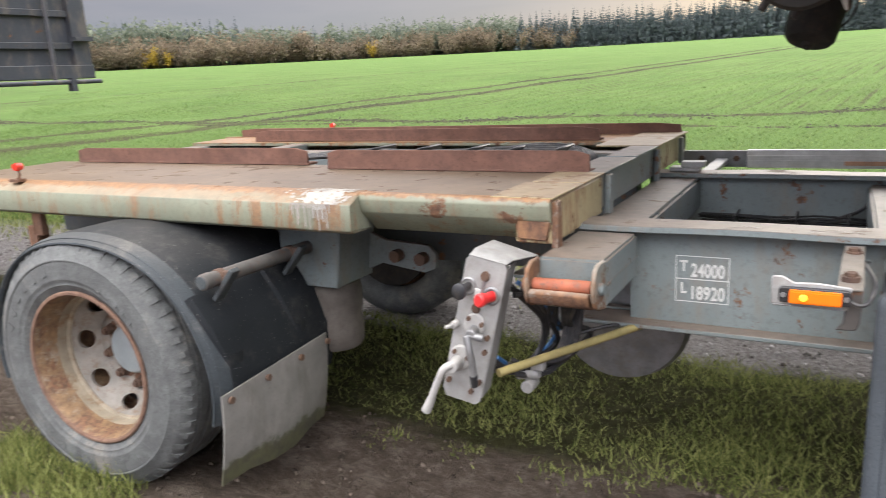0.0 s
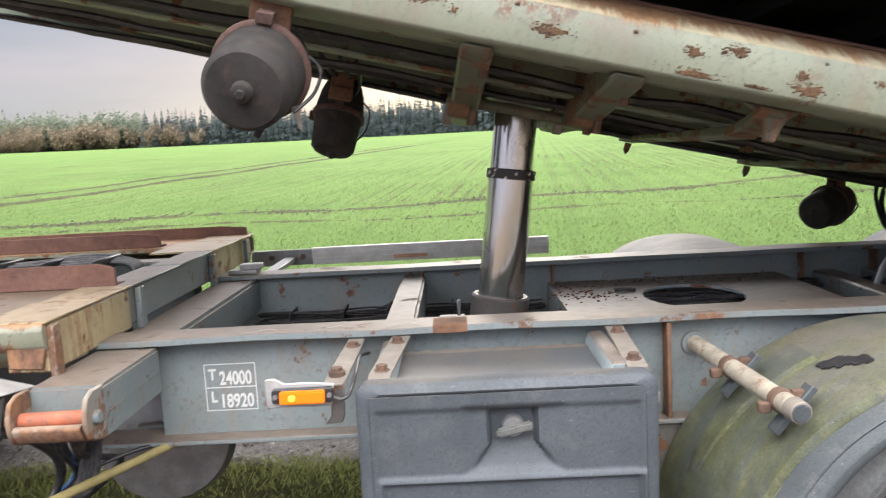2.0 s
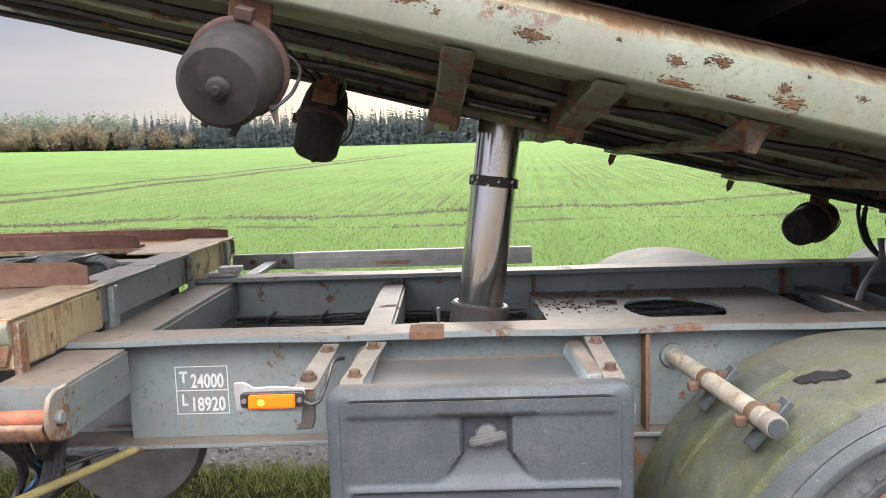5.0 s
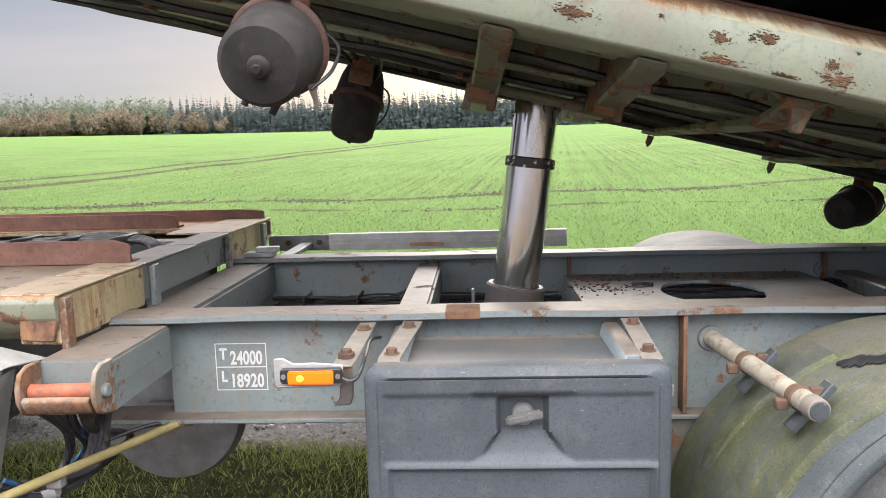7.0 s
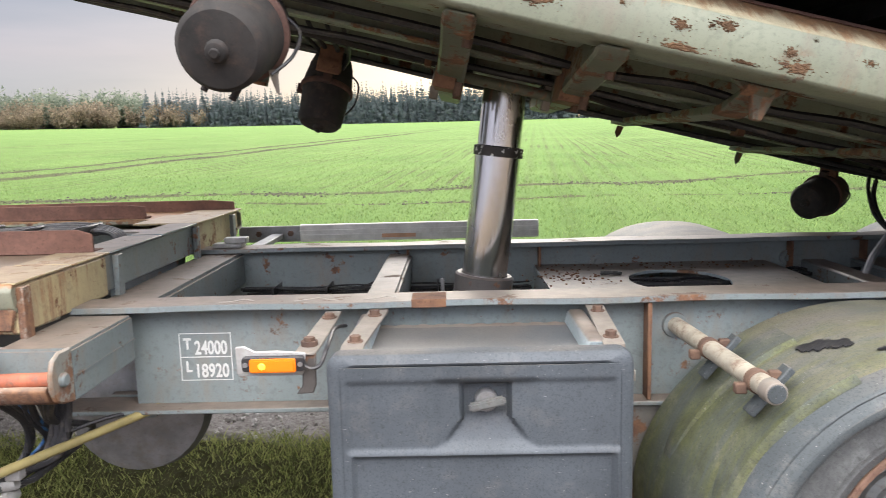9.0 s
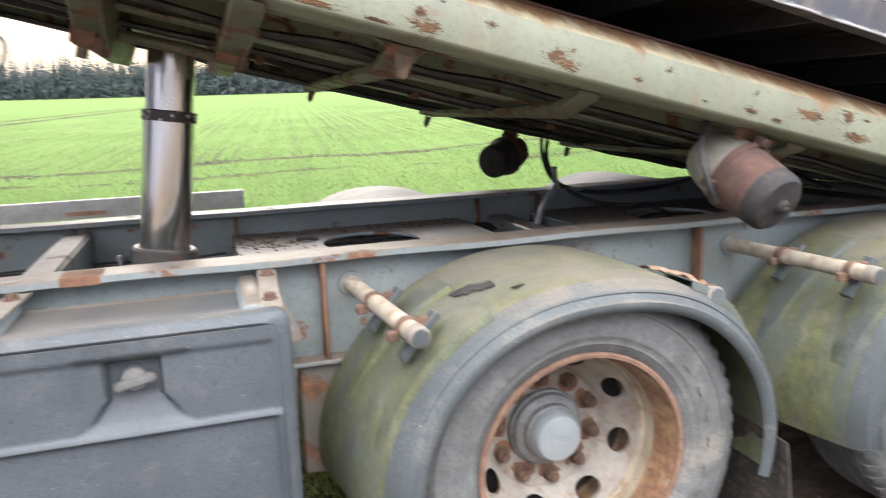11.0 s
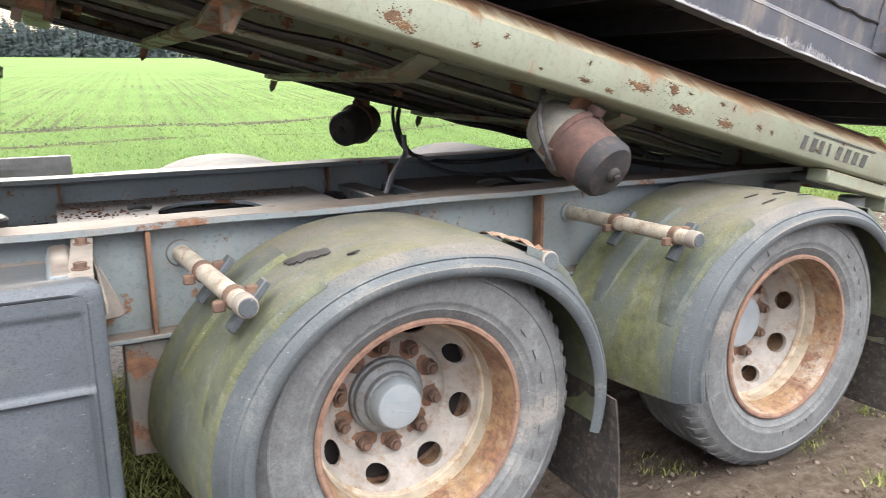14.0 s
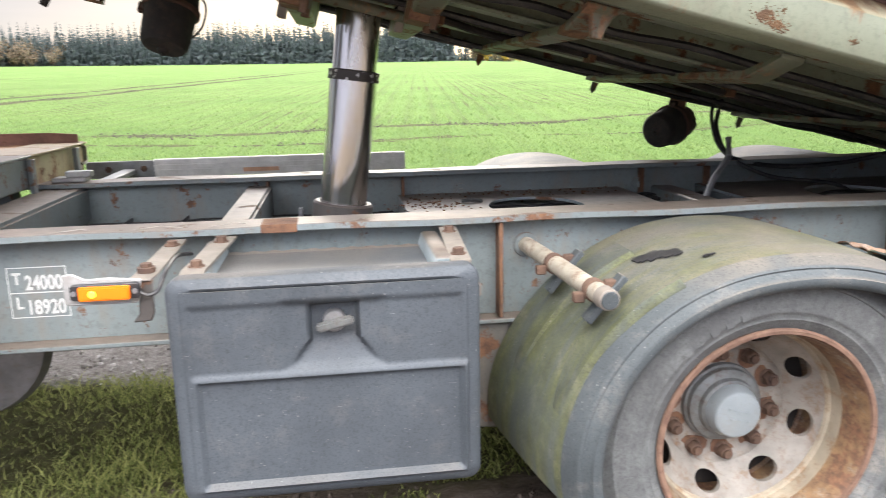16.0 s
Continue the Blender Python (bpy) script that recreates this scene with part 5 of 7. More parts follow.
        part("rust_stain", Geo().prism(stain, "y", 0.1105, 0.116), M_RUST, w, "", 0, 0)
    if not flush:
        part("hub", Geo().lathe([(0.114, -0.12), (0.112, -0.098), (0.106, -0.094), (0.103, -0.080), (0.094, -0.073), (0.084, -0.070), (0.080, -0.056), (0.070, -0.050)], (0, 0, 0), (0, -1, 0), 40), M_HUBGREY, w, "greasy grey hub")
    if flush:
        part("hub_cap", Geo().lathe([(0.100, -0.12), (0.098, -0.070), (0.092, -0.060), (0.085, -0.058), (0.0, -0.056)], (0, 0, 0), (0, -1, 0), 40), M_HUB, w, "flat pale grey hub cap", 0.003)
    else:
        part("hub_cap", Geo().lathe([(0.074, -0.07), (0.073, -0.040), (0.069, -0.032), (0.066, -0.016), (0.061, -0.010), (0.0, -0.008)], (0, 0, 0), (0, -1, 0), 36), M_HUB, w, "round grey hub cap with a chamfered rim", 0.002)
        part("cap_mark", Geo().box(-0.034, 0.030, 0.0066, 0.0085, 0.008, 0.014).box(-0.020, 0.034, 0.0066, 0.0085, -0.016, -0.010), M_HUB, w)
    part("brake_drum", Geo().lathe([(0.0, -0.128), (0.262, -0.128), (0.262, -0.20), (0.0, -0.20)], (0, 0, 0), (0, -1, 0), 36), M_DRUM, w, "dark brake drum")
    part("valve_stem", Geo().tube((0.10, 0.10, -0.175), (0.115, 0.04, -0.205), 0.004, seg=6), M_STEEL, w)
    return w


WHEEL_Y = -0.452
first = make_wheel("large rusty truck wheel with a dusty tyre")
first.matrix_basis = pose(1.946, WHEEL_Y, 0.468, 0, 15, 0)
second = make_wheel("rusty truck wheel with a flat hub cap", True)
second.matrix_basis = pose(3.345, WHEEL_Y, 0.468, 0, -150, 0)
copy_thing(second, pose(-1.95, -0.55, 0.472, 0, 97, 3)).parent = bogie
for x in (1.95, 3.345, -1.95):
    copy_thing(first, pose(x, 2 * 0.57 - WHEEL_Y, 0.468, 0, 40, 180)).parent = trailer if x > 0 else bogie
    part("axle", Geo().tube((x, WHEEL_Y + 0.15, 0.468), (x, 1.44, 0.468), 0.06), M_DRUM, trailer if x > 0 else bogie, "dark axle tube")

# ---- fenders ----


def flare(y, t, y_out, y_in):
    """The near skirts widen towards the ground on the leading side, most of all at their inner edge."""
    k = max(0.0, min(1.0, (y - y_out) / (y_in - y_out)))
    return (0.02 + 0.085 * k) * max(0.0, (t - radians(120)) / radians(66))


def fender(cx, cz, a, b, y_out, y_in, th0, th1, mat, lipmat, label, drop=1.0):
    """A bent plastic mudguard: shell, rolled shoulder and hanging lip."""
    n = 40
    cols = [(y_in, 0.0), (y_in * 0.75 + y_out * 0.25, 0.004), ((y_in + y_out) / 2, 0.006), (y_out + 0.16, 0.004), (y_out + 0.10, 0.002), (y_out + 0.062, -0.002)]
    lip = [(y_out + 0.064, 0.000), (y_out + 0.045, -0.006), (y_out + 0.026, -0.019), (y_out + 0.021, -0.0205), (y_out + 0.0165, -0.026), (y_out + 0.018, -0.030), (y_out + 0.010, -0.038), (y_out + 0.003, -0.046), (y_out - 0.004, -0.048), (y_out - 0.006, -0.060), (y_out + 0.002, -0.072)]
    lip = [(y, d * drop) for y, d in lip]

    def grid(cc):
        rows = []
        for i in range(n + 1):
            t = th0 + (th1 - th0) * i / n
            c, s = math.cos(t), math.sin(t)
            flat = 1 - 0.05 * max(0, s) ** 6
            rows.append([(cx + (a + d + (flare(y, t, y_out, y_in) if y_in < 0 < cx else 0.0)) * c, y, cz + (b + d) * s * flat) for y, d in cc])
        return rows

    def inward(i, j):
        t = th0 + (th1 - th0) * i / n
        return (math.cos(t), 0.0, math.sin(t))

    shell = part("fender", Geo().sheet(grid(cols), 0.007, inward), mat, trailer, label, 0, 60)
    part("fender_lip", Geo().sheet(grid(lip), 0.006, lambda i, j: tuple(Vector(inward(i, j)) * 0.6 + Vector((0, -0.8, 0)) * (j / 10))), lipmat, shell, "smooth grey rolled fender edge", 0, 60)
    return shell


def fender_pad(shell, cx, cz, a, b, y0, y1, t0, t1, mat=None):
    """A raised moulded pad that fades into the fender's surface."""
    rows = []
    for i in range(13):
        k = i / 12
        t = t0 + (t1 - t0) * k
        lift = 0.014 * min(1.0, 1.9 * (1 - k)) + 0.001
        c, s = math.cos(t), math.sin(t)
        flat = 1 - 0.05 * max(0, s) ** 6
        nar = 0.30 * (y1 - y0) * k * k
        rows.append([(cx + (a + 0.004 + d + (flare(y, t, -0.648, -0.075) if y1 < 0 < cx else 0.0)) * c, y, cz + (b + 0.004 + d) * s * flat) for y, d in ((y0 + nar, -0.004), (y0 + nar + 0.008, lift), (y1 - nar - 0.008, lift), (y1 - nar, -0.004))])
    part("mounting_pad", Geo().sheet(rows, 0.004, lambda i, j: (math.cos(t0 + (t1 - t0) * i / 12), 0, math.sin(t0 + (t1 - t0) * i / 12))), mat or (M_FENDB if cx < 0 else M_PAD), shell, "raised grey moulded pad", 0, 40)


def tube_mount(x0, y0, x1, y1, z, z1, shell, clamps, wedge=True, mat=None):
    """A fender tube from the beam with its cap, clamps and wedge blocks."""
    a, b = Vector((x0, y0, z)), Vector((x1, y1, z1))
    tube = part("support_tube", Geo().tube(a, b, 0.0245, seg=20), mat or M_TUBE, shell, "dirty grey support tube" if mat else "chipped white support tube")
    d = (b - a).normalized()
    part("tube_flange", Geo().tube(a - d * 0.002, a + d * 0.012, 0.042, 0.036, seg=24), M_CHASSIS, shell)
    part("tube_cap", Geo().tube(b - d * 0.03, b + d * 0.006, 0.0275, 0.0255, seg=20), mat or M_STRAP, shell, "dusty tube end", 0.002)
    part("tube_plug", Geo().tube(b + d * 0.003, b + d * 0.009, 0.0225, 0.021, seg=20), M_FEND, shell, "dark grey plug", 0.001)
    for k in clamps:
        p = a + (b - a) * k
        cl = part("clamp", Geo().tube(p - d * 0.014, p + d * 0.014, 0.0285, seg=20).box(p.x + 0.024, p.x + 0.052, p.y - 0.010, p.y + 0.010, p.z - 0.003, p.z + 0.024).box(p.x - 0.052, p.x - 0.024, p.y - 0.010, p.y + 0.010, p.z - 0.028, p.z - 0.003), M_BOLT, shell, "rusty tube clamp", 0.003)
        part("wedge_block", Geo().box(-0.070, 0.070, -0.020, 0.020, -0.044, -0.026).moved(Matrix.Translation(p) @ pose(0, 0, 0, 0, -50 if wedge else 24, 0)), M_FEND, shell, "", 0.003)


SH = radians(-14)
f1 = fender(1.985, 0.468, 0.545, 0.502, -0.648, -0.075, SH, math.pi - SH, M_FENDG, M_FEND, "grey plastic fender with green algae")
tube_mount(1.472, 0.0, 1.514, -0.60, 0.866, 0.863, f1, (0.42, 0.86))
tube_mount(2.316, -0.10, 2.316, -0.60, 0.775, 0.869, f1, (0.86,), False)
rc = random.Random(9)
rows = []
for i in range(9):
    k = i / 8
    rows.append([(2.235 + 0.10 * k + rc.uniform(-0.006, 0.006), -0.40 - 0.14 * k + 0.075 * (q - 0.5), 0.908 - 0.030 * k ** 1.5 + rc.uniform(0, 0.020)) for q in (0, 0.35, 0.7, 1)])
part("bent_sheet", Geo().sheet(rows, 0.003), M_TANR, f1, "crumpled rusty sheet on the mount", 0, 20)
for y0, y1 in ((-0.31, -0.17), (-0.60, -0.45)):
    fender_pad(f1, 1.985, 0.468, 0.545, 0.502, y0, y1, radians(122), radians(169))
f2 = fender(3.375, 0.468, 0.545, 0.502, -0.648, -0.075, SH, math.pi - SH, M_FENDG, M_FEND, "grey plastic fender with green algae")
tube_mount(2.835, 0.0, 2.857, -0.60, 0.862, 0.867, f2, (0.42, 0.86))
tube_mount(3.98, -0.05, 3.98, -0.60, 0.73, 0.73, f2, (0.9,), False)
for y0, y1 in ((-0.31, -0.17), (-0.60, -0.45)):
    fender_pad(f2, 3.375, 0.468, 0.545, 0.502, y0, y1, radians(120), radians(166))
f0 = fender(-1.90, 0.472, 0.60, 0.520, -0.675, -0.06, SH, math.pi - SH, M_FENDB, M_FENDL, "black plastic fender with a grey edge", 0.5)
f0.parent = bogie
tube_mount(-1.335, -0.05, -1.326, -0.66, 0.835, 0.845, f0, (0.3, 0.88), True, M_DARKTUBE)
for y0, y1 in ((-0.31, -0.17), (-0.66, -0.50)):
    fender_pad(f0, -1.90, 0.472, 0.60, 0.520, y0, y1, radians(36), radians(8))
for x in (1.985, 3.375, -1.90):
    far = fender(x, 0.468, 0.545, 0.502, 2 * 0.57 + 0.648, 2 * 0.57 + 0.06, SH, math.pi - SH, M_FEND, M_FEND, "dusty grey far-side fender")
    far.parent = trailer if x > 0 else bogie
    for t0, t1 in ((150, 122), (32, 58)):
        fender_pad(far, x, 0.468, 0.545, 0.502, 1.28, 1.70, radians(t0), radians(t1), M_FENDB)
for cxx, t0 in ((1.985, 66), (3.375, 60)):
    sh = f1 if cxx < 3 else f2
    fender_pad(sh, cxx, 0.468, 0.545, 0.502, -0.60, -0.47, radians(t0 - 4), radians(t0 - 38))
# a long tear and short slits in the fenders' tops, lying on the curved shells
def tear(shell, cx, x, y, length, width, turn, seed):
    q = random.Random(seed)
    t0 = math.acos((x - cx) / 0.551)
    edge, n = [], 22
    for side in (1, -1):
        for k in range(n):
            u = (k / (n - 1) * 2 - 1) * side
            v = side * width * (1 - u * u) ** 0.6 * q.uniform(0.5, 1.2) + width * 0.30 * math.sin(1.6 * u + 0.4)
            du = length * u * math.cos(turn) - v * math.sin(turn)
            dv = length * u * math.sin(turn) + v * math.cos(turn)
            t = t0 - du / 0.53
            c, sn = math.cos(t), math.sin(t)
            edge.append((cx + (0.5555 + flare(y + dv, t, -0.648, -0.075)) * c, y + dv, 0.468 + 0.5125 * sn * (1 - 0.05 * max(0, sn) ** 6)))
    m = len(edge)
    faces = [(k, k + 1, m - 2 - k, m - 1 - k) for k in range(n - 1)]
    low = [(a, b, c - 0.003) for a, b, c in edge]
    part("tear", Geo().add(edge + low, faces + [(k, k + m, (k + 1) % m + m, (k + 1) % m) for k in range(m)]), M_BLACK, shell, "dark torn slit", 0, 0)


tear(f1, 1.985, 1.722, -0.385, 0.070, 0.030, radians(-54), 4)
tear(f1, 1.985, 1.800, -0.505, 0.016, 0.007, radians(-20), 5)
for k, (x, y) in enumerate(((3.27, -0.44), (3.25, -0.53), (3.37, -0.47), (3.42, -0.53))):
    tear(f2, 3.375, x, y, 0.034, 0.004, 0.0, 6 + k)


# mud flaps
def flap(rows, mat, label, parent):
    return part("mud_flap", Geo().sheet(rows, 0.006, (1, 0, 0)), mat, parent, label, 0, 60)


rows = []
for i in range(9):
    t = i / 8
    rows.append([(-1.275 - 0.05 * t * t + 0.035 * math.sin(3.1 * s) * t, -0.69 + 0.56 * s, 0.475 - 0.33 * t + 0.03 * s * (1 - t) + 0.012 * t * math.sin(9 * s)) for s in (0, 0.2, 0.4, 0.6, 0.8, 1)])
fl0 = flap(rows, M_FLAP, "grey rubber mud flap bent at the bottom", f0)
for y, z in ((-0.66, 0.455), (-0.48, 0.462), (-0.3, 0.468), (-0.14, 0.475)):
    part("rivet", Geo().tube((-1.268, y, z), (-1.258, y, z), 0.012, seg=10), M_BOLT, f0)
for x, sh in ((2.52, f1), (3.90, f2)):
    rows = [[(x + 0.01 * math.sin(s * 5 + t * 3), -0.66 + 0.58 * s - 0.03 * t, 0.45 - 0.36 * t) for s in (0, 0.25, 0.5, 0.75, 1)] for t in (0, 0.25, 0.5, 0.75, 1)]
    flap(rows, M_FLAPD, "mud-caked dark rubber flap", sh)
# axle hangers below the beam
M_HANG = painted("hanger_paint", (0.13, 0.125, 0.11), rust=1.1, dust=0.6, streak=1.0)
for x in (1.33, 2.62):
    part("hanger", Geo().prism([(x - 0.03, 0.64), (x + 0.12, 0.64), (x + 0.10, 0.29), (x - 0.035, 0.30)], "y", -0.05, 0.05), M_HANG, trailer, "rust-stained grey suspension hanger", 0.006)

for x0, n in ((0.14, 4), (0.36, 5), (0.56, 4)):
    part("chalk_line", Geo().path([(x0 + 0.032 * i, -0.03 + 0.02 * math.sin(x0 * 30 + i * 1.7), TOP + 0.003) for i in range(n)], 0.0010, 5), M_BIRD, near_beam, "faint scribbled chalk line")
for x0, x1 in ((0.70, 0.80),):
    part("rust_patch", Geo().box(x0, x1, -0.0675, 0.03, TOP - 0.021, TOP + 0.0035), M_RUST, near_beam, "orange rust patch on the flange", 0.001)
rd = random.Random(2)
crumbs = Geo()
for _ in range(190):
    x, y = (1.30 + rd.gauss(0, 0.08), 0.80 + rd.gauss(0, 0.07)) if rd.random() < 0.5 else (rd.uniform(1.2, 2.15), rd.uniform(0.95, 1.12))
    r = rd.uniform(0.0015, 0.0055)
    crumbs.box(x - r, x + r, y - r * 0.8, y + r * 0.8, 0.858, 0.860 + r)
tagged(part("dirt_crumb", crumbs, M_RUST, trailer, "scattered dirt crumbs on the plate", 0.001), kind="stuff")

# ---- tipping bed, raised about its rear pivot ----
BEDM = pose(HINGE.x, 0, HINGE.z, 0, TILT, 0) @ Matrix.Translation((-0.0267, 0, 0.4438))
bed = new("tipping_bed")
bed.matrix_basis = BEDM
tagged(bed, "raised grey-green tipping bed with rust blisters and dark underside", "trailer bed")
L0 = -5.7
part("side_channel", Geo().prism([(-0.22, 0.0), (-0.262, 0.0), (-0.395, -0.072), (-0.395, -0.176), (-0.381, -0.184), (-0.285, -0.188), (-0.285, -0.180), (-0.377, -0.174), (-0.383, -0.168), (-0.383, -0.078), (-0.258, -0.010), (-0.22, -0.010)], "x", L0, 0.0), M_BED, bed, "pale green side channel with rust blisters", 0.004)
part("rust_lip", Geo().prism([(-0.225, 0.004), (-0.264, 0.004), (-0.285, -0.009), (-0.225, 0.0005)], "x", L0, -0.02), M_REDRUST, bed, "flaking rusty top lip", 0.001)
part("side_channel", Geo().prism([(1.41, 0.0), (1.445, 0.0), (1.60, -0.062), (1.60, -0.215), (1.52, -0.22), (1.52, -0.212), (1.588, -0.207), (1.588, -0.066), (1.44, -0.012), (1.41, -0.012)], "x", L0, 0.0), M_BEDIN, bed, "dark far side channel", 0.003)
part("floor_plate", Geo().box(L0, -0.05, -0.268, 1.408, -0.030, -0.014), M_BEDIN, bed, "dark floor underside")
for y, d in ((-0.10, 0.165), (0.22, 0.215), (0.90, 0.215), (1.22, 0.18)):
    part("long_beam", Geo().prism([(y - 0.045, -0.031), (y + 0.045, -0.031), (y + 0.045, -0.045), (y + 0.008, -0.048), (y + 0.008, -d + 0.014), (y + 0.045, -d + 0.012), (y + 0.045, -d), (y - 0.045, -d), (y - 0.045, -d + 0.012), (y - 0.008, -d + 0.014), (y - 0.008, -0.048), (y - 0.045, -0.045)], "x", L0, -0.12), M_BEDIN, bed, "dark longitudinal beam", 0.002)
for k in range(9):
    x = -0.42 - 0.62 * k
    part("cross_bearer", Geo().prism([(x - 0.03, -0.031), (x + 0.03, -0.031), (x + 0.03, -0.125), (x + 0.018, -0.125), (x + 0.018, -0.05), (x - 0.03, -0.045)], "y", -0.285, 1.43), M_BEDIN, bed, "dark cross bearer", 0.002)
# heavier brackets round the cylinder head
M_BEARER = painted("bearer_paint", (0.105, 0.115, 0.075), rust=1.0, dust=0.3, streak=0.6)
for x, low in ((-3.36, -0.335), (-2.99, -0.295)):
    br = part("head_bearer", Geo().prism([(-0.37, -0.189), (-0.34, -0.215), (-0.10, -0.25), (0.18, low), (0.98, low), (1.14, -0.235), (1.50, -0.225), (1.50, -0.12), (-0.29, -0.12), (-0.29, -0.189)], "x", x - 0.042, x + 0.042), M_BEARER, bed, "grey-green bearer with rust by the cylinder", 0.008)
    part("rust_patch_plate", Geo().box(x - 0.046, x + 0.02, 0.08, 0.24, low - 0.006, low + 0.08), M_RUST, br, "rusty clamp plate", 0.004)
    part("bearer_clip", Geo().box(x - 0.062, x - 0.034, 0.34, 0.40, low - 0.03, low + 0.06), M_STRAP, br, "pale clip", 0.003)
    for y in (-0.22, 0.08, 0.24):
        part("bolt", Geo().tube((x + 0.03, y, low - 0.02 if y > 0 else -0.225), (x + 0.03, y, low + 0.02 if y > 0 else -0.25), 0.013, seg=6), M_BOLT, br)
part("cylinder_seat", Geo().box(-3.295, -3.055, 0.38, 0.72, -0.245, -0.10), M_BEDIN, bed, "dark cylinder seat", 0.008)
part("seat_bar", Geo().tube((-3.42, 0.34, -0.275), (-2.93, 0.34, -0.275), 0.018, seg=12), M_BEARER, bed, "rusty pin across the cylinder seat")
for k, x in enumerate((-2.60, -2.05, -1.30)):
    if k == 0:
        part("gusset", Geo().prism([(x - 0.07, -0.185), (x + 0.08, -0.185), (x + 0.045, -0.215), (x + 0.030, -0.272), (x + 0.004, -0.272), (x - 0.012, -0.215)], "y", -0.26, -0.235), M_BEARER, bed, "rusty hanging gusset", 0.003)
    part("cross_strip", Geo().prism([(-0.28, -0.190), (-0.1, -0.235), (0.5, -0.238), (1.26, -0.240), (1.26, -0.258), (0.5, -0.258), (-0.12, -0.260), (-0.28, -0.205)], "x", x - 0.035, x + 0.035), M_BEARER, bed, "grey-green cross strip with rust", 0.003)
    part("strip_hook", Geo().prism([(x - 0.01, -0.262), (x + 0.02, -0.262), (x + 0.012, -0.30), (x + 0.0, -0.315), (x - 0.012, -0.295)], "y", 1.22, 1.23), M_BEARER, bed, "torn hook", 0.001)
# pipes and hoses along the underside
rp = random.Random(12)
for y, z, r, mat in ((0.02, -0.195, 0.012, M_HOSE), (0.34, -0.235, 0.011, M_HOSE), (0.62, -0.225, 0.014, M_CHAMBER), (1.36, -0.225, 0.010, M_HOSE), (1.46, -0.215, 0.008, M_HOSE), (1.02, -0.24, 0.011, M_HOSE)):
    pts = [(x, y + rp.uniform(-0.012, 0.012), z + rp.uniform(-0.012, 0.008)) for x in np.linspace(L0 + 0.1, -0.5, 22)]
    part("pipe", Geo().path(spline(pts, 3), r, 7), mat, bed, "pipe under the bed")
for x in np.arange(-5.2, -0.5, 0.58):
    part("pipe_clip", Geo().box(x - 0.012, x + 0.012, 0.58, 0.66, -0.245, -0.20), M_RUST, bed, "", 0.002)
# blistered rust patches standing on the side channel
rb = random.Random(21)
M_BLIST = rusted("flaking_rust", (0.065, 0.038, 0.022), (0.20, 0.115, 0.056))


def blister(x, zc, rx, rz, y=-0.3955):
    g = Geo()
    x00, z00 = x, zc
    n = 11
    for q in range(14 + int(2600 * rx)):
        a, d = rb.uniform(0, math.tau), abs(rb.gauss(0, 0.55))
        big = (0.06 + 0.17 * max(0, 1 - d)) * rb.uniform(0.4, 1.1)
        x, zc = x00 + rx * d * 1.15 * math.cos(a), min(-0.078, max(-0.170, z00 + rz * d * 1.15 * math.sin(a)))
        ring = [(x + rx * big * math.cos(k * math.tau / n) * rb.uniform(0.55, 1.2), y, min(-0.075, max(-0.174, zc + rz * big * math.sin(k * math.tau / n) * rb.uniform(0.55, 1.2)))) for k in range(n)]
        c = (x, y - 0.0015 - 0.002 * rb.random(), zc)
        g.add(ring + [c], [(k, (k + 1) % n, n) for k in range(n)])
    return g


flakes = Geo()
for x, z, rx, rz in ((-0.99, -0.147, 0.05, 0.020), (-1.245, -0.095, 0.035, 0.028), (-1.20, -0.146, 0.06, 0.018), (-1.39, -0.118, 0.055, 0.020), (-1.02, -0.09, 0.02, 0.014), (-0.82, -0.125, 0.02, 0.014), (-1.60, -0.15, 0.03, 0.012), (-1.50, -0.157, 0.03, 0.010),
                     (-1.89, -0.10, 0.014, 0.012), (-2.23, -0.14, 0.04, 0.026), (-2.19, -0.155, 0.035, 0.018), (-2.58, -0.152, 0.05, 0.018), (-2.85, -0.165, 0.06, 0.014), (-2.86, -0.115, 0.03, 0.018), (-2.76, -0.095, 0.04, 0.018), (-2.60, -0.122, 0.025, 0.018), (-2.70, -0.168, 0.04, 0.008),
                     (-0.5, -0.14, 0.03, 0.01), (-3.2, -0.13, 0.05, 0.02), (-3.5, -0.11, 0.05, 0.02)):
    q = blister(x, z, rx, rz)
    flakes.add(q.v, q.f)
for k in range(16):
    x = -0.3 - 0.21 * k + rb.uniform(-0.06, 0.06)
    q = blister(x, rb.uniform(-0.165, -0.085), rb.uniform(0.008, 0.02), rb.uniform(0.006, 0.014))
    flakes.add(q.v, q.f)
tagged(part("rust_flake", flakes, M_BLIST, bed, "clusters of flaking rust on the side channel", 0, 50), kind="stuff")
# faded maker's mark as plain shapes
for k, wd in enumerate((0.03, 0.034, 0.024, 0.012, 0.032, 0.034, 0.034, 0.036)):
    x = -0.585 + 0.052 * k
    part("faded_mark", Geo().prism([(x, -0.150), (x + wd * 0.8, -0.150), (x + wd * 1.1, -0.102), (x + wd * 0.3, -0.102)], "y", -0.3985, -0.3955), M_DARKLOGO, bed, "faded dark slanted bar", 0, 0)
part("faded_stripe", Geo().prism([(-0.53, -0.086), (-0.14, -0.086), (-0.14, -0.080), (-0.53, -0.080)], "y", -0.3985, -0.3955), M_DARKLOGO, bed, "", 0, 0)
# rear end: end plate, pivot lug and post
part("end_plate", Geo().prism([(-0.398, -0.178), (-0.396, -0.07), (-0.30, 0.004), (1.44, 0.004), (1.60, -0.06), (1.60, -0.16)], "x", 0.0, 0.016), M_BED, bed, "", 0.003)
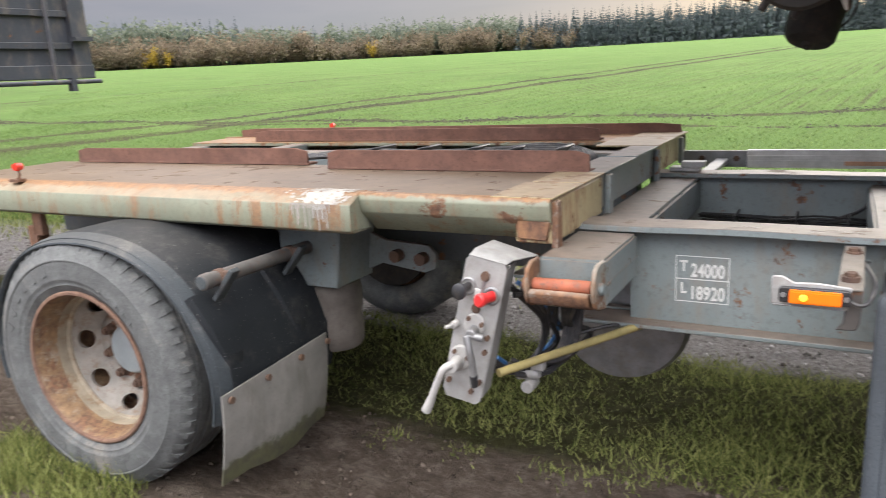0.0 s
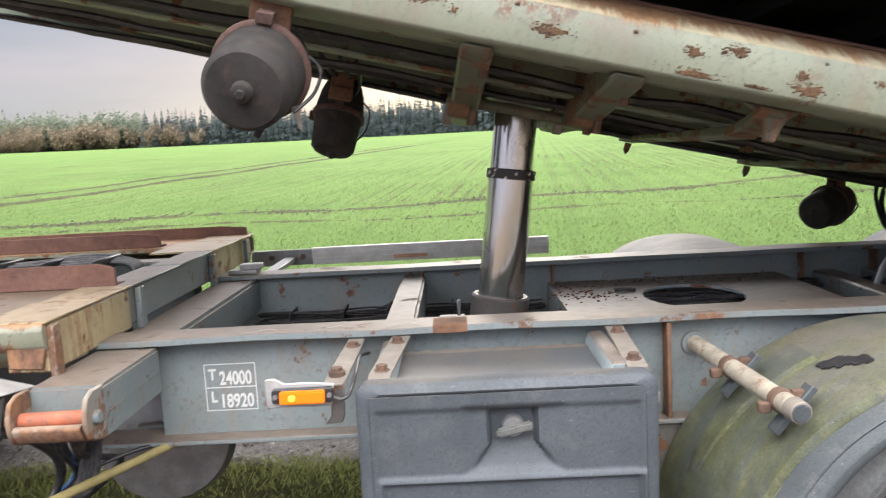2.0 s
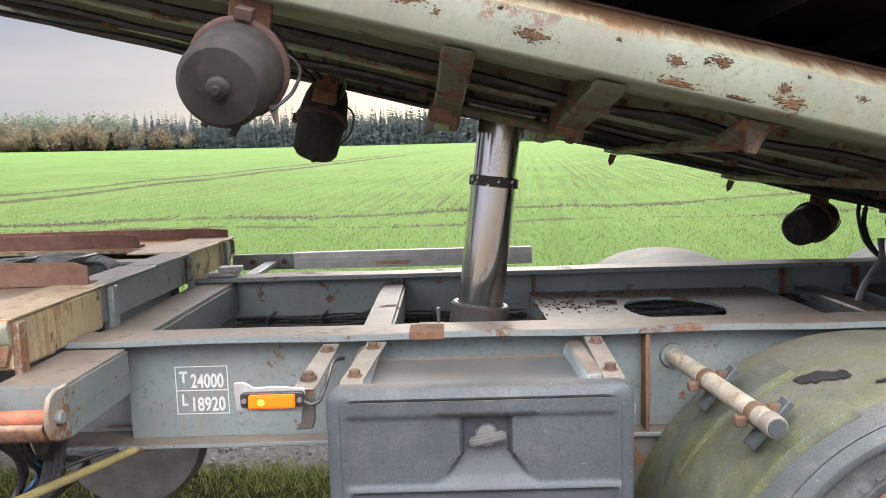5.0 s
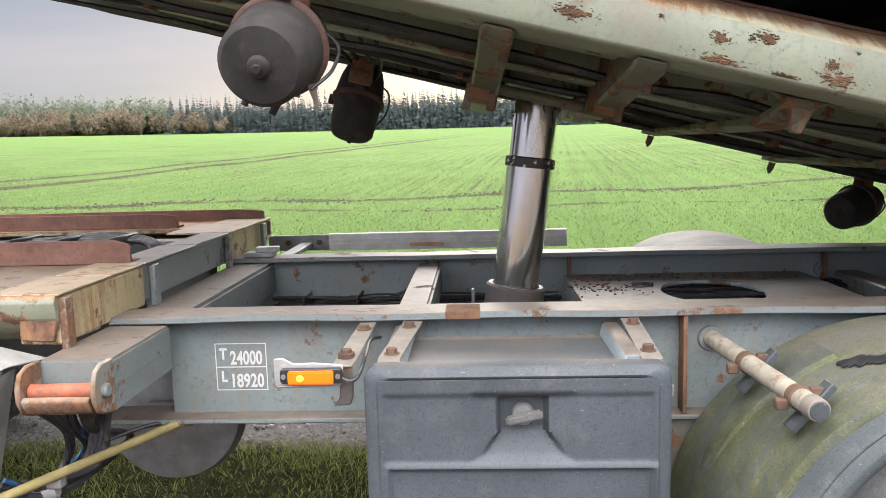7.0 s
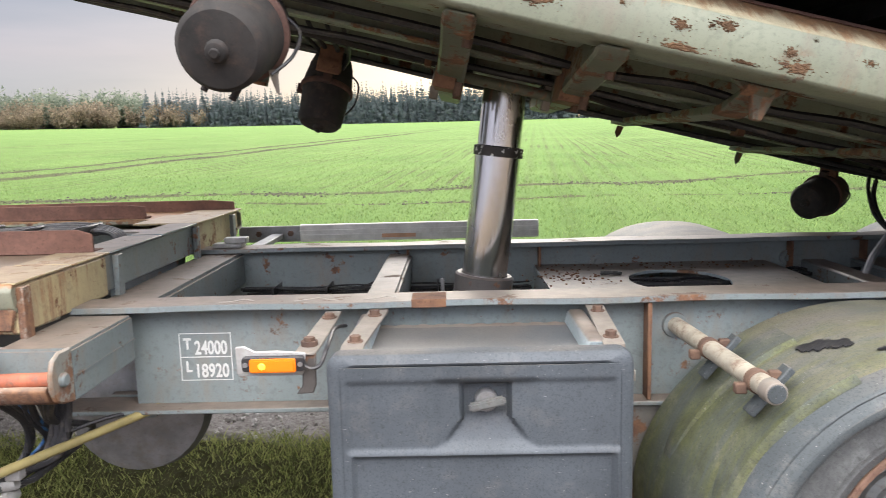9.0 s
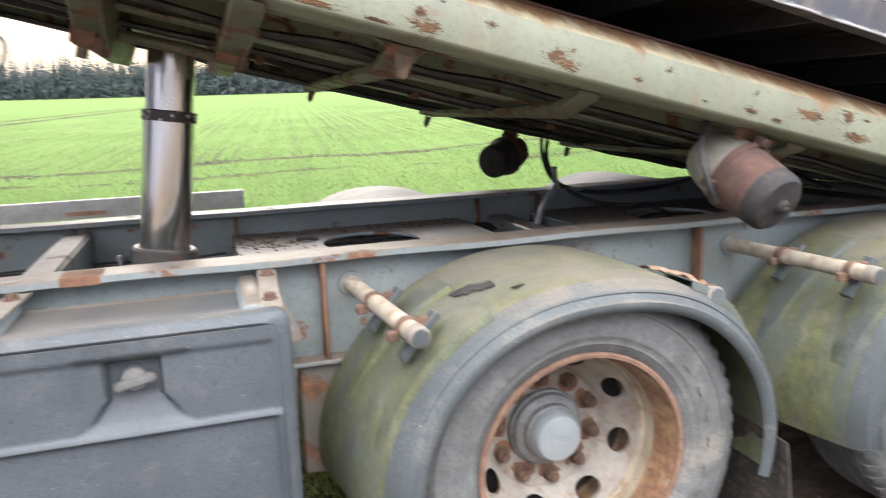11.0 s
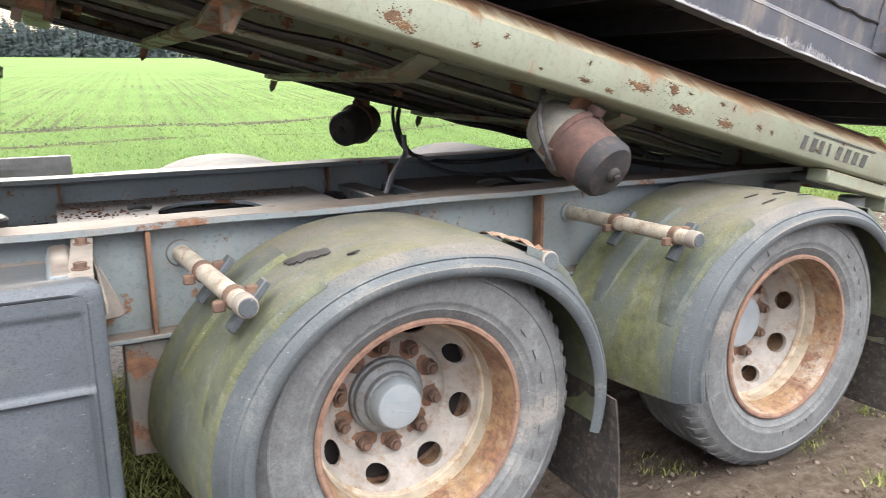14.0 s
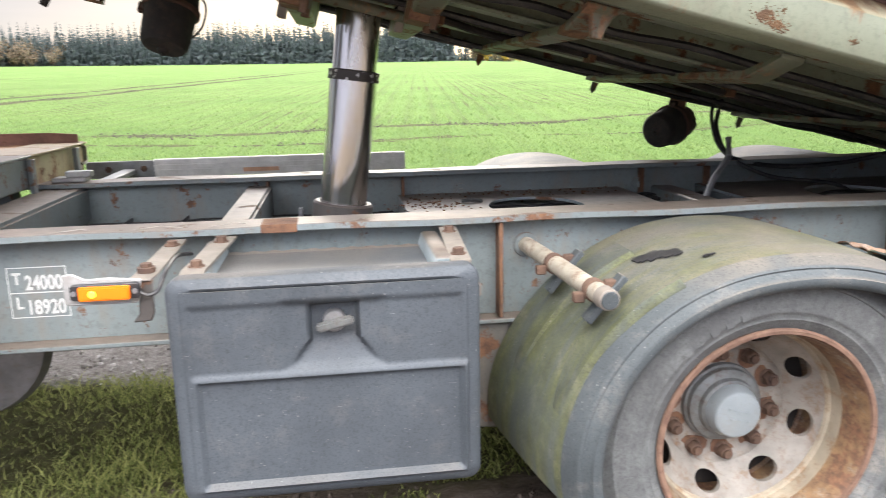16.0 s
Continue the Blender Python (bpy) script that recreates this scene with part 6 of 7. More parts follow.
part("hinge_beam", Geo().box(-0.36, 0.05, -0.378, -0.285, -0.240, -0.189), M_BED, bed, "grey-green hinge beam", 0.006)
part("end_gusset", Geo().prism([(0.017, -0.10), (0.06, -0.12), (0.115, -0.165), (0.125, -0.215), (0.105, -0.285), (0.075, -0.295), (0.051, -0.235), (0.017, -0.20)], "y", -0.378, -0.275), M_BED, bed, "worn pivot lug with rust", 0.01, seg=2)
post = part("pivot_post", Geo().tube((4.09, -0.27, 0.66), (4.09, -0.27, 0.86), 0.050, seg=20).box(3.90, 4.05, -0.30, 1.30, 0.655, 0.70), M_CHASSIS, trailer, "grey rear pivot post", 0.004)
part("rear_cross_member", Geo().box(3.88, 4.05, -0.06, 1.2, 0.72, 0.90), M_CHASSIS, trailer, "", 0.006)
part("pivot_bar", Geo().tube((4.12, -0.30, 0.90), (4.12, 1.45, 0.90), 0.035, seg=16), M_CHASSIS, trailer, "rear hinge bar")

# brake chambers hanging below the bed, on short brackets


def chamber(x, y, z, tilt, yaw, shell_mat, back_mat, label, s=1.0):
    ch = new("brake_chamber")
    ch.parent = bed
    ch.matrix_basis = Matrix.Translation((x, y, z)) @ pose(0, 0, 0, tilt, 0, yaw)
    tagged(ch, label)
    ax = (0, -1, 0)
    part("end_dome", Geo().lathe([(0.0, 0.205 * s), (0.03 * s, 0.206 * s), (0.085 * s, 0.198 * s), (0.098 * s, 0.182 * s), (0.1015 * s, 0.14 * s)], (0, 0, 0), ax, 40), M_DOME if back_mat == M_GALVROUGH else M_CHAMBER, ch)
    part("housing", Geo().lathe([(0.1015 * s, 0.142 * s), (0.103 * s, 0.12 * s), (0.106 * s, 0.05 * s), (0.112 * s, 0.03 * s)], (0, 0, 0), ax, 40), shell_mat, ch)
    part("clamp_band", Geo().lathe([(0.108 * s, 0.012 * s), (0.120 * s, 0.016 * s), (0.120 * s, 0.036 * s), (0.108 * s, 0.040 * s)], (0, 0, 0), ax, 40, True).box(-0.02 * s, 0.02 * s, -0.045 * s, -0.005 * s, 0.115 * s, 0.142 * s).box(-0.135 * s, -0.11 * s, -0.045 * s, -0.005 * s, -0.06 * s, -0.03 * s), M_CHAMBERR, ch, "", 0.002)
    part("back_shell", Geo().lathe([(0.112 * s, 0.014 * s), (0.108 * s, -0.02 * s), (0.098 * s, -0.085 * s), (0.085 * s, -0.125 * s), (0.06 * s, -0.14 * s), (0.0, -0.145 * s)], (0, 0, 0), ax, 40), back_mat, ch)
    part("end_plug", Geo().tube((0, -0.2 * s, 0), (0, -0.222 * s, 0), 0.028 * s, 0.022 * s, 12).tube((0, -0.222 * s, 0), (0, -0.232 * s, 0), 0.012 * s, seg=6), M_CHAMBER, ch, "", 0.002)
    part("bracket", Geo().box(-0.05 * s, 0.05 * s, 0.02 * s, 0.045 * s, 0.0, 0.20 * s).box(-0.05 * s, 0.05 * s, -0.03 * s, 0.10 * s, 0.185 * s, 0.20 * s), M_RUST, ch, "", 0.004)
    part("air_hose", Geo().path(spline([(0.06 * s, 0.06 * s, 0.05 * s), (0.13 * s, 0.03 * s, 0.02 * s), (0.135 * s, -0.05 * s, -0.02 * s), (0.10 * s, -0.1 * s, -0.06 * s)], 6), 0.0045 * s, 7), M_HOSE, ch)
    return ch


chamber(-1.505, -0.27, -0.318, 24, 16, M_CHAMBERR, M_GALVROUGH, "rust-red brake chamber with zinc back shell", 0.95)
chamber(-3.86, -0.33, -0.335, 20, 4, M_CHAMBER, M_CHAMBER, "dark weathered brake chamber", 1.0)
chamber(-1.53, 1.42, -0.355, 20, -50, M_CHAMBER, M_CHAMBERR, "dark greasy brake chamber", 0.84)
chamber(-3.86, 0.95, -0.375, 68, 6, M_CHAMBER, M_CHAMBER, "dark greasy brake chamber", 0.9)
part("torn_bracket", Geo().box(-4.175, -4.10, 0.94, 0.955, -0.43, -0.20).box(-4.175, -4.10, 0.90, 0.955, -0.435, -0.42), M_BEARER, bed, "hanging bracket plate", 0.003)
part("bracket_hole", Geo().tube((-4.135, 0.9385, -0.385), (-4.135, 0.937, -0.385), 0.008, seg=10), M_BLACK, bed)
part("torn_strip", Geo().sheet([[(-3.80, -0.30, -0.33), (-3.76, -0.30, -0.33)], [(-3.79, -0.33, -0.38), (-3.755, -0.33, -0.385)], [(-3.775, -0.34, -0.42), (-3.752, -0.34, -0.425)], [(-3.745, -0.35, -0.462), (-3.738, -0.35, -0.464)]], 0.003), M_STRAP, bed, "torn pale rubber strip", 0)
for x, z in ((-3.90, -0.445), (-3.83, -0.452)):
    part("drain_stub", Geo().tube((x, -0.36, z), (x - 0.012, -0.37, z - 0.05), 0.011, 0.009, seg=8), M_CHAMBER, bed)
for dx in (0, 0.06, 0.13, 0.19):
    part("hanging_hose", Geo().path(spline([(-4.02 + dx, 0.35 + dx, -0.05), (-3.97 + dx, 0.62, -0.19), (-3.90 + dx * 0.6, 0.86, -0.26), (-3.84, 0.93, -0.36)], 6), 0.009), M_HOSE, bed)
part("hanging_hose", Geo().path(spline([(-1.40, 1.25, -0.20), (-1.41, 1.22, -0.32), (-1.37, 1.15, -0.43), (-1.30, 1.1, -0.46), (-1.1, 1.05, -0.44), (-0.85, 1.0, -0.36), (-0.7, 0.95, -0.28)], 6), 0.011), M_HOSE, bed, "drooping black air hose")
part("hanging_hose", Geo().path(spline([(-1.43, 1.27, -0.20), (-1.44, 1.22, -0.30), (-1.41, 1.15, -0.41), (-1.33, 1.08, -0.47), (-1.18, 1.0, -0.50), (-0.95, 0.9, -0.47), (-0.85, 0.85, -0.52), (-0.83, 0.84, -0.62)], 6), 0.009), M_HOSE, bed, "drooping black air hose")
part("hanging_hose", Geo().path(spline([(-0.75, 0.6, -0.25), (-0.80, 0.56, -0.42), (-0.79, 0.55, -0.56), (-0.77, 0.55, -0.66)], 6), 0.009), M_HOSE, bed)
part("hanging_hose", Geo().path(spline([(-1.64, -0.26, -0.19), (-1.66, -0.30, -0.28), (-1.63, -0.33, -0.37), (-1.58, -0.32, -0.42)], 6), 0.009), M_HOSE, bed)
part("bent_stay", Geo().path([(2.42, 0.75, 0.80), (2.48, 0.78, 0.92), (2.56, 0.80, 1.02), (2.55, 0.80, 1.10)], 0.014), M_STEEL, trailer, "bent grey stay")

# ---- container on the bed ----
cont = thing("tipping_container", "dark grey steel container body tipped up on the bed", "container", at=BEDM @ Matrix.Translation((0, 0.11, 0)))
part("side_rail", Geo().prism([(-0.62, 0.118), (-0.62, 0.21), (-0.600, 0.23), (-0.56, 0.23), (-0.56, 0.118)], "x", L0, 0.42), M_CONT, cont, "scraped bottom rail", 0.004)
part("side_wall", Geo().box(L0, 0.40, -0.60, -0.575, 0.225, 1.75), M_CONT, cont, "dark grey side wall", 0.002)
part("weld_seam", Geo().path([(x, -0.604 + 0.003 * math.sin(x * 60), 0.315 + 0.003 * math.sin(x * 47)) for x in np.arange(L0, -0.02, 0.02)], 0.005, 5), M_BLACK, cont, "rough dark weld seam")
M_SCRAPE = plain("scraped_bare_edge", (0.40, 0.40, 0.40), 0.6, 0.2, 0.4, 0.5, (0.10, 0.10, 0.11), 9)
part("scraped_edge", Geo().path([(x, -0.6195 + 0.002 * math.sin(x * 40), 0.1200 + 0.001 * math.sin(x * 31)) for x in np.arange(L0, 0.42, 0.03)], 0.0036, 5), M_SCRAPE, cont, "scraped pale lower edge")
part("scraped_edge", Geo().path([(x, -0.6205, 0.2085 + 0.0006 * math.sin(x * 23)) for x in np.arange(L0, 0.42, 0.03)], 0.0018, 5), M_SCRAPE, cont, "thin worn line along the rail's upper edge")
rs = random.Random(33)
g = Geo()
for k in range(4200):
    x = rs.uniform(-3.2, 0.40)
    grow = 0.35 + 0.65 * max(0.0, math.sin(x * 5.3) + 0.6 * math.sin(x * 13.1))
    h, wd = (0.003 + 0.018 * rs.random() ** 2.2) * grow, rs.uniform(0.0006, 0.0022)
    z0 = 0.121 + (0.012 * rs.random() * grow if rs.random() < 0.3 else 0.0)
    lean = rs.uniform(-0.3, 0.3) * h
    g.add([(x - wd, -0.6207, z0), (x + wd, -0.6207, z0), (x + wd * 0.4 + lean, -0.6207, z0 + h), (x - wd * 0.5 + lean, -0.6207, z0 + h * 0.9)], [(0, 1, 2, 3)])
tagged(part("scrape_mark", g, M_SCRAPE, cont, "frayed pale scrapes rising from the lower edge", 0, 0), kind="stuff")
for x in (0.33, -0.43, -1.25, -2.07, -2.89, -3.71, -4.53):
    part("wall_post", Geo().prism([(x - 0.05, -0.60), (x - 0.035, -0.655), (x + 0.035, -0.655), (x + 0.05, -0.60)], "z", 0.215, 1.75), M_CONT, cont, "", 0.004)
part("side_wall", Geo().box(L0, 0.40, 1.715, 1.74, 0.225, 1.75), M_CONT, cont)
part("end_wall", Geo().box(0.40, 0.425, -0.60, 1.74, 0.12, 1.75), M_CONT, cont)
part("container_floor", Geo().box(L0, 0.40, -0.558, 1.70, 0.205, 0.222), M_CONTIN, cont, "dark container floor")
for k in range(17):
    x = 0.25 - 0.35 * k
    part("floor_rib", Geo().prism([(x - 0.02, 0.204), (x + 0.02, 0.204), (x + 0.02, 0.125), (x + 0.01, 0.125), (x + 0.01, 0.195), (x - 0.02, 0.195)], "y", -0.556, 1.70), M_CONTIN, cont, "", 0.001)
for y in (0.22, 0.90):
    part("runner", Geo().box(L0, 0.38, y - 0.05, y + 0.05, 0.0, 0.124), M_CONTIN, cont, "container runner resting on the bed")

# ---- toolbox ----
box = part("toolbox", Geo().box(0.545, 1.222, -0.43, -0.10, 0.385, 0.900), M_BOX, None, "dark grey plastic toolbox hung below the beam", 0.012, seg=2)
tagged(box, "", "toolbox")
BX0, BX1, BZ0, BZ1 = 0.520, 1.242, 0.372, 0.930


def rounded(x0, x1, z0, z1, r, n=5):
    out = []
    for cx, cz, a in ((x1 - r, z1 - r, 0), (x0 + r, z1 - r, 90), (x0 + r, z0 + r, 180), (x1 - r, z0 + r, 270)):
        out += [(cx + r * math.cos(radians(a + 90 * k / n)), cz + r * math.sin(radians(a + 90 * k / n))) for k in range(n + 1)]
    return out


def lid():
    """The moulded door: rim, sloping top band, hollow with a handle and a sunk lower panel."""
    g = Geo()
    loops = []
    for inset, y in ((0.0, -0.425), (0.0, -0.462), (0.006, -0.470), (0.028, -0.480), (0.034, -0.478), (0.055, -0.455)):
        loops.append([(x, y, z) for x, z in rounded(BX0 + inset, BX1 - inset, BZ0 + inset, BZ1 - inset * 0.8, 0.035)])
    n = len(loops[0])
    v = [p for l in loops for p in l]
    f = [(k * n + i, k * n + (i + 1) % n, (k + 1) * n + (i + 1) % n, (k + 1) * n + i) for k in range(len(loops) - 1) for i in range(n)]
    f.append(tuple(range(n)))
    g.add(v, f)
    return g


door = part("toolbox_lid", lid(), M_BOX, box, "moulded dark grey lid with scratches", 0, 40)


def lid_face():
    """Front of the lid as a height map over a grid."""
    g = Geo()
    xs, zs = np.linspace(BX0 + 0.034, BX1 - 0.034, 110), np.linspace(BZ0 + 0.034, BZ1 - 0.030, 90)

    def inside(x, z, x0, x1, z0, z1, e):
        d = min(x - x0, x1 - x, z - z0, z1 - z)
        return max(0.0, min(1.0, d / e + 0.5))

    grid = []
    for z in zs:
        row = []
        for x in xs:
            y = -0.4812
            y += 0.006 * inside(x, z, BX0 + 0.046, BX1 - 0.046, BZ0 + 0.045, 0.862, 0.012)
            y -= 0.010 * inside(x, z, 0.566, 1.208, 0.405, 0.692, 0.012)
            y += 0.013 * inside(x, z, 0.578, 1.196, 0.417, 0.680, 0.010)
            y += 0.008 * inside(x, z, 0.778, 1.010, 0.700, 0.862, 0.020)
            w = 0.055 + 0.05 * max(0.0, min(1.0, (0.768 - z) / 0.068))
            if z < 0.768:
                k = max(0.0, min(1.0, (w - abs(x - 0.895)) / 0.008 + 0.5)) * inside(x, z, 0.7, 1.1, 0.702, 0.90, 0.006)
                y += k * 0.030 * max(0.0, min(1.0, (z - 0.702) / 0.066))
            else:
                k = inside(x, z, 0.838, 0.952, 0.60, 0.852, 0.008)
                y += k * 0.030
            row.append((x, y, z))
        grid.append(row)
    return g.sheet(grid, 0.004, (0, -1, 0))


part("lid_panel", lid_face(), M_BOX, door, "", 0, 45)
lt = part("latch", Geo().lathe([(0.0, 0.018), (0.024, 0.018), (0.027, 0.012), (0.027, -0.01)], (0, 0, 0), (0, -1, 0), 20), M_STEEL, door, "worn metal turning latch", 0, 38, 1, pose(0.895, -0.447, 0.808))
part("latch_wing", Geo().box(-0.044, 0.044, -0.034, -0.016, -0.011, 0.011), M_HUBDARK, door, "scuffed latch wing", 0.005, 38, 2, pose(0.897, -0.450, 0.806, 0, -12, 0))
# lid top shelf with ribs, straps to the beam
ridge = [[(0.61 + 0.006 * k, y, 0.898 + 0.0016 * math.sin(k * math.tau / 9)) for y in (-0.42, -0.25, -0.07)] for k in range(92)]
part("ribbed_top", Geo().sheet(ridge, 0.006), M_DUSTY, box, "dusty ribbed top of the toolbox", 0, 60)
for x in (0.545, 1.135):
    part("top_rib", Geo().prism([(x, 0.895), (x + 0.012, 0.935), (x + 0.055, 0.935), (x + 0.068, 0.895)], "y", -0.40, -0.07), M_DUSTY, box, "", 0.006)


def strap(x0, x1, wide, name="strap"):
    s = part(name, Geo().sheet([[(x0 - wide / 2, -0.045, 0.944), (x0 + wide / 2, -0.045, 0.944)], [(x0 - wide / 2, -0.066, 0.942), (x0 + wide / 2, -0.066, 0.942)], [(x1 - wide / 2, -0.40, 0.934), (x1 + wide / 2, -0.40, 0.934)], [(x1 - wide / 2, -0.425, 0.93), (x1 + wide / 2, -0.425, 0.93)], [(x1 - wide / 2, -0.43, 0.86), (x1 + wide / 2, -0.43, 0.86)]], 0.007), M_STRAP, box, "dusty steel strap", 0.002)
    for y in (-0.12, -0.37):
        t = (-0.066 - y) / (-0.066 + 0.40)
        xx = x0 + (x1 - x0) * t
        part("bolt", Geo().tube((xx, y, 0.940 - 0.008 * t), (xx, y, 0.957 - 0.008 * t), 0.014, seg=6).tube((xx, y, 0.938 - 0.008 * t), (xx, y, 0.944 - 0.008 * t), 0.020, seg=12), M_BOLT, s)
    return s


strap(0.605, 0.575, 0.055)
strap(1.225, 1.205, 0.05)
part("support_angle", Geo().prism([(-0.45, 0.872), (-0.07, 0.895), (-0.07, 0.66), (-0.09, 0.66), (-0.10, 0.84), (-0.45, 0.845)], "x", 1.243, 1.25), M_STRAP, box, "", 0.002)
part("support_foot", Geo().prism([(1.251, 0.87), (1.258, 0.87), (1.312, 0.738), (1.300, 0.726), (1.251, 0.722)], "y", -0.085, -0.070), M_STRAP, box, "pale three-cornered bracket foot", 0.003)

# ---- side marker lamp ----
mk = part("side_marker_lamp", Geo().prism([(0.302, 0.880), (0.462, 0.878), (0.470, 0.932), (0.40, 0.938), (0.35, 0.936), (0.325, 0.950), (0.302, 0.948)], "y", -0.450, -0.444).box(0.305, 0.46, -0.450, -0.42, 0.876, 0.882), M_GALV, trailer, "galvanised lamp bracket with an amber marker", 0.006)
part("lamp_body", Geo().prism(rounded(0.320, 0.468, 0.891, 0.927, 0.008), "y", -0.466, -0.451), M_BLACK, mk, "black lamp base", 0.002)
part("lens", Geo().prism(rounded(0.342, 0.450, 0.893, 0.925, 0.005), "y", -0.482, -0.4665), M_LENS, mk, "glowing amber lens", 0.004, 38, 2)
part("bulb_glow", Geo().lathe([(0.0, 0.004), (0.006, 0.0035), (0.0085, 0.0)], (0.372, -0.4822, 0.909), (0, -1, 0), 18), M_BULB, mk, "lit bulb spot")
for x in (0.329, 0.459):
    part("screw", Geo().tube((x, -0.466, 0.909), (x, -0.470, 0.909), 0.006, seg=10), M_STEEL, mk)
arm = part("lamp_arm", Geo().sheet([[(0.452, -0.062, 0.942), (0.500, -0.062, 0.942)], [(0.445, -0.20, 0.936), (0.497, -0.20, 0.936)], [(0.440, -0.40, 0.930), (0.494, -0.40, 0.930)], [(0.440, -0.445, 0.930), (0.490, -0.445, 0.930)]], 0.007), M_STRAP, mk, "dusty bolted lamp arm", 0.002)
for x, y in ((0.474, -0.13), (0.466, -0.38)):
    part("bolt", Geo().tube((x, y, 0.932), (x, y, 0.951), 0.014, seg=6).tube((x, y, 0.930), (x, y, 0.942), 0.021, seg=12), M_BOLT, mk)
part("lamp_stay", Geo().prism([(0.462, 0.928), (0.492, 0.928), (0.490, 0.85), (0.482, 0.828), (0.440, 0.826), (0.455, 0.845)], "y", -0.44, -0.432), M_COLLAR, mk, "dusty triangular stay", 0.003)
part("lamp_wire", Geo().path(spline([(0.463, -0.455, 0.905), (0.485, -0.46, 0.895), (0.505, -0.45, 0.905), (0.515, -0.40, 0.935), (0.50, -0.2, 0.925), (0.51, -0.07, 0.90)], 6), 0.005), M_HOSE, mk)

# ---- painted figures on the beam ----


def letters(body, x, z, size, y=-0.0085):
    cu = bpy.data.curves.new("painted_text", "FONT")
    cu.body, cu.size, cu.extrude, cu.offset = body, size, 0.0008, 0.0012
    cu.space_character = 1.02
    tmp = bpy.data.objects.new("painted_text", cu)
    scene.collection.objects.link(tmp)
    dg = bpy.context.evaluated_depsgraph_get()
    me = bpy.data.meshes.new_from_object(tmp.evaluated_get(dg))
    bpy.data.objects.remove(tmp)
    return me


plate_sign = part("load_marking", Geo().box(-0.001, 0.155, -0.0075, -0.0065, 0.8680, 0.8705).box(-0.001, 0.155, -0.0075, -0.0065, 0.7245, 0.7270).box(-0.001, 0.0015, -0.0075, -0.0065, 0.727, 0.868).box(0.1525, 0.155, -0.0075, -0.0065, 0.727, 0.868).box(0.0015, 0.1525, -0.0075, -0.0065, 0.7955, 0.7985), M_WHITE, near_beam, "white painted frame with load figures", 0, 0)
for body, x, z, size, sx in (("T", 0.011, 0.822, 0.047, 0.8), ("24000", 0.044, 0.806, 0.058, 0.66), ("L", 0.014, 0.752, 0.047, 0.8), ("18920", 0.040, 0.735, 0.058, 0.70)):
    wide = letters(body, x, z, size)
    step = (max(v.co.x for v in wide.vertices) + 0.002) / len(body) * sx
    for k, sign in enumerate(body):
        me = letters(sign, x, z, size)
        ob = new("digit" if sign.isdigit() else "letter", me)
        me.materials.append(M_WHITE)
        ob.parent = near_beam
        centre = (min(v.co.x for v in me.vertices) + max(v.co.x for v in me.vertices)) / 2 * sx
        ob.matrix_basis = Matrix.Translation((x + (k + 0.5) * step - centre, -0.0072, z)) @ pose(0, 0, 0, 90, 0, 0) @ Matrix.Diagonal((sx, 1, 1, 1))
        tagged(ob, "white stencilled '%s' of %s" % (sign, body))

# ---- valve panel ----
PM = pose(-0.458, -0.50, 0.738, 0, 13, 7) @ Matrix.Diagonal((0.88, 1, 1, 1))
panel = new("valve_panel")
panel.parent = bogie
panel.matrix_basis = PM
tagged(panel, "galvanised brake valve panel with knobs and levers")
part("plate", Geo().prism([(-0.068, -0.20), (-0.052, -0.225), (0.052, -0.225), (0.066, -0.21), (0.068, 0.20), (0.055, 0.215), (-0.055, 0.215), (-0.068, 0.20)], "y", 0.0, 0.004), M_GALV, panel, "", 0.001)
part("top_fold", Geo().sheet([[(-0.06, 0.0, 0.215), (0.06, 0.0, 0.212)], [(-0.055, 0.03, 0.228), (0.075, 0.03, 0.222)], [(-0.04, 0.16, 0.225), (0.12, 0.16, 0.215)]], 0.004), M_GALV, panel, "", 0.001)
part("side_fold", Geo().box(0.064, 0.069, 0.004, 0.09, -0.20, 0.20), M_GALV, panel)
M_PALE = plain("pale_cast_alloy", (0.40, 0.39, 0.365), 0.55, 0.1, 0.12, 0.35, (0.28, 0.25, 0.21), 26)
for x, z, rr in ((-0.045, 0.124, 0.027), (0.037, 0.114, 0.027)):
    part("valve_ring", Geo().lathe([(rr, 0.0), (rr, 0.004), (rr * 0.86, 0.007), (rr * 0.82, 0.0), (rr * 0.5, -0.004), (0.0, -0.004)], (x, 0, z), (0, -1, 0), 24), M_STEEL, panel, "dark valve bush")
part("black_knob", Geo().tube((-0.045, 0.0, 0.124), (-0.050, -0.055, 0.122), 0.013, seg=14).lathe([(0.012, 0.05), (0.023, 0.054), (0.024, 0.066), (0.018, 0.070), (0.0, 0.071)], (-0.045, 0, 0.124), (-0.1, -1, 0), 22), M_BLACK, panel, "black push knob")
part("red_knob", Geo().tube((0.037, 0.0, 0.114), (0.020, -0.05, 0.112), 0.016, 0.014, 14).lathe([(0.010, 0.042), (0.019, 0.045), (0.020, 0.064), (0.015, 0.070), (0.0, 0.071)], (0.037, 0, 0.114), (-0.34, -1, 0), 22), M_RED, panel, "red push knob")
part("tag_strip", Geo().box(-0.020, 0.0, -0.006, -0.002, 0.095, 0.125), M_WHITE, panel)
part("pivot_strip", Geo().prism([(-0.012, 0.062), (0.0, 0.058), (0.012, 0.165), (0.002, 0.17)], "y", -0.004, -0.001), M_STEEL, panel, "", 0.001)
for x, z in ((0.004, 0.165), (-0.006, 0.066)):
    part("bolt", Geo().tube((x, 0.0, z), (x, -0.010, z), 0.011, seg=6).tube((x, 0.0, z), (x, -0.004, z), 0.015, seg=14), M_BOLT, panel)
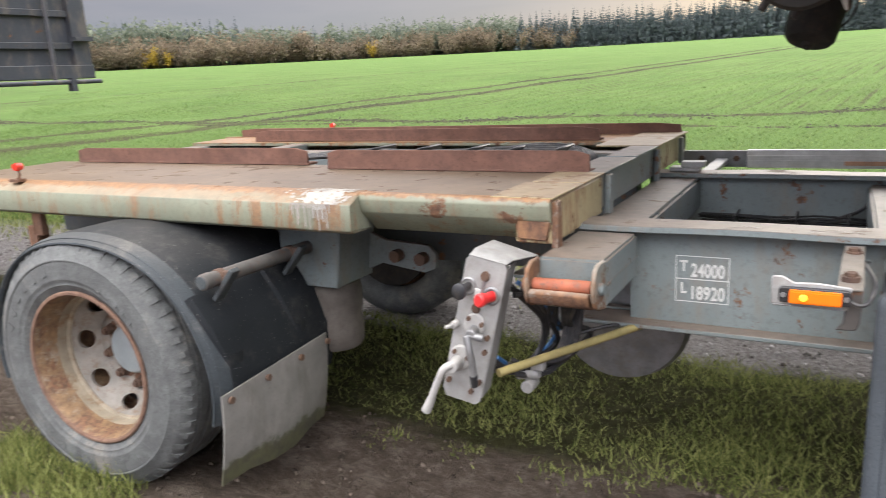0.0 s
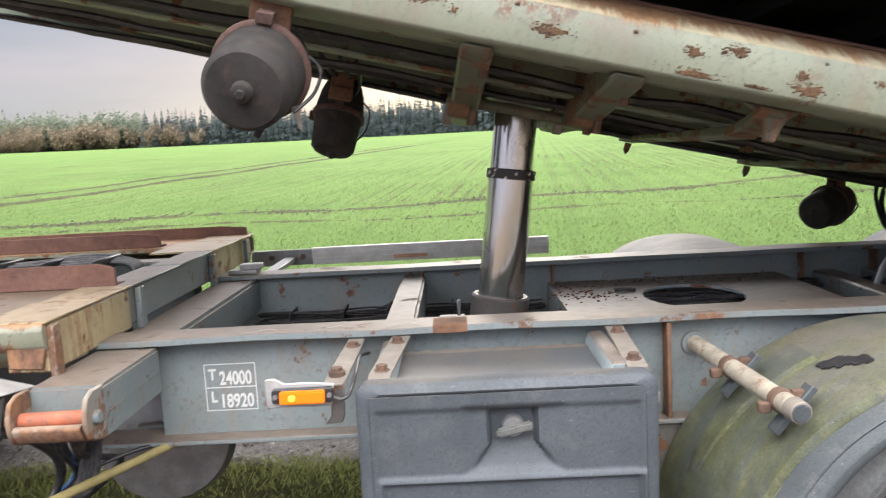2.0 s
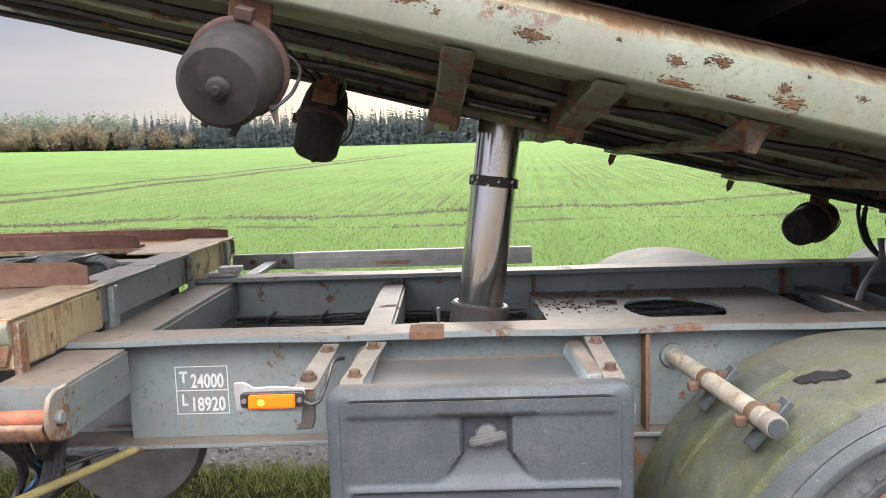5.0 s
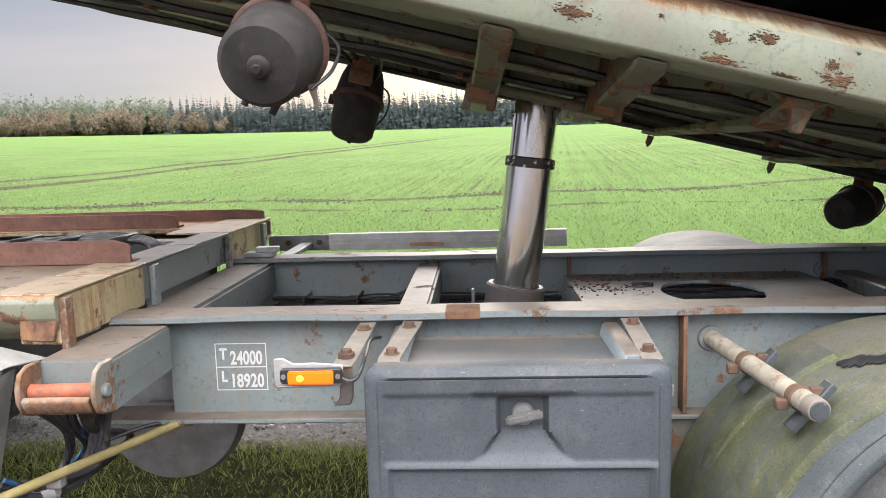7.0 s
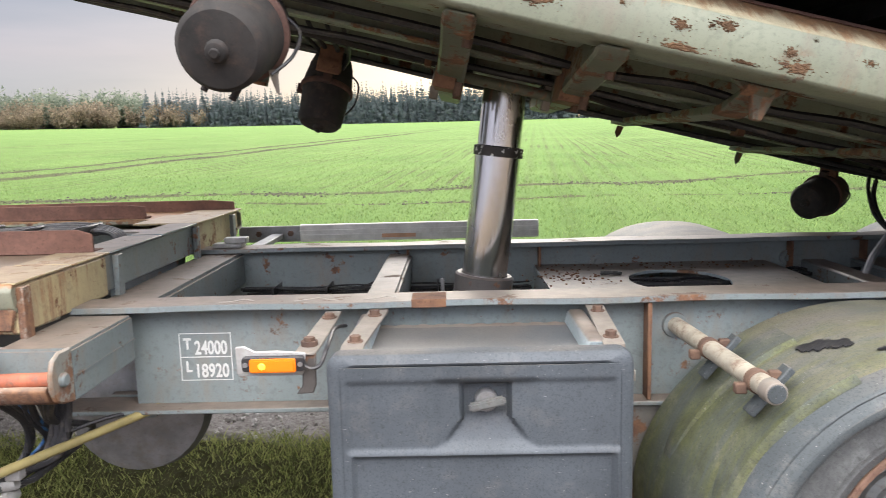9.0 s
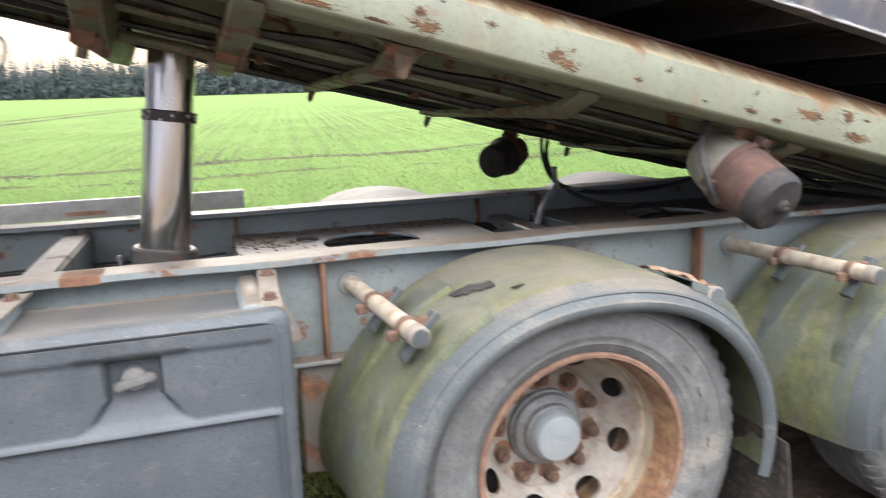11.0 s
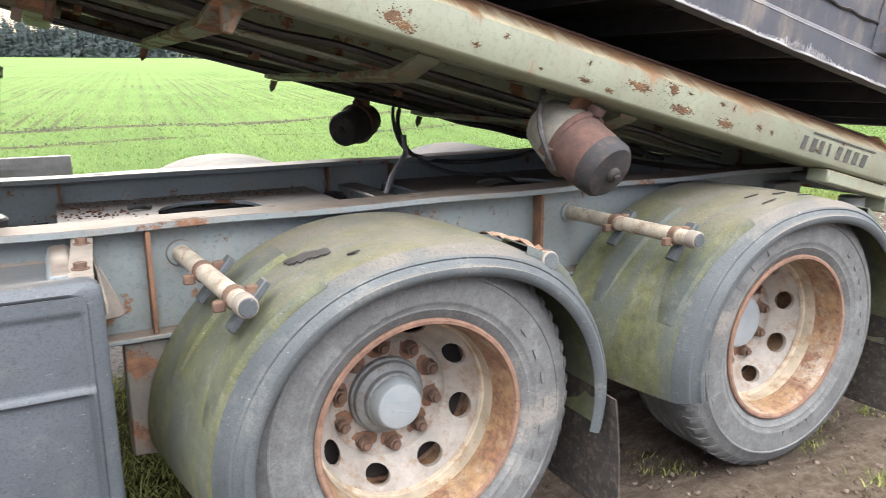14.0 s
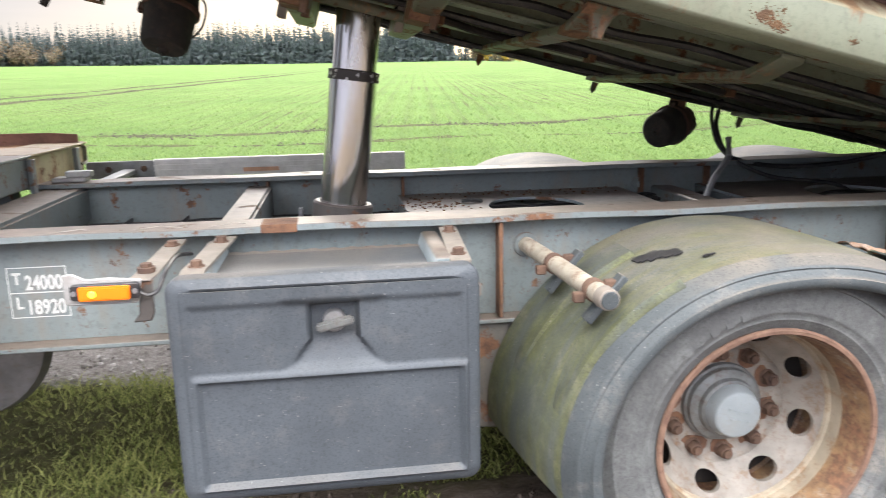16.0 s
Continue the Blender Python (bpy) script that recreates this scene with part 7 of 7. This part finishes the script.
for cx, cz, rr in ((0.0, 0.018, 0.034), (-0.026, -0.092, 0.038)):
    part("valve_flange", Geo().lathe([(rr, 0.0), (rr, 0.006), (rr * 0.9, 0.009), (0.0, 0.009)], (cx, 0, cz), (0, -1, 0), 26), M_PALE, panel, "pale round valve flange")
    for a in (20, 140, 260):
        bx, bz = cx + 0.027 * math.cos(radians(a)), cz + 0.027 * math.sin(radians(a))
        part("bolt", Geo().tube((bx, -0.008, bz), (bx, -0.018, bz), 0.0075, seg=6), M_BOLT, panel)
part("outlet", Geo().tube((-0.060, 0.0, 0.005), (-0.066, -0.022, 0.004), 0.014, 0.012, 6).tube((-0.066, -0.02, 0.004), (-0.080, -0.045, 0.002), 0.007, 0.005, 10), M_PALE, panel, "pale hose outlet", 0.001)
for x, z in ((0.050, -0.01), (0.052, -0.15), (0.03, -0.185), (-0.05, -0.17), (0.05, -0.055)):
    part("bolt", Geo().tube((x, 0.0, z), (x, -0.010, z), 0.009, seg=6), M_BOLT, panel)
part("lever", Geo().tube((0.004, -0.008, 0.002), (0.004, -0.045, 0.0), 0.019, 0.016, 14).tube((-0.012, -0.036, -0.004), (0.046, -0.036, 0.0), 0.010, 0.012, 10).path(spline([(-0.008, -0.042, -0.004), (0.012, -0.05, -0.04), (0.030, -0.05, -0.08), (0.044, -0.045, -0.125)], 5), 0.0115, 10), M_STEEL, panel, "worn cast lever", 0.002)
part("lever_tip", Geo().tube((0.040, -0.046, -0.112), (0.050, -0.043, -0.148), 0.0135, 0.011, 12), M_BLACK, panel, "black lever tip", 0.002)
part("long_lever", Geo().tube((-0.03, -0.006, -0.105), (-0.034, -0.055, -0.108), 0.022, 0.018, 14).path(spline([(-0.034, -0.048, -0.100), (-0.058, -0.055, -0.118), (-0.072, -0.055, -0.17), (-0.092, -0.05, -0.262)], 6), 0.0125, 10).tube((-0.080, -0.053, -0.21), (-0.094, -0.049, -0.268), 0.012, 0.017, 12), M_PALE, panel, "hanging cast hand lever", 0.003)
part("panel_stay", Geo().box(-0.40, -0.36, -0.36, 0.05, 0.86, 0.87).box(-0.46, -0.42, -0.37, -0.33, 0.86, 0.93), M_CHASSIS, bogie, "", 0.002)
# hoses behind the panel
rh = random.Random(5)
for k in range(9):
    x = -0.40 + 0.012 * k
    pts = [(x, -0.40, 0.86 - 0.02 * (k % 3)), (x + 0.02 + 0.008 * k, -0.34, 0.80), (x + 0.03 + rh.uniform(0, 0.04), -0.25, 0.70), (x + 0.02 + rh.uniform(-0.03, 0.03), -0.22 + 0.02 * k, 0.60), (x - 0.02 + rh.uniform(-0.03, 0.02), -0.28, 0.545), (x - 0.09, -0.36, 0.56 + 0.015 * (k % 4))]
    part("brake_hose", Geo().path(spline(pts, 7), rh.choice((0.007, 0.009, 0.010))), M_BLUE if k == 3 else M_HOSE, trailer)
for k in range(4):
    part("brake_hose", Geo().path(spline([(-0.29 + 0.015 * k, -0.22, 0.90), (-0.27 + 0.012 * k, -0.22, 0.76), (-0.30 + 0.012 * k, -0.24, 0.60), (-0.38, -0.30, 0.545 + 0.01 * k)], 7), 0.011), M_HOSE, trailer)
part("hose_coupling", Geo().tube((-0.40, -0.33, 0.545), (-0.33, -0.33, 0.56), 0.016, seg=10).tube((-0.36, -0.36, 0.52), (-0.36, -0.30, 0.52), 0.020, seg=10).box(-0.35, -0.31, -0.35, -0.32, 0.575, 0.61), M_GALV, trailer, "pale hose fitting", 0.002)
part("plain_hose", Geo().path(spline([(-0.30, -0.2, 0.63), (-0.2, -0.1, 0.645), (-0.1, 0.0, 0.64)], 5), 0.006), M_HOSE, trailer)
part("yellow_rod", Geo().tube((-0.06, 0.02, 0.645), (-0.40, -0.47, 0.605), 0.013, seg=10), M_YELLOW, bogie, "yellow painted steel rod")

# spare disc below the beam
part("round_dish", Geo().lathe([(0.0, 0.03), (0.17, 0.022), (0.225, -0.005), (0.238, -0.05), (0.0, -0.05)], (-0.215, 0.14, 0.605), (0, -1, 0.05), 40), M_STEEL, trailer, "dull grey round dish below the beam")
part("dish_hanger", Geo().box(-0.26, -0.12, 0.07, 0.10, 0.58, 0.66).tube((-0.21, 0.07, 0.615), (-0.21, 0.05, 0.615), 0.03, seg=14).tube((-0.12, 0.07, 0.61), (-0.12, 0.05, 0.61), 0.016, seg=10), M_CHASSIS, trailer, "", 0.004)
# air bellows and bracket beside the front wheel
part("bellows", Geo().lathe([(0.0, 0.0), (0.10, 0.0), (0.112, 0.02), (0.115, 0.10), (0.108, 0.13), (0.116, 0.16), (0.116, 0.24), (0.11, 0.27), (0.0, 0.27)], (-1.34, 0.02, 0.40), (0, 0, 1), 32), M_BELLOWS, bogie, "grey dusty air bellows")
part("bellows_top", Geo().prism([(-1.47, 0.68), (-1.21, 0.68), (-1.18, 0.92), (-1.47, 0.92)], "y", -0.12, 0.12), M_CHASSIS, bogie, "grey bellows bracket", 0.006)
part("side_bracket", Geo().prism([(-1.25, 0.88), (-1.12, 0.83), (-0.93, 0.82), (-0.90, 0.79), (-0.90, 0.73), (-0.95, 0.71), (-1.14, 0.735), (-1.22, 0.70)], "y", 0.09, 0.11), M_CHASSIS, bogie, "", 0.003)
for x, z in ((-1.06, 0.775), (-0.95, 0.77)):
    part("bolt", Geo().tube((x, 0.09, z), (x, 0.05, z), 0.024, seg=10), M_BOLT, bogie)
part("deck_hanger", Geo().box(-2.62, -2.56, -0.36, -0.33, 0.86, 1.0).box(-2.66, -2.6, -0.36, -0.3, 0.80, 0.9), M_RUST, bogie, "", 0.004)

# rear amber lamp and underrun bar seen past the last wheel
rl = part("rear_marker_lamp", Geo().box(3.975, 4.03, -0.61, -0.575, 0.475, 0.60), M_BLACK, trailer, "black lamp box with an amber lens", 0.005)
part("lens", Geo().box(3.978, 4.022, -0.630, -0.611, 0.487, 0.588), M_LENS, rl, "glowing amber lens", 0.006, seg=2)
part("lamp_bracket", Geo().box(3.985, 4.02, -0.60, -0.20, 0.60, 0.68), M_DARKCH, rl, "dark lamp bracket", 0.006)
part("reflector_board", Geo().box(3.975, 4.12, -0.600, -0.590, 0.375, 0.472), plain("faded_orange_board", (0.55, 0.36, 0.20), 0.6, 0, 0.15, 0.4), rl, "faded orange and cream marker board", 0.003)
part("underrun_bar", Geo().box(4.02, 4.14, -0.58, 1.72, 0.34, 0.44), M_CHASSIS, trailer, "rear underrun bar", 0.008)
for y in (0.05, 1.1):
    part("bar_stay", Geo().box(4.03, 4.08, y - 0.03, y + 0.03, 0.43, 0.72), M_CHASSIS, trailer)

# ---- the other container, standing ahead on its lorry ----
ahead = thing("lorry_container", "black-grey steel container end with horizontal ribs", "container")
AX = -5.0
part("end_wall", Geo().box(AX - 3.6, AX, -0.66, 1.80, 1.64, 3.6), M_CONT, ahead, "dark ribbed end wall", 0.004)
part("corner_post", Geo().box(AX - 0.02, AX + 0.05, 1.70, 1.85, 1.56, 3.6), M_CONT, ahead, "", 0.006)
part("bottom_rail", Geo().box(AX - 0.03, AX + 0.055, -0.68, 1.86, 1.555, 1.66), M_CONT, ahead, "", 0.006)
for z in (1.78, 2.02, 2.3, 2.6):
    part("rib", Geo().box(AX, AX + 0.03, -0.6, 1.70, z, z + 0.05), M_CONT, ahead, "", 0.005)
part("door_bar", Geo().tube((AX + 0.06, 1.5, 1.52), (AX + 0.06, 1.5, 3.6), 0.018).box(AX + 0.05, AX + 0.12, 1.68, 1.84, 1.84, 1.87), M_CONT, ahead, "", 0)
part("lock_bar", Geo().tube((AX + 0.08, 1.0, 1.53), (AX + 0.08, 1.88, 1.53), 0.018).box(AX + 0.05, AX + 0.11, 1.60, 1.64, 1.46, 1.56), M_CONT, ahead, "", 0)
part("lorry_frame", Geo().box(AX - 3.4, AX - 2.4, 0.1, 1.1, 0.0, 1.64), M_DRUM, ahead, "dark frame under the container")

part("rubber_scrap", Geo().path(spline([(1.42, 0.84, 0.868), (1.45, 0.83, 0.872), (1.48, 0.845, 0.868), (1.50, 0.83, 0.867)], 4), 0.008, 7), M_RUBBER, trailer, "small black rubber scrap on the plate")
